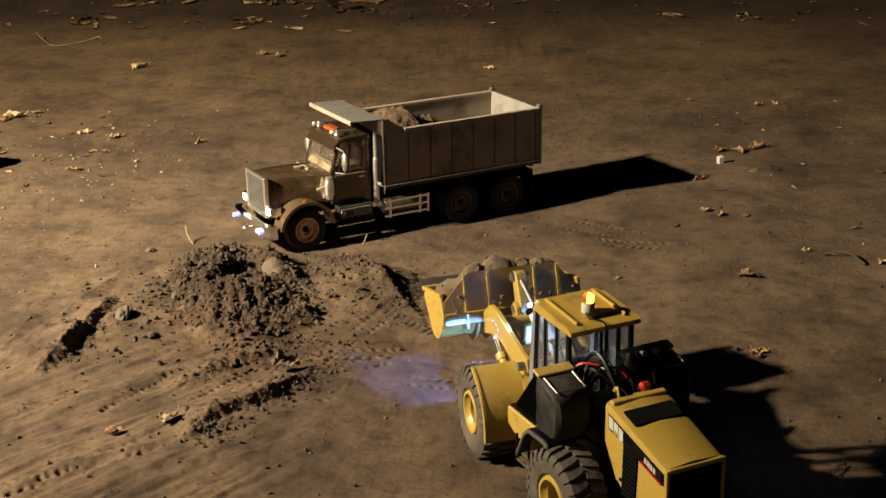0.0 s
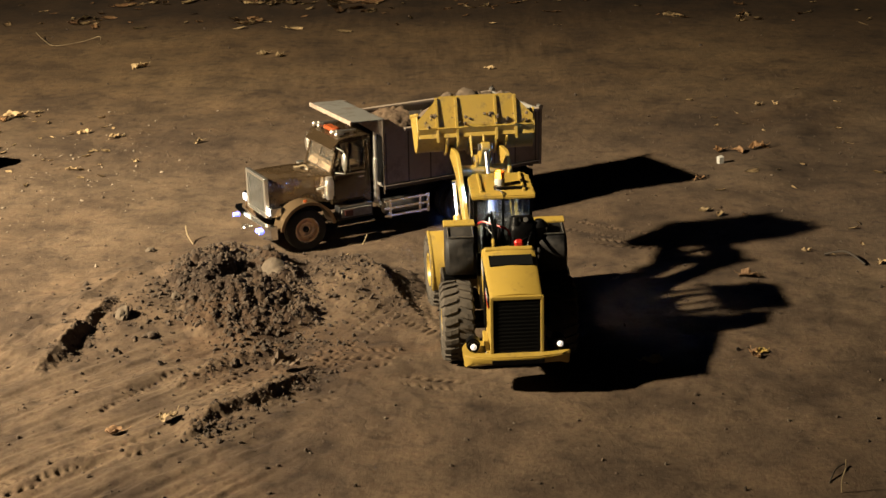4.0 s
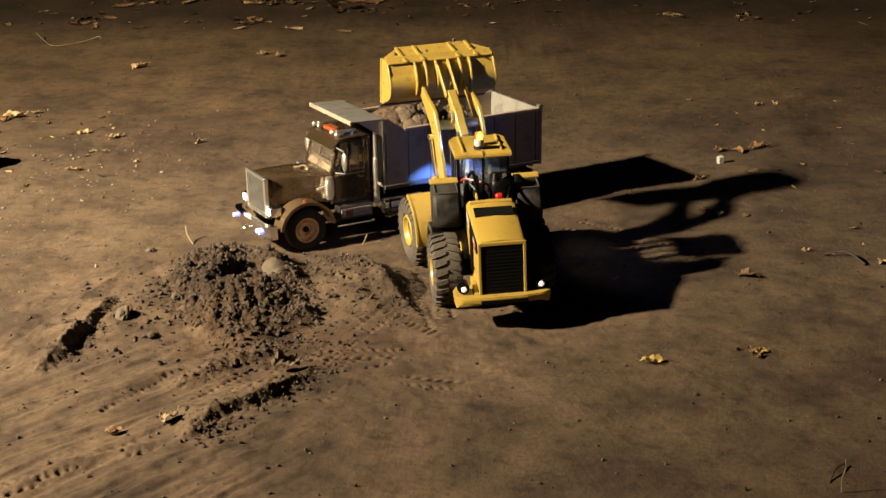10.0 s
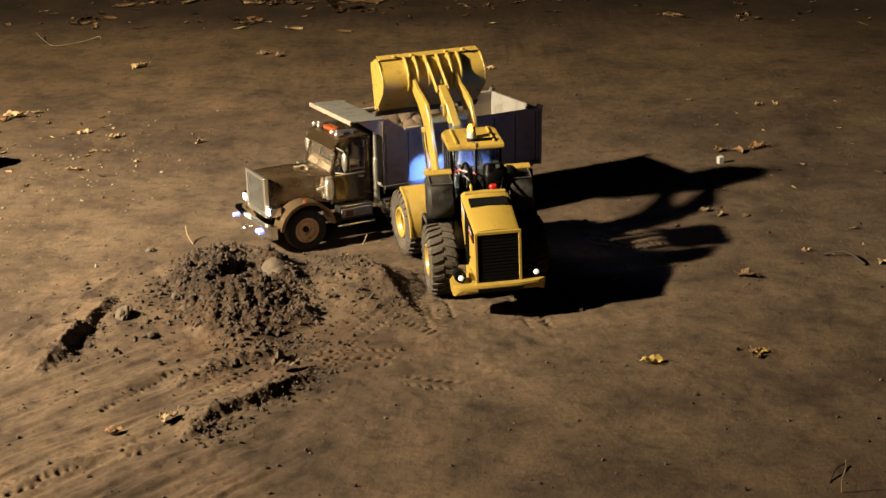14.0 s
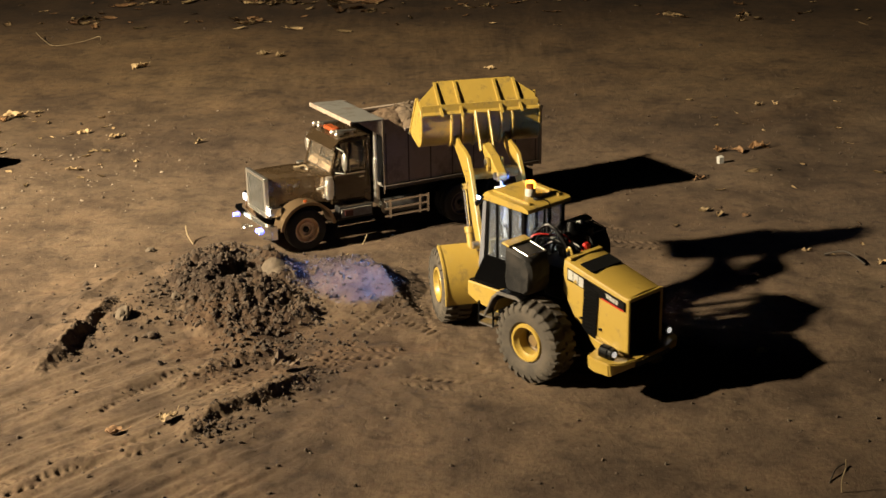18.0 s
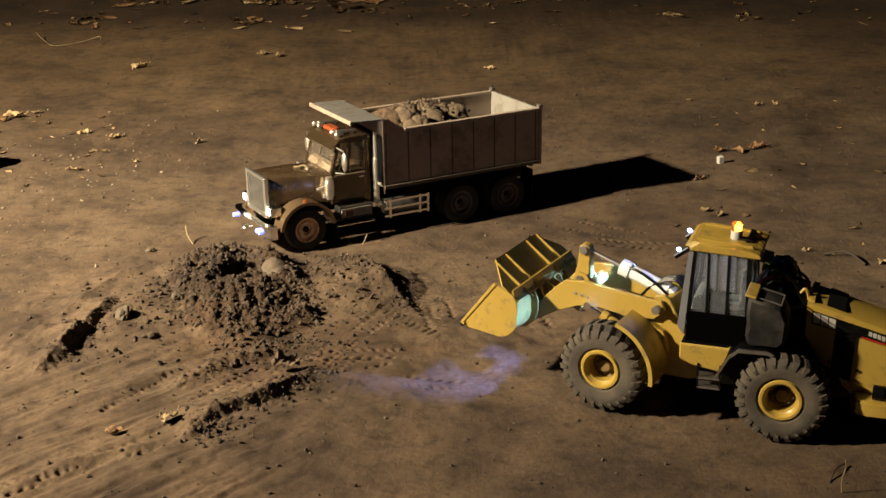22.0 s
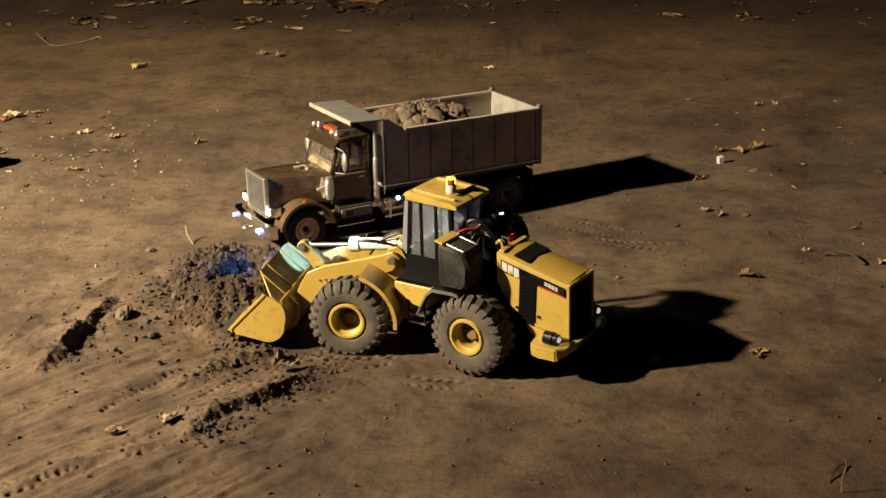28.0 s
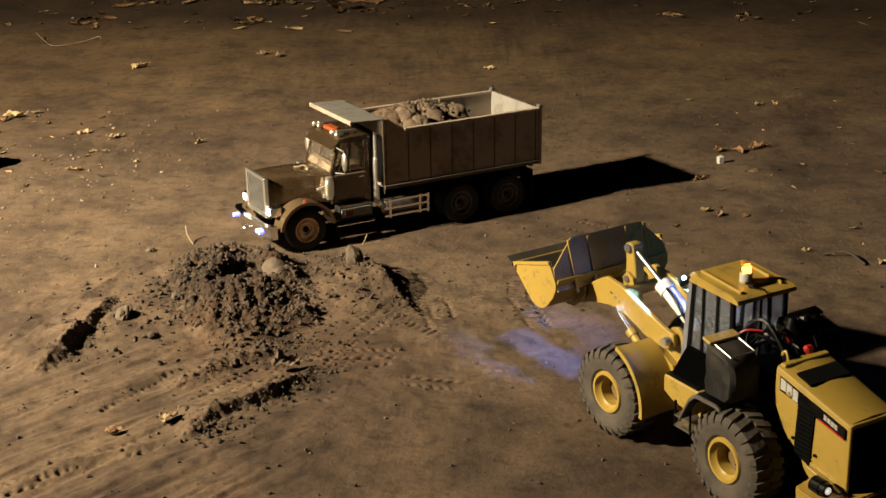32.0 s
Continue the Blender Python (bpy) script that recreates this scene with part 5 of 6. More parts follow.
        part("bucket_pin", cyl(bmesh.new(), (ARM, s * 0.034, 0), (ARM, s * 0.049, 0), 0.0055, 14), M_steel, arm)
        for k in range(3):
            part("bolt", cyl(bmesh.new(), (0.105 + 0.009 * k, s * 0.045, 0.022 + 0.004 * k), (0.105 + 0.009 * k, s * 0.047, 0.022 + 0.004 * k), 0.0018, 6), M_steel, arm)
    arms = P["arms", 1]
    part("cross_tube", cyl(bmesh.new(), (cu - 0.012, -0.040, cv - 0.014), (cu - 0.012, 0.040, cv - 0.014), 0.009, 18), M_yellow, arms, smooth=True)
    part("crank_pin", cyl(bmesh.new(), (cu, -0.016, cv), (cu, 0.016, cv), 0.005, 14), M_steel, arms)
    # bell crank: its pin at the origin, the upper end on +x
    bm = prism(bmesh.new(), [(CRANK_TOP + 0.007, 0.004), (CRANK_TOP + 0.004, 0.009), (0.02, 0.012), (0.0, 0.013), (-0.02, 0.010), (-CRANK_LOW - 0.005, 0.005), (-CRANK_LOW - 0.005, -0.005), (-0.02, -0.008), (0.0, -0.011), (0.02, -0.008), (CRANK_TOP + 0.004, -0.008), (CRANK_TOP + 0.008, -0.003)], -0.008, 0.008, 0.0015)
    crank = P["crank"] = part("bell_crank", bm, M_yellow, L, "yellow bell crank")
    part("top_pin", cyl(bmesh.new(), (CRANK_TOP, -0.012, 0), (CRANK_TOP, 0.012, 0), 0.006, 14), M_steel, crank)
    part("low_pin", cyl(bmesh.new(), (-CRANK_LOW, -0.012, 0), (-CRANK_LOW, 0.012, 0), 0.005, 14), M_steel, crank)
    bm = bmesh.new()
    for s in (1, -1):
        prism(bm, [(-0.007, -0.005), (-0.007, 0.005), (LINK + 0.007, 0.005), (LINK + 0.007, -0.005)], s * 0.0095, s * 0.0125, 0.0008)
    P["link"] = part("bucket_link", bm, M_yellow, L)
    # rams: barrels at the frame end, rods at the other
    bm = cyl(bmesh.new(), (0.004, 0, 0), (0.078, 0, 0), 0.0105, 20)
    cyl(bm, (0.066, 0, 0), (0.081, 0, 0), 0.0124, 20)
    cyl(bm, (0, -0.008, 0), (0, 0.008, 0), 0.0075, 14)
    tilt = P["tilt_barrel"] = part("tilt_ram", bm, M_ram, L, "white tilt ram, brightened for LED light", True)
    part("ram_hose", tube(bmesh.new(), curve([(0.072, 0.006, 0.007), (0.05, 0.010, 0.010), (0.02, 0.012, 0.006), (-0.006, 0.010, -0.004)], 5), 0.0020), M_black, tilt)
    bm = cyl(bmesh.new(), (0, 0, 0), (0.075, 0, 0), 0.0034, 14)
    cyl(bm, (0, -0.0085, 0), (0, 0.0085, 0), 0.0068, 14)
    P["tilt_rod"] = part("tilt_rod", bm, M_steel, L, "dull steel tilt rod", True)
    for s in (1, -1):
        bm = cyl(bmesh.new(), (0, 0, 0), (0.076, 0, 0), 0.0062, 16)
        cyl(bm, (0.068, 0, 0), (0.078, 0, 0), 0.0078, 16)
        P["lift_barrel", s] = part("lift_ram", bm, M_yellow_worn, L, smooth=True)
        P["lift_rod", s] = part("lift_rod", cyl(cyl(bmesh.new(), (0, 0, 0), (0.079, 0, 0), 0.0032, 12), (0, -0.004, 0), (0, 0.004, 0), 0.0055, 12), M_chrome, L, "chrome lift rod", True)
    # bucket: the pin at the origin, its floor along +x
    W, th = 0.0994, 0.0026
    heel = [(0.019 + 0.030 * math.cos(a), 0.0115 + 0.030 * math.sin(a)) for a in (radians(-84 - k * 8) for k in range(16))]
    shell = [(0.079, -0.0215), (0.050, -0.0195)] + heel + [(-0.0085, 0.030), (-0.003, 0.046), (0.003, 0.058)]
    inner = [(x + (0.0 if x > 0.07 else th * 0.8), z + (th if z < 0.0 else 0.0)) for x, z in shell]
    bm = prism(bmesh.new(), shell + inner[::-1], -W, W)
    bucket = P["bucket"] = part("bucket", bm, M_yellow_worn, L, "wide yellow loader bucket with back ribs", True)
    plate = [(0.0725, -0.0100), (0.0640, -0.0212), (0.050, -0.0200)] + [(x * 1.02 - 0.0004, z * 1.02 - 0.0003) for x, z in heel[::2]] + [(-0.0105, 0.030), (-0.006, 0.044), (0.001, 0.0520), (0.0290, 0.0600)]
    for s in (1, -1):
        side = part("side_plate", prism(bmesh.new(), plate, s * W, s * (W + 0.003), 0.0006), M_yellow_worn, bucket)
        part("side_cutter", prism(bmesh.new(), [(0.0780, -0.0165), (0.0335, 0.0615), (0.0285, 0.0600), (0.0710, -0.0130), (0.0700, -0.0200)], s * (W - 0.001), s * (W + 0.0045), 0.0006), M_yellow_worn, side)
    part("cutting_edge", prism(bmesh.new(), [(0.092, -0.0245), (0.078, -0.0190), (0.074, -0.0228)], -W - 0.004, W + 0.004), M_edge, bucket, "dark worn steel cutting edge")
    # added plate: the shade inside the bucket put into a dark colour
    part("floor_plate", prism(bmesh.new(), [(0.019, -0.0150), (0.019, -0.0130), (0.076, -0.0170), (0.076, -0.0190)], -W + 0.001, W - 0.001), M_edge, bucket, "added dark plate for shade on the bucket floor")
    # spill guard with sloped ends and gussets
    bm = bmesh.new()
    a, b = [], []
    for (y, u) in ((-W, 0.0), (-W, 0.38), (-0.0625, 1.0), (0.0625, 1.0), (W, 0.38), (W, 0.0)):
        x, z = 0.0005 + 0.0530 * u, 0.0490 + 0.0310 * u
        a.append(bm.verts.new((x, y, z)))
        b.append(bm.verts.new((x + 0.0010, y, z - 0.0028)))
    bm.faces.new(a), bm.faces.new(b[::-1])
    for k in range(6):
        bm.faces.new((a[k], b[k], b[(k + 1) % 6], a[(k + 1) % 6]))
    bmesh.ops.recalc_face_normals(bm, faces=bm.faces)
    spill = part("spill_guard", bm, M_yellow_worn, bucket, "sloped spill guard plate")
    part("guard_shelf", prism(bmesh.new(), [(-0.0085, 0.0430), (-0.0085, 0.0460), (0.0030, 0.0500), (0.0030, 0.0468)], -W, W, 0.0006), M_yellow_worn, bucket)
    for y in (-0.068, -0.034, 0.034, 0.068):
        part("gusset", prism(bmesh.new(), [(-0.0165, 0.0455), (0.0005, 0.0488), (0.0520, 0.0787), (0.0495, 0.0805)], y - 0.0022, y + 0.0022), M_yellow_worn, spill)
    rib = [(0.010, -0.0185), (-0.006, -0.014), (-0.018, 0.0), (-0.021, 0.018), (-0.019, 0.034), (-0.012, 0.0445), (-0.004, 0.044), (-0.006, 0.026), (-0.006, 0.002), (0.006, -0.014)]
    for y in (-0.052, -0.033, -0.012, 0.012, 0.033, 0.052):
        part("back_rib", prism(bmesh.new(), rib, y - 0.0018, y + 0.0018, 0.0005), M_yellow_worn, bucket)
    return L, P


def lathe_at(r, at):
    """A round lens that faces backwards."""
    bm = lathe(bmesh.new(), [(0.0003, 0.0022), (r * 0.6, 0.0016), (r, 0.0), (r, -0.003)], 18)
    bmesh.ops.rotate(bm, matrix=Matrix.Rotation(radians(90), 3, "Z"), verts=bm.verts)
    bmesh.ops.translate(bm, vec=at, verts=bm.verts)
    return bm


def lathe_up(bm, prof, at, seg=18):
    lathe(bm, prof, seg)
    bmesh.ops.rotate(bm, matrix=Matrix.Rotation(radians(90), 3, "X"), verts=bm.verts)
    bmesh.ops.translate(bm, vec=at, verts=bm.verts)
    return bm


def half_cup():
    """The beacon's turning reflector: half a shell, open on +x."""
    bm = bmesh.new()
    prof = [(0.0060 * math.cos(radians(a)), 0.0060 * math.sin(radians(a))) for a in range(110, 253, 11)]
    prof += [(0.0052 * math.cos(radians(a)), 0.0052 * math.sin(radians(a))) for a in range(252, 109, -11)]
    lo, hi = [bm.verts.new((x, y, 0.0124)) for x, y in prof], [bm.verts.new((x, y, 0.0222)) for x, y in prof]
    bm.faces.new(lo[::-1]), bm.faces.new(hi)
    for k in range(len(prof)):
        bm.faces.new((lo[k], lo[(k + 1) % len(prof)], hi[(k + 1) % len(prof)], hi[k]))
    bmesh.ops.recalc_face_normals(bm, faces=bm.faces)
    return bm


M_beacon_glass = material("orange_clear_plastic", (1.0, 0.55, 0.16), 0.15, vary=0.02, scale=20, glass=0.9)
loader, PARTS = wheel_loader()


# ---- loose soil, stones, leaves ----
def scatter_clods(name, label, count, seed, place, sizes, mat, sub=1):
    rng = random.Random(seed)
    verts, faces = [], []
    base = bmesh.new()
    bmesh.ops.create_icosphere(base, subdivisions=sub, radius=1.0)
    base.verts.ensure_lookup_table()
    bv = [v.co.copy() for v in base.verts]
    bf = [[v.index for v in f.verts] for f in base.faces]
    base.free()
    spots = [place(rng) for _ in range(count)]
    levels = height(np.array([p[0] for p in spots]), np.array([p[1] for p in spots]))
    for (x, y), level in zip(spots, levels):
        s = sizes[0] * (sizes[1] / sizes[0]) ** (rng.random() ** 2.8)
        spin = Euler([rng.uniform(0, 6.28) for _ in range(3)]).to_matrix()
        sc = [s * rng.uniform(0.7, 1.25), s * rng.uniform(0.7, 1.25), s * rng.uniform(0.6, 1.0)]
        z = float(level) + 0.25 * s
        n = len(verts)
        for v in bv:
            k = 1 + rng.uniform(-0.42, 0.42)
            verts.append((spin @ Vector((v.x * sc[0] * k, v.y * sc[1] * k, v.z * sc[2] * k)) + Vector((x, y, z)))[:])
        faces += [[i + n for i in f] for f in bf]
    me = bpy.data.meshes.new(name)
    me.from_pydata(verts, [], faces)
    me.materials.append(mat)
    return tagged(new(name, me), label, "soil", kind="stuff")


def on_pile(rng):
    while True:
        x, y = rng.uniform(-0.50, -0.18), rng.uniform(-0.47, -0.04)
        if math.hypot((x + 0.345 + 0.25 * (y + 0.262)) / 0.125, (y + 0.262) / 0.215) < rng.uniform(0.75, 1.1):
            return x, y


def on_lobe(rng):
    """The low lobe of the heap on its eastern side."""
    t = rng.random()
    return -0.23 + 0.17 * t + rng.gauss(0, 0.035), -0.15 - 0.14 * t + rng.gauss(0, 0.05)


def round_pile(rng):
    while True:
        x, y = rng.gauss(-0.37, 0.12), rng.gauss(-0.29, 0.13)
        if not (y > 0.0 and x > -0.36):
            return x, y


def along_ridges(rng):
    line = rng.choice([[(-0.60, -0.50), (-0.55, -0.39), (-0.535, -0.28)], [(-0.33, -0.735), (-0.24, -0.665), (-0.19, -0.57)], [(-0.20, -0.08), (-0.12, -0.16), (-0.06, -0.31)],
                       [(-0.38, -0.59), (-0.26, -0.46), (-0.14, -0.45)], [(-0.34, -0.79), (-0.30, -0.75)]])
    k = rng.randrange(len(line) - 1)
    t = rng.random()
    return (line[k][0] + (line[k + 1][0] - line[k][0]) * t + rng.gauss(0, 0.020), line[k][1] + (line[k + 1][1] - line[k][1]) * t + rng.gauss(0, 0.016))


def anywhere(rng):
    while True:
        x, y = rng.uniform(-1.0, 1.05), rng.uniform(-0.95, 1.1)
        u = (x + 0.1984) * -0.8745 + (y - 0.143) * -0.485
        v = -(x + 0.1984) * -0.485 + (y - 0.143) * -0.8745
        if not (-0.42 < u < 0.22 and abs(v) < 0.1):
            return x, y


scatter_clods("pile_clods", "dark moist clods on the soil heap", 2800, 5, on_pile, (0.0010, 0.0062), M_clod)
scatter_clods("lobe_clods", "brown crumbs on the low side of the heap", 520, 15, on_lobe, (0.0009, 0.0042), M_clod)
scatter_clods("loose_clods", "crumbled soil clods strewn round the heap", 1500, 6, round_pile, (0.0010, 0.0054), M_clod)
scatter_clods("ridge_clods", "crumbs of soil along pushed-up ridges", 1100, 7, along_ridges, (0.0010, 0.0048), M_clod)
scatter_clods("pebbles", "small pebbles and crumbs on the soil", 650, 8, anywhere, (0.0008, 0.0032), M_rock, 1)
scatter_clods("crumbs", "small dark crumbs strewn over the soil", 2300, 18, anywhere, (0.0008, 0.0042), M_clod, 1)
scatter_clods("gravel", "pale gravel strewn over the soil", 300, 19, lambda r: (r.gauss(-0.86, 0.17), r.gauss(0.52, 0.30)), (0.0009, 0.0044), M_gravel, 1)
scatter_clods("far_pebbles", "small pebbles on the far soil", 150, 9, lambda r: (r.uniform(-1.6, 1.7), r.uniform(1.0, 3.2)), (0.002, 0.007), M_clod, 1)


def stone(name, label, x, y, size, lift, seed, mat=M_rock, flat=0.75):
    rng = random.Random(seed)
    ob = tagged(part(name, clod(bmesh.new(), (0, 0, 0), size, rng, 0.22, 3), mat, None, label, True), category="stone", group="stones on the soil")
    ob.matrix_basis = pose(x, y, at_ground(x, y) + lift, 0, 0, 40 * seed) @ Matrix.Diagonal((1.15, 1.0, flat, 1.0))
    return ob


stone("stone", "flat tan stone half sunk in the heap", -0.294, -0.195, 0.026, 0.002, 1, flat=0.5)
stone("stone", "rounded tan stone by the ridge", -0.530, -0.365, 0.013, 0.005, 2)
stone("stone", "small tan stone at the heap's foot", -0.455, -0.290, 0.009, 0.003, 3)
stone("stone", "small dark stone at the heap's foot", -0.470, -0.430, 0.010, 0.003, 4, M_clod)
stone("stone", "small tan stone on the soil", -0.560, 0.020, 0.007, 0.002, 5)


def leaf_mesh(seed, kind):
    """A curled dry leaf with a notched edge and a midrib."""
    rng = random.Random(seed)
    bm = bmesh.new()
    n = 14
    curl, twist = rng.uniform(0.25, 0.9), rng.uniform(-0.6, 0.6)
    rows = []
    for i in range(n + 1):
        t = i / n
        w = math.sin(math.pi * min(1, t * 1.02)) ** 0.75 * (0.34 if kind else 0.26)
        if kind:
            w *= 0.72 + 0.28 * math.cos(t * 5 * math.pi) ** 2
        w *= 1 + rng.uniform(-0.12, 0.12)
        row = []
        for k in range(-3, 4):
            s = k / 3
            z = 0.16 * curl * (abs(s) ** 1.6) + 0.18 * curl * (t - 0.5) ** 2 * 2 + twist * s * (t - 0.5) * 0.3 + rng.uniform(-0.012, 0.012)
            row.append(bm.verts.new((t - 0.5, s * w, z)))
        rows.append(row)
    for a, b in zip(rows, rows[1:]):
        for k in range(6):
            bm.faces.new((a[k], a[k + 1], b[k + 1], b[k]))
    tube(bm, [(-0.72, rng.uniform(-0.06, 0.06), 0.12), (-0.5, 0, rows[0][3].co.z + 0.008), (0.0, 0, rows[n // 2][3].co.z + 0.008), (0.45, 0, rows[n - 1][3].co.z + 0.006)], 0.012, 4)
    geom = bmesh.ops.solidify(bm, geom=[f for f in bm.faces if len(f.verts) == 4 and f.calc_area() > 0.002], thickness=0.012)
    me = bpy.data.meshes.new("dry_leaf")
    bm.to_mesh(me)
    bm.free()
    me.shade_smooth()
    return me


LEAVES = []
for k in range(6):
    me = leaf_mesh(40 + k, k % 2)
    me.materials.append(M_leaf)
    LEAVES.append(me)
for k in range(3):
    me = leaf_mesh(60 + k, k % 2)
    me.materials.append(M_leaf_red)
    LEAVES.append(me)


def leaf(x, y, size, turn, seed, label="dry curled yellow-brown leaf lying on soil", red=False):
    rng = random.Random(seed)
    ob = new("dry_leaf", LEAVES[rng.randrange(6, 9) if red else rng.randrange(0, 6)])
    ob.matrix_basis = pose(x, y, at_ground(x, y) + 0.0008, rng.uniform(-16, 16), rng.uniform(-12, 12), turn) @ Matrix.Scale(size, 4)
    return tagged(ob, label, "leaf", "dry leaves on the soil")


def crumpled_leaf(x, y, size, turn, seed, label, mat, lift=0.0, steep=0.0):
    """A dry leaf folded on itself, with a torn edge and a short stalk."""
    rng = random.Random(seed)
    off = Vector((rng.uniform(0, 50), rng.uniform(0, 50), 0))
    bm = bmesh.new()
    n = 12
    grid = {}
    for i in range(n + 1):
        for j in range(n + 1):
            u, v = 2 * i / n - 1, 2 * j / n - 1
            edge = 0.62 + 0.55 * noise.noise(Vector((u * 2.2, v * 2.2, 3.1)) + off)
            if u * u * 0.8 + v * v * 1.6 < edge * 1.25:
                z = 0.42 * noise.noise(Vector((u * 1.6, v * 1.6, 0)) + off) + 0.16 * noise.noise(Vector((u * 4, v * 4, 7)) + off) + 0.28 * abs(v)
                grid[i, j] = bm.verts.new((0.5 * u, 0.42 * v + 0.1 * z, 0.62 * z + 0.16))
    for i in range(n):
        for j in range(n):
            q = [(i, j), (i + 1, j), (i + 1, j + 1), (i, j + 1)]
            if all(k in grid for k in q):
                bm.faces.new([grid[k] for k in q])
    bmesh.ops.delete(bm, geom=[v for v in bm.verts if not v.link_faces], context="VERTS")
    bmesh.ops.solidify(bm, geom=bm.faces[:], thickness=0.012)
    tube(bm, [(0.42, 0, 0.16), (0.55, 0.03, 0.2), (0.64, 0.02, 0.30)], 0.014, 5)
    ob = tagged(part("dry_leaf", bm, mat, None, label), category="leaf", group="dry leaves on the soil")
    ob.matrix_basis = pose(x, y, at_ground(x, y) + lift, steep, 0.3 * steep, turn) @ Matrix.Scale(size, 4)
    return ob


crumpled_leaf(-0.245, -0.562, 0.062, 20, 5, "ragged dark brown leaf curled up on soil", M_leaf_dark, 0.006, 30)
crumpled_leaf(-0.389, -0.737, 0.040, 60, 2, "small pale curled leaf on soil", M_leaf)
crumpled_leaf(-0.457, -0.765, 0.034, 10, 3, "small torn tan leaf on soil", M_leaf_red)
crumpled_leaf(0.479, -0.528, 0.034, 95, 4, "rust-brown dry leaf folded up on soil", M_leaf_rust)
crumpled_leaf(0.492, -0.516, 0.024, 20, 44, "small yellow leaf against a brown one", M_leaf_yellow)
crumpled_leaf(0.316, -0.546, 0.036, 190, 6, "torn yellow leaf on soil", M_leaf_yellow)
crumpled_leaf(0.651, 0.655, 0.036, 20, 7, "curled rust-brown leaf on soil", M_leaf_rust)
crumpled_leaf(0.690, 0.640, 0.040, 120, 8, "curled brown leaf on soil", M_leaf_red)
crumpled_leaf(0.741, 0.663, 0.050, 10, 9, "long curled rust-brown leaf on soil", M_leaf_rust)
crumpled_leaf(0.538, 0.221, 0.028, 0, 10, "small pale curled leaf on soil", M_leaf)
crumpled_leaf(0.564, 0.193, 0.026, 70, 11, "small pale curled leaf on soil", M_leaf)
crumpled_leaf(0.611, 0.172, 0.022, 40, 12, "small torn tan leaf on soil", M_leaf_red)
crumpled_leaf(0.678, -0.048, 0.022, 10, 13, "small pale curled leaf on soil", M_leaf)
crumpled_leaf(0.797, -0.122, 0.024, 30, 14, "small pale curled leaf on soil", M_leaf)
crumpled_leaf(0.544, -0.176, 0.042, 170, 15, "torn brown leaf on soil", M_leaf_red)
crumpled_leaf(0.566, 0.446, 0.030, 30, 16, "curled brown leaf on soil", M_leaf_red)
near = [(0.690, 0.475, 0.034, 25), (0.971, 0.469, 0.03, 0), 
         (-0.194, -0.058, 0.042, 10), (0.308, -0.173, 0.018, 30), (0.464, 0.136, 0.02, 60), (0.595, 0.35, 0.02, 0)]
for k, (x, y, s, a) in enumerate(near):
    leaf(x, y, s, a, k)
crumpled_leaf(-1.125, 1.085, 0.062, 15, 17, "curled pinkish-tan leaf on soil", M_leaf)
crumpled_leaf(-1.145, 1.060, 0.045, 80, 18, "curled rust-orange leaf on soil", M_leaf_rust)
mid = [(-0.918, 1.708, 0.055, 30), (-1.076, 1.128, 0.034, 10), (-0.903, 0.921, 0.034, 0), (-0.811, 0.855, 0.032, 60), (-0.848, 0.584, 0.03, 20), (-0.592, 0.81, 0.03, 45),
       (0.144, 1.609, 0.03, 0), (0.169, 2.712, 0.04, 30), (0.83, 2.497, 0.030, 10), (1.068, 2.453, 0.028, 0), (1.124, 2.449, 0.026, 20), (-0.718, 0.659, 0.02, 70),
       (-0.70, 2.465, 0.06, 30), (-0.504, 2.306, 0.06, 0), (-0.564, 1.899, 0.045, 10), (-0.505, 1.85, 0.04, 60), (-0.326, 2.271, 0.055, 0), (-0.664, 2.85, 0.10, 10), (-1.262, 2.455, 0.05, 40),
       (0.839, 1.116, 0.03, 30), (0.88, 1.09, 0.025, 90)]
for k, (x, y, s, a) in enumerate(mid):
    if y < 2.0:
        crumpled_leaf(x, y, s, a, 100 + k, "dry crumpled pale yellow leaf on soil", M_leaf)
    else:
        leaf(x, y, s, a, 100 + k)
for k, (x, y, s, a) in enumerate([(-0.33, 2.86, 0.13, 0), (-0.25, 2.80, 0.10, 30), (-1.2, 2.85, 0.09, 10)]):
    leaf(x, y, s, a, 200 + k, "dry orange-brown leaf lying on soil", True)
rng = random.Random(12)
for k in range(60):
    x, y = rng.uniform(-1.75, 0.6) if rng.random() < 0.72 else rng.uniform(0.4, 1.75), 2.3 + abs(rng.gauss(0.4, 0.3))
    leaf(x, y, rng.uniform(0.018, 0.05), rng.uniform(0, 360), 300 + k, red=rng.random() < 0.35)
clumps = [(-0.40, 2.83, 0.10), (-0.64, 2.85, 0.05), (0.17, 2.71, 0.04), (-1.27, 2.48, 0.07), (-0.68, 2.46, 0.05), (0.83, 2.50, 0.03), (1.09, 2.45, 0.06), (-0.33, 2.74, 0.09), (-1.05, 2.95, 0.12), (-0.90, 2.92, 0.10), (-0.10, 2.95, 0.08), (0.45, 2.85, 0.10)]
for k in range(110):
    x, y, w = clumps[k % len(clumps)]
    leaf(x + rng.gauss(0, w), y + rng.gauss(0, 0.7 * w), rng.uniform(0.025, 0.085) * (0.5 if x > 0.1 else 1.0), rng.uniform(0, 360), 700 + k, red=rng.random() < 0.45)
for k in range(40):
    leaf(rng.uniform(-1.2, -0.75), rng.uniform(0.45, 1.15), rng.uniform(0.010, 0.026), rng.uniform(0, 360), 500 + k)
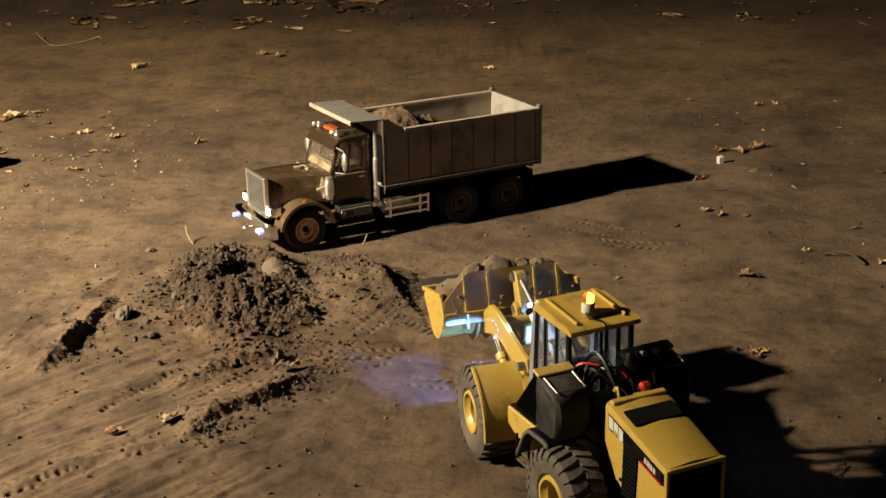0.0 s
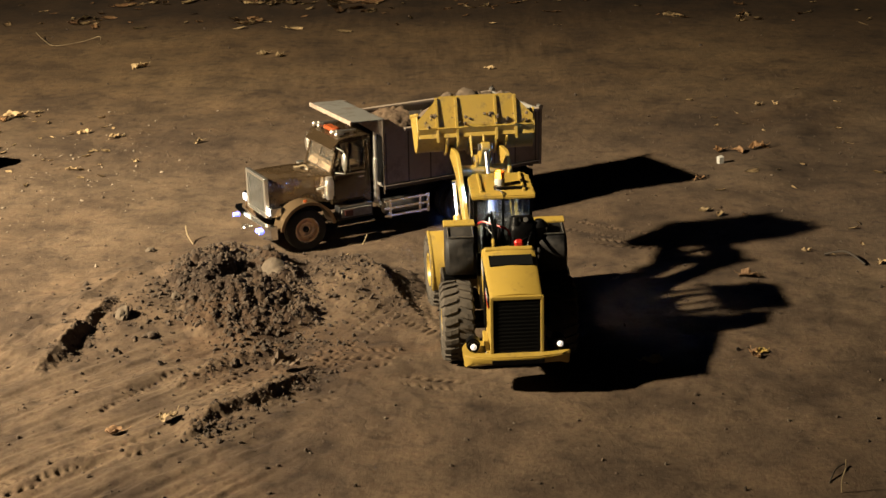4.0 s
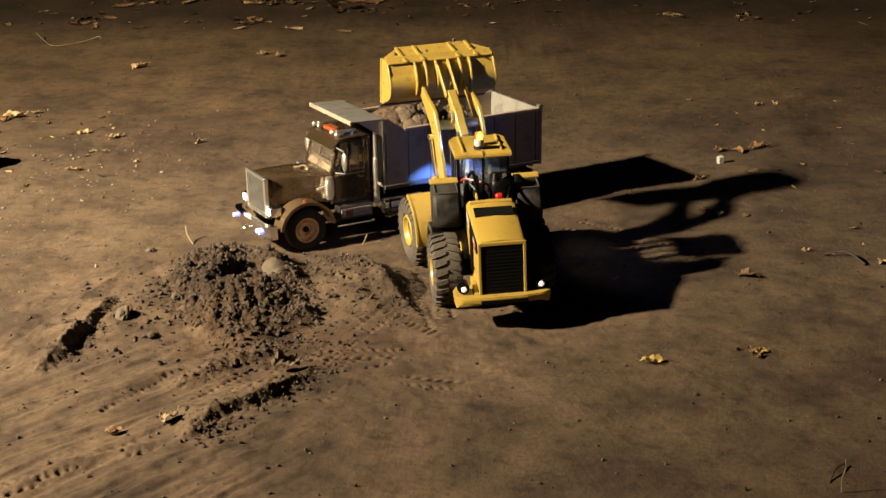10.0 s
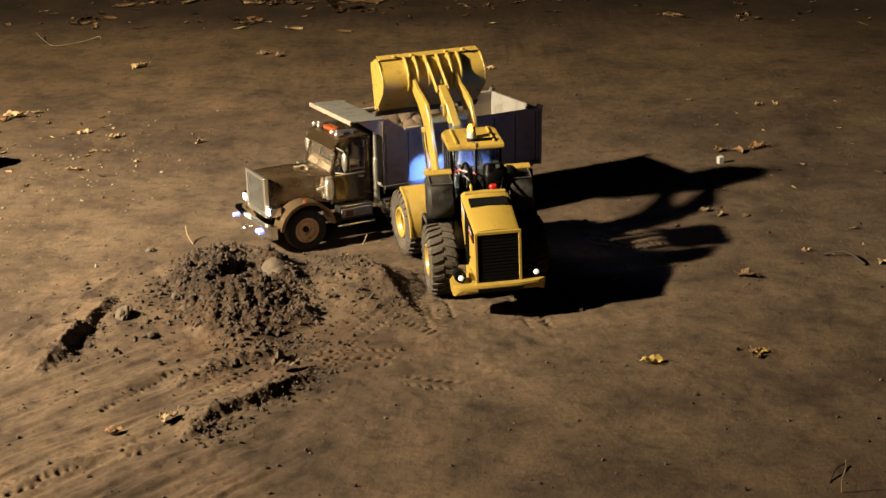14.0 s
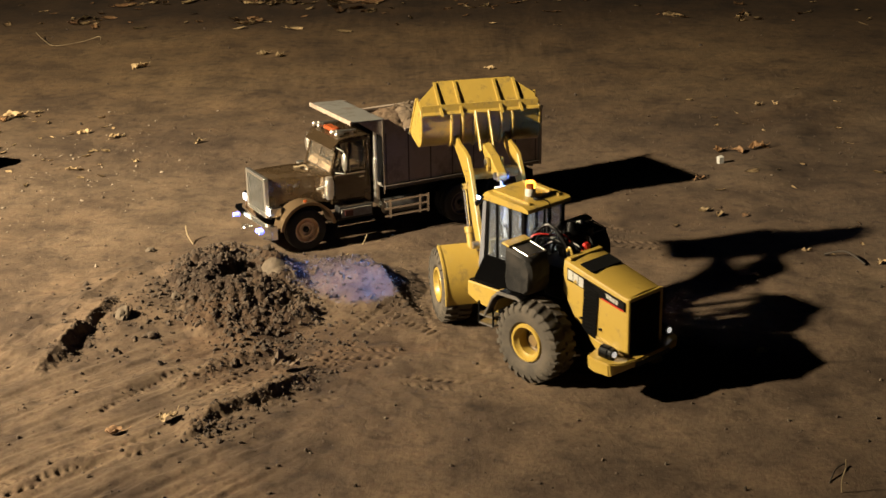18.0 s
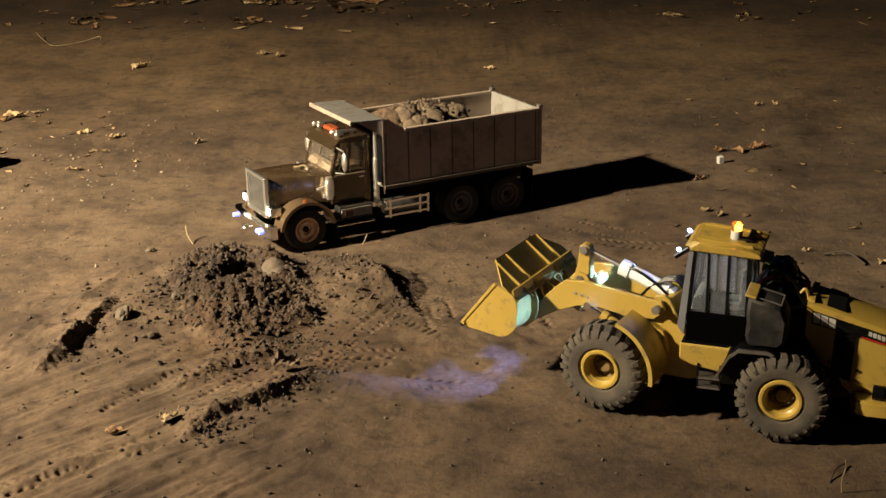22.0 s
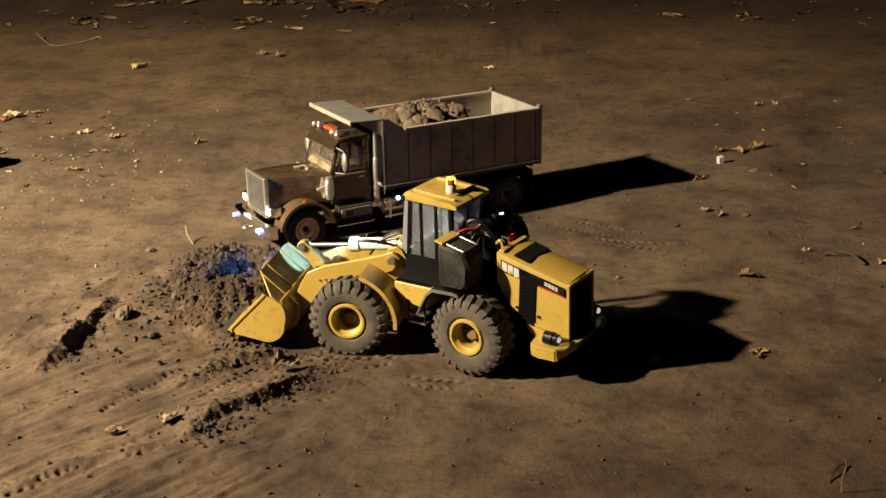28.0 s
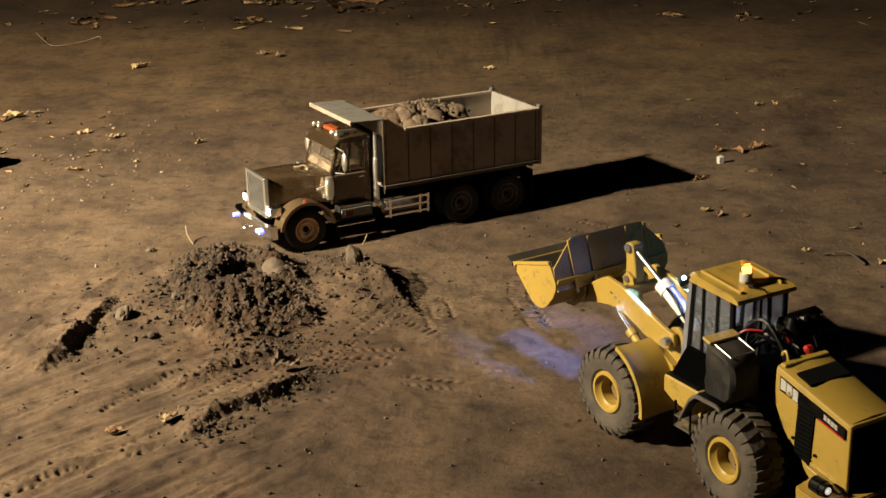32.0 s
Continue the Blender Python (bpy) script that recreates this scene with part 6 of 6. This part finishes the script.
for k in range(22):
    leaf(rng.uniform(0.4, 1.1), rng.uniform(-0.1, 1.3), rng.uniform(0.009, 0.022), rng.uniform(0, 360), 600 + k)


def twig(label, pts, r, mat=M_twig):
    p = [(x, y, at_ground(x, y) + z) for x, y, z in pts]
    return tagged(part("twig", tube(bmesh.new(), curve(p, 6), r), mat, None, label, True), category="twig", group="twigs on the soil")


twig("long thin pale bent twig on soil", [(-1.369, 2.219, 0.02), (-1.31, 2.12, 0.006), (-1.262, 2.063, 0.006), (-1.183, 2.124, 0.01), (-1.135, 2.14, 0.02), (-1.125, 2.08, 0.006)], 0.0013)
twig("thin dark bent twig on soil", [(0.705, -0.075, 0.003), (0.74, -0.09, 0.012), (0.765, -0.13, 0.003)], 0.0022, M_dark_twig)
twig("small upright dry stem", [(-0.485, 0.06, 0.0), (-0.498, 0.075, 0.014), (-0.502, 0.09, 0.026)], 0.0016)
twig("thin pale dry stem standing in the soil", [(0.4980, -0.952, 0.0), (0.4970, -0.951, 0.018), (0.5005, -0.951, 0.034), (0.4995, -0.951, 0.046)], 0.0009)
twig("short dry grass stem on the soil", [(0.488, -0.93, 0.0), (0.502, -0.905, 0.006), (0.520, -0.885, 0.004)], 0.0010, M_dark_twig)
twig("thin pale curved stem by the truck", [(-0.155, 0.04, 0.003), (-0.15, 0.043, 0.012), (-0.146, 0.046, 0.022)], 0.0012)

bm = bmesh.new()
box(bm, -0.007, 0.007, -0.006, 0.006, 0.0, 0.018, 0.0015)
cup = tagged(part("plastic_cap", bm, M_white, None, "small white plastic cap on soil"), category="cap")
cup.matrix_basis = pose(0.634, 0.556, at_ground(0.634, 0.556) - 0.001, 4, -6, 20)
# a black lump added in place of a dark shadow on the ground
bm = clod(bmesh.new(), (0, 0, 0), 0.05, random.Random(3), 0.25, 3)
rock = tagged(part("dark_rock", bm, M_black, None, "black lump in place of a dark shadow", True), category="rock")
rock.matrix_basis = pose(-1.075, 0.615, at_ground(-1.075, 0.615) + 0.012)

# ---- movement ----
TIME = [0.0, 0.5, 1.0, 1.5, 2.0, 2.5, 3.0, 3.5, 5.5, 6.0, 6.5, 7.0, 7.5, 8.0, 8.5, 9.0, 9.5, 10.0, 10.5, 11.0, 11.5, 12.0, 12.5, 13.0, 13.5, 14.0, 14.5, 16.5, 17.0, 17.5, 18.0, 18.5, 19.0, 19.5, 20.0, 20.5, 21.0, 21.5, 22.0, 22.5, 23.0, 23.5, 24.0, 24.5, 25.0, 25.5, 27.5, 28.0, 28.5, 29.0, 29.5, 30.0, 30.5, 31.0, 31.5, 32.0]
EAST = [0.165, 0.145, 0.125, 0.11, 0.102, 0.099, 0.097, 0.096, 0.082, 0.082, 0.081, 0.077, 0.07, 0.065, 0.061, 0.063, 0.067, 0.07, 0.071, 0.07, 0.067, 0.062, 0.059, 0.058, 0.058, 0.058, 0.059, 0.075, 0.079, 0.09, 0.117, 0.163, 0.219, 0.285, 0.344, 0.382, 0.397, 0.394, 0.378, 0.358, 0.337, 0.316, 0.293, 0.269, 0.239, 0.205, 0.01, -0.005, 0.008, 0.075, 0.143, 0.210, 0.268, 0.317, 0.354, 0.372]
NORTH = [-0.927, -0.873, -0.808, -0.736, -0.662, -0.587, -0.515, -0.447, -0.263, -0.231, -0.198, -0.175, -0.159, -0.139, -0.118, -0.118, -0.142, -0.156, -0.16, -0.159, -0.147, -0.123, -0.104, -0.102, -0.102, -0.102, -0.102, -0.235, -0.28, -0.371, -0.457, -0.525, -0.591, -0.643, -0.678, -0.696, -0.702, -0.697, -0.682, -0.668, -0.654, -0.643, -0.633, -0.62, -0.6, -0.578, -0.443, -0.431, -0.441, -0.474, -0.524, -0.588, -0.655, -0.725, -0.793, -0.833]
HEADING = [115.3, 114.8, 111.6, 107.0, 102.0, 98.6, 95.6, 92.8, 94.0, 92.2, 91.8, 94.0, 96.9, 98.4, 98.4, 97.7, 96.7, 96.3, 96.3, 96.6, 97.1, 97.8, 98.2, 98.3, 98.3, 98.1, 97.9, 102.0, 109.2, 121.3, 133.2, 142.7, 152.0, 158.2, 161.6, 162.3, 162.7, 162.4, 160.0, 157.7, 155.5, 155.3, 156.0, 155.1, 153.7, 153.0, 146.8, 146.5, 146.6, 140.6, 135.3, 129.1, 122.9, 118.6, 118.1, 119.8]
JOINT = [-9.0, -12.3, -13.3, -12.5, -9.5, -5.5, -0.8, 4.5, 5.0, 8.2, 12.3, 11.5, 8.1, 6.8, 7.8, 9.3, 10.5, 10.8, 10.6, 9.8, 9.2, 9.5, 9.9, 9.9, 10.1, 10.5, 11.0, -2.2, -11.0, -21.9, -30.0, -28.5, -27.0, -21.9, -17.4, -15.0, -14.6, -12.6, -9.9, -6.4, -3.7, -4.5, -6.7, -6.9, -5.7, -5.0, 20.5, 21.3, 23.0, 21.2, 17.9, 14.0, 14.0, 12.5, 7.3, 2.0]
ROLL = [(0.0, -0.6), (4.0, -0.6), (6.0, -1.4), (14.5, -1.6), (17.0, -0.3), (25.5, -0.2), (27.5, -0.8), (28.2, -1.6), (30.0, -1.0), (32.0, -0.7)]
LIFT = [(0.0, -8.0), (0.5, -2.4), (1.0, 3.0), (1.5, 7.6), (2.0, 11.2), (2.5, 15.0), (3.0, 18.5), (3.5, 22.0), (5.5, 40.0), (6.0, 45.0), (7.0, 48.0), (9.0, 51.5), (14.5, 51.8), (16.5, 50.3), (17.5, 46.2), (18.0, 39.5), (18.5, 32.5), (19.0, 22.6), (19.5, 15.4), (20.0, 9.0), (20.5, 1.5),
        (21.0, -4.2), (21.5, -8.0), (22.0, -13.3), (22.5, -18.2), (23.0, -22.8), (23.5, -28.0), (24.0, -32.0), (24.5, -32.8), (25.5, -33.3), (27.5, -32.7), (28.0, -32.5), (28.5, -30.5), (29.0, -25.8), (29.5, -20.9), (30.0, -17.6), (30.5, -12.4), (31.0, -7.0), (31.5, -3.5), (32.0, -0.4)]
TIP = [(0.0, 48.0), (1.5, 46.0), (2.0, 45.0), (3.5, 45.0), (5.5, 46.5), (6.0, 48.0), (7.0, 45.0), (8.0, 33.0), (8.5, 18.0), (9.0, -8.0), (9.5, -21.0), (10.0, -17.0), (10.5, -10.0), (11.5, -8.0), (12.0, -9.0), (12.4, -20.0), (12.8, -44.0), (13.7, -47.0), (14.0, -38.0), (14.25, -47.0), (14.5, -48.0), (16.3, -5.0), (17.0, -2.0),
       (17.5, 3.0), (18.0, 9.0), (18.5, 20.0), (19.0, 25.0), (20.0, 29.0), (20.5, 28.5), (21.0, 22.5), (21.5, 11.5), (22.5, 7.0), (23.0, 5.8), (23.5, 0.5), (24.0, -1.5), (25.5, -3.5), (27.5, 6.5), (28.0, 14.5), (28.5, 25.5), (29.0, 37.0), (29.5, 42.0), (30.5, 41.0), (31.5, 43.0), (32.0, 44.0)]


def smooth_at(rows, t):
    """A smooth value at t through rows of (time, value), without overshoot."""
    ts, vs = [r[0] for r in rows], [r[1] for r in rows]
    if t <= ts[0]:
        return vs[0]
    if t >= ts[-1]:
        return vs[-1]
    i = max(k for k in range(len(ts) - 1) if ts[k] <= t)

    def slope(k):
        if k == 0 or k == len(ts) - 1:
            return 0.0
        a, b = (vs[k] - vs[k - 1]) / (ts[k] - ts[k - 1]), (vs[k + 1] - vs[k]) / (ts[k + 1] - ts[k])
        return 0.0 if a * b <= 0 else 2 * a * b / (a + b)

    h = ts[i + 1] - ts[i]
    u = (t - ts[i]) / h
    return ((1 + 2 * u) * (1 - u) ** 2 * vs[i] + u * (1 - u) ** 2 * h * slope(i) + u * u * (3 - 2 * u) * vs[i + 1] + u * u * (u - 1) * h * slope(i + 1))


TRACK = [list(zip(TIME, values)) for values in (EAST, NORTH, HEADING, JOINT)]


def turn_y(a):
    return Matrix.Rotation(-a, 4, "Y")


def loader_pose(t):
    x, y, head = (smooth_at(r, t) for r in TRACK[:3])
    return pose(x, y, 0.0, smooth_at(ROLL, t), 0.0, head)


def linkage(t):
    """The poses of the moving parts in the loader's space."""
    out = {}
    joint = radians(smooth_at(TRACK[3], t))
    lift, tip = radians(smooth_at(LIFT, t)), radians(smooth_at(TIP, t))
    F = Matrix.Rotation(joint, 4, "Z")

    def put(x, z, a, y=0.0):
        return F @ Matrix.Translation((x, y, z)) @ turn_y(a)

    bx, bz = AX + ARM * math.cos(lift), AZ + ARM * math.sin(lift)
    cx, cz = AX + CRANK_U * math.cos(lift + CRANK_A), AZ + CRANK_U * math.sin(lift + CRANK_A)
    kx, kz = bx + LINK_U * math.cos(tip) - LINK_V * math.sin(tip), bz + LINK_U * math.sin(tip) + LINK_V * math.cos(tip)
    d = math.hypot(kx - cx, kz - cz)
    c = max(-1.0, min(1.0, (CRANK_LOW ** 2 + d * d - LINK ** 2) / (2 * CRANK_LOW * d)))
    low = math.atan2(kz - cz, kx - cx) - math.acos(c)
    lx, lz = cx + CRANK_LOW * math.cos(low), cz + CRANK_LOW * math.sin(low)
    tx, tz = cx - CRANK_TOP * math.cos(low), cz - CRANK_TOP * math.sin(low)
    out["front"] = F
    out["arms", 1], out["arms", -1], out["bucket"] = put(AX, AZ, lift), put(AX, AZ, lift), put(bx, bz, tip)
    out["crank"] = put(cx, cz, low + math.pi)
    out["link"] = put(lx, lz, math.atan2(kz - lz, kx - lx))
    a = math.atan2(tz - TILT_PIN[1], tx - TILT_PIN[0])
    out["tilt_barrel"], out["tilt_rod"] = put(*TILT_PIN, a), put(tx, tz, a + math.pi)
    ex, ez = AX + LIFT_ARM[0] * math.cos(lift) - LIFT_ARM[1] * math.sin(lift), AZ + LIFT_ARM[0] * math.sin(lift) + LIFT_ARM[1] * math.cos(lift)
    a = math.atan2(ez - LIFT_PIN[1], ex - LIFT_PIN[0])
    for s in (1, -1):
        out["lift_barrel", s], out["lift_rod", s] = put(*LIFT_PIN, a, s * 0.0505), put(ex, ez, a + math.pi, s * 0.0505)
    return out


STEP = 0.2
TIMES = [k * STEP for k in range(161)]


def wheel_rows():
    """How far each axle has rolled at each time."""
    rolled = {"front": [0.0], "rear": [0.0]}
    last = None
    for t in TIMES:
        M, F = loader_pose(t), Matrix.Rotation(radians(smooth_at(TRACK[3], t)), 4, "Z")
        now = {"front": (M @ F @ Vector((FRONT_X, 0, 0)), (M @ F).to_3x3() @ Vector((1, 0, 0))), "rear": (M @ Vector((REAR_X, 0, 0)), M.to_3x3() @ Vector((1, 0, 0)))}
        if last:
            for k in rolled:
                rolled[k].append(rolled[k][-1] + (now[k][0] - last[k][0]).dot(now[k][1]) / WHEEL_R)
        last = now
    return rolled


def load_pieces(seed, count, sizes, large=False, heaped=True):
    """Pieces of one bucketful, each with its place in the bucket."""
    rng = random.Random(seed)
    out = []
    for k in range(count):
        size = rng.uniform(*sizes)
        ob = tagged(part("soil_clod", clod(bmesh.new(), (0, 0, 0), size, rng, 0.12 if large else 0.45, 4 if large else 2), M_load, None, "lump of loose brown soil carried by the bucket", large), category="soil", group="soil moved by the loader")
        if large:
            x, z = ((0.028, 0.006), (0.054, 0.012), (0.055, 0.042))[k % 3 if heaped else 0]
            y = (-0.5 + (k // 3 + 0.5) / (count // 3)) * (0.120 if heaped and k % 3 == 2 else 0.156) if heaped else -0.078 + 0.156 * (k + 0.5) / count
        else:
            x, y = rng.uniform(0.006, 0.056), rng.uniform(-0.090, 0.090)
            z = rng.uniform(-0.002, 0.028) + 0.55 * (0.06 - x) * rng.random() + 0.012
            z = min(z * 1.5, 0.088 - 0.95 * x) if heaped else min(z * 0.5, 0.030 - 0.5 * x)
        out.append((ob, Vector((x, y, z)), size if large else 0.0))
    return out


FIRST_LOAD = load_pieces(21, 18, (0.021, 0.026), True) + load_pieces(23, 150, (0.0012, 0.0036))
SECOND_LOAD = load_pieces(22, 8, (0.017, 0.021), True, False) + load_pieces(24, 110, (0.0010, 0.0034), False, False)


def motions():
    poses = [(t, linkage(t)) for t in TIMES]
    walk(loader, [(t, loader_pose(t)) for t in TIMES])
    for key in ("front", ("arms", 1), ("arms", -1), "bucket", "crank", "link", "tilt_barrel", "tilt_rod", ("lift_barrel", 1), ("lift_barrel", -1), ("lift_rod", 1), ("lift_rod", -1)):
        walk(PARTS[key], [(t, p[key]) for t, p in poses])
    rolled = wheel_rows()
    for s in (1, -1):
        flip = pose(0, 0, 0) if s > 0 else pose(0, 0, 0, 0, 0, 180)
        walk(PARTS["wheel_front", s], [(t, p["front"] @ pose(FRONT_X, s * 0.0785, WHEEL_R) @ Matrix.Rotation(a, 4, "Y") @ flip) for (t, p), a in zip(poses, rolled["front"])])
        walk(PARTS["wheel_rear", s], [(t, pose(REAR_X, s * 0.0785, WHEEL_R) @ Matrix.Rotation(a, 4, "Y") @ flip) for t, a in zip(TIMES, rolled["rear"])])
    walk(PARTS["beacon"], [(t, pose(-0.028, 0.002, 0.2505, 0, 0, BEACON_TURN * t + BEACON_START)) for t in TIMES])

    def bucket(t):
        return loader_pose(t) @ linkage(t)["bucket"]

    rng = random.Random(31)
    for k, (ob, at, large) in enumerate(FIRST_LOAD):
        spin = Euler([rng.uniform(0, 6) for _ in range(3)]).to_matrix().to_4x4()
        late = rng.random() < 0.25
        go = rng.uniform(12.45, 12.75) if late else 9.0 + 0.6 * rng.random()
        rows = [(t, bucket(t) @ Matrix.Translation(at) @ spin) for t in TIMES if t < go - 0.05]
        start = (bucket(go) @ Matrix.Translation(at)).translation
        u, v = rng.gauss(-0.165, 0.055), rng.gauss(0.0, 0.045)
        u, v = min(max(u, -0.29), -0.08), min(max(v, -0.075), 0.075)
        z = 0.232 - 2.6 * (u + 0.18) ** 2 - 3.7 * v ** 2 + (0.003 if large else 0.008) * rng.random() - (1.02 * large if large else 0.0058)
        end = truck_point(u, v, z)
        last = Matrix.Translation(end) @ spin @ Euler((rng.uniform(-1, 1), rng.uniform(-1, 1), 0)).to_matrix().to_4x4()
        rows.append((go, Matrix.Translation(start) @ spin))
        mid = start.lerp(end, 0.55)
        mid.z = start.z + (end.z - start.z) * 0.3
        rows += [(go + 0.15, Matrix.Translation(mid) @ spin), (go + 0.27, last), (go + 0.5, last), (32.0, last)]
        walk(ob, rows)
    for k, (ob, at, large) in enumerate(SECOND_LOAD):
        spin = Euler([rng.uniform(0, 6) for _ in range(3)]).to_matrix().to_4x4()
        x, y = rng.gauss(-0.235, 0.05), rng.gauss(-0.215, 0.06)
        rest = Matrix.Translation((x, y, at_ground(x, y) - (1.3 * large if large else 0.002))) @ spin
        go = rng.uniform(27.3, 28.2)
        on = go + 0.7
        rows = [(0.0, rest), (go - 0.2, rest), (go, rest)]
        rows += [(t, bucket(t) @ Matrix.Translation(at) @ spin) for t in TIMES if t > on]
        walk(ob, rows)


    low = Matrix.Translation((-0.205, -0.215, at_ground(-0.205, -0.215) - 0.018))
    out = Matrix.Translation((-0.158, -0.165, at_ground(-0.158, -0.165) + 0.008))
    walk(ROCK, [(0.0, low), (28.4, low), (29.0, out @ pose(-0.012, -0.01, 0, 20, 30, 0)), (29.4, out @ pose(0, 0, 0, 40, 60, 0)), (32.0, out @ pose(0, 0, 0, 40, 60, 0))])


ROCK = stone("stone", "rounded tan stone turned up by the bucket", -0.205, -0.215, 0.018, 0.0, 9)
BEACON_TURN, BEACON_START = 324.2, 230.0
motions()
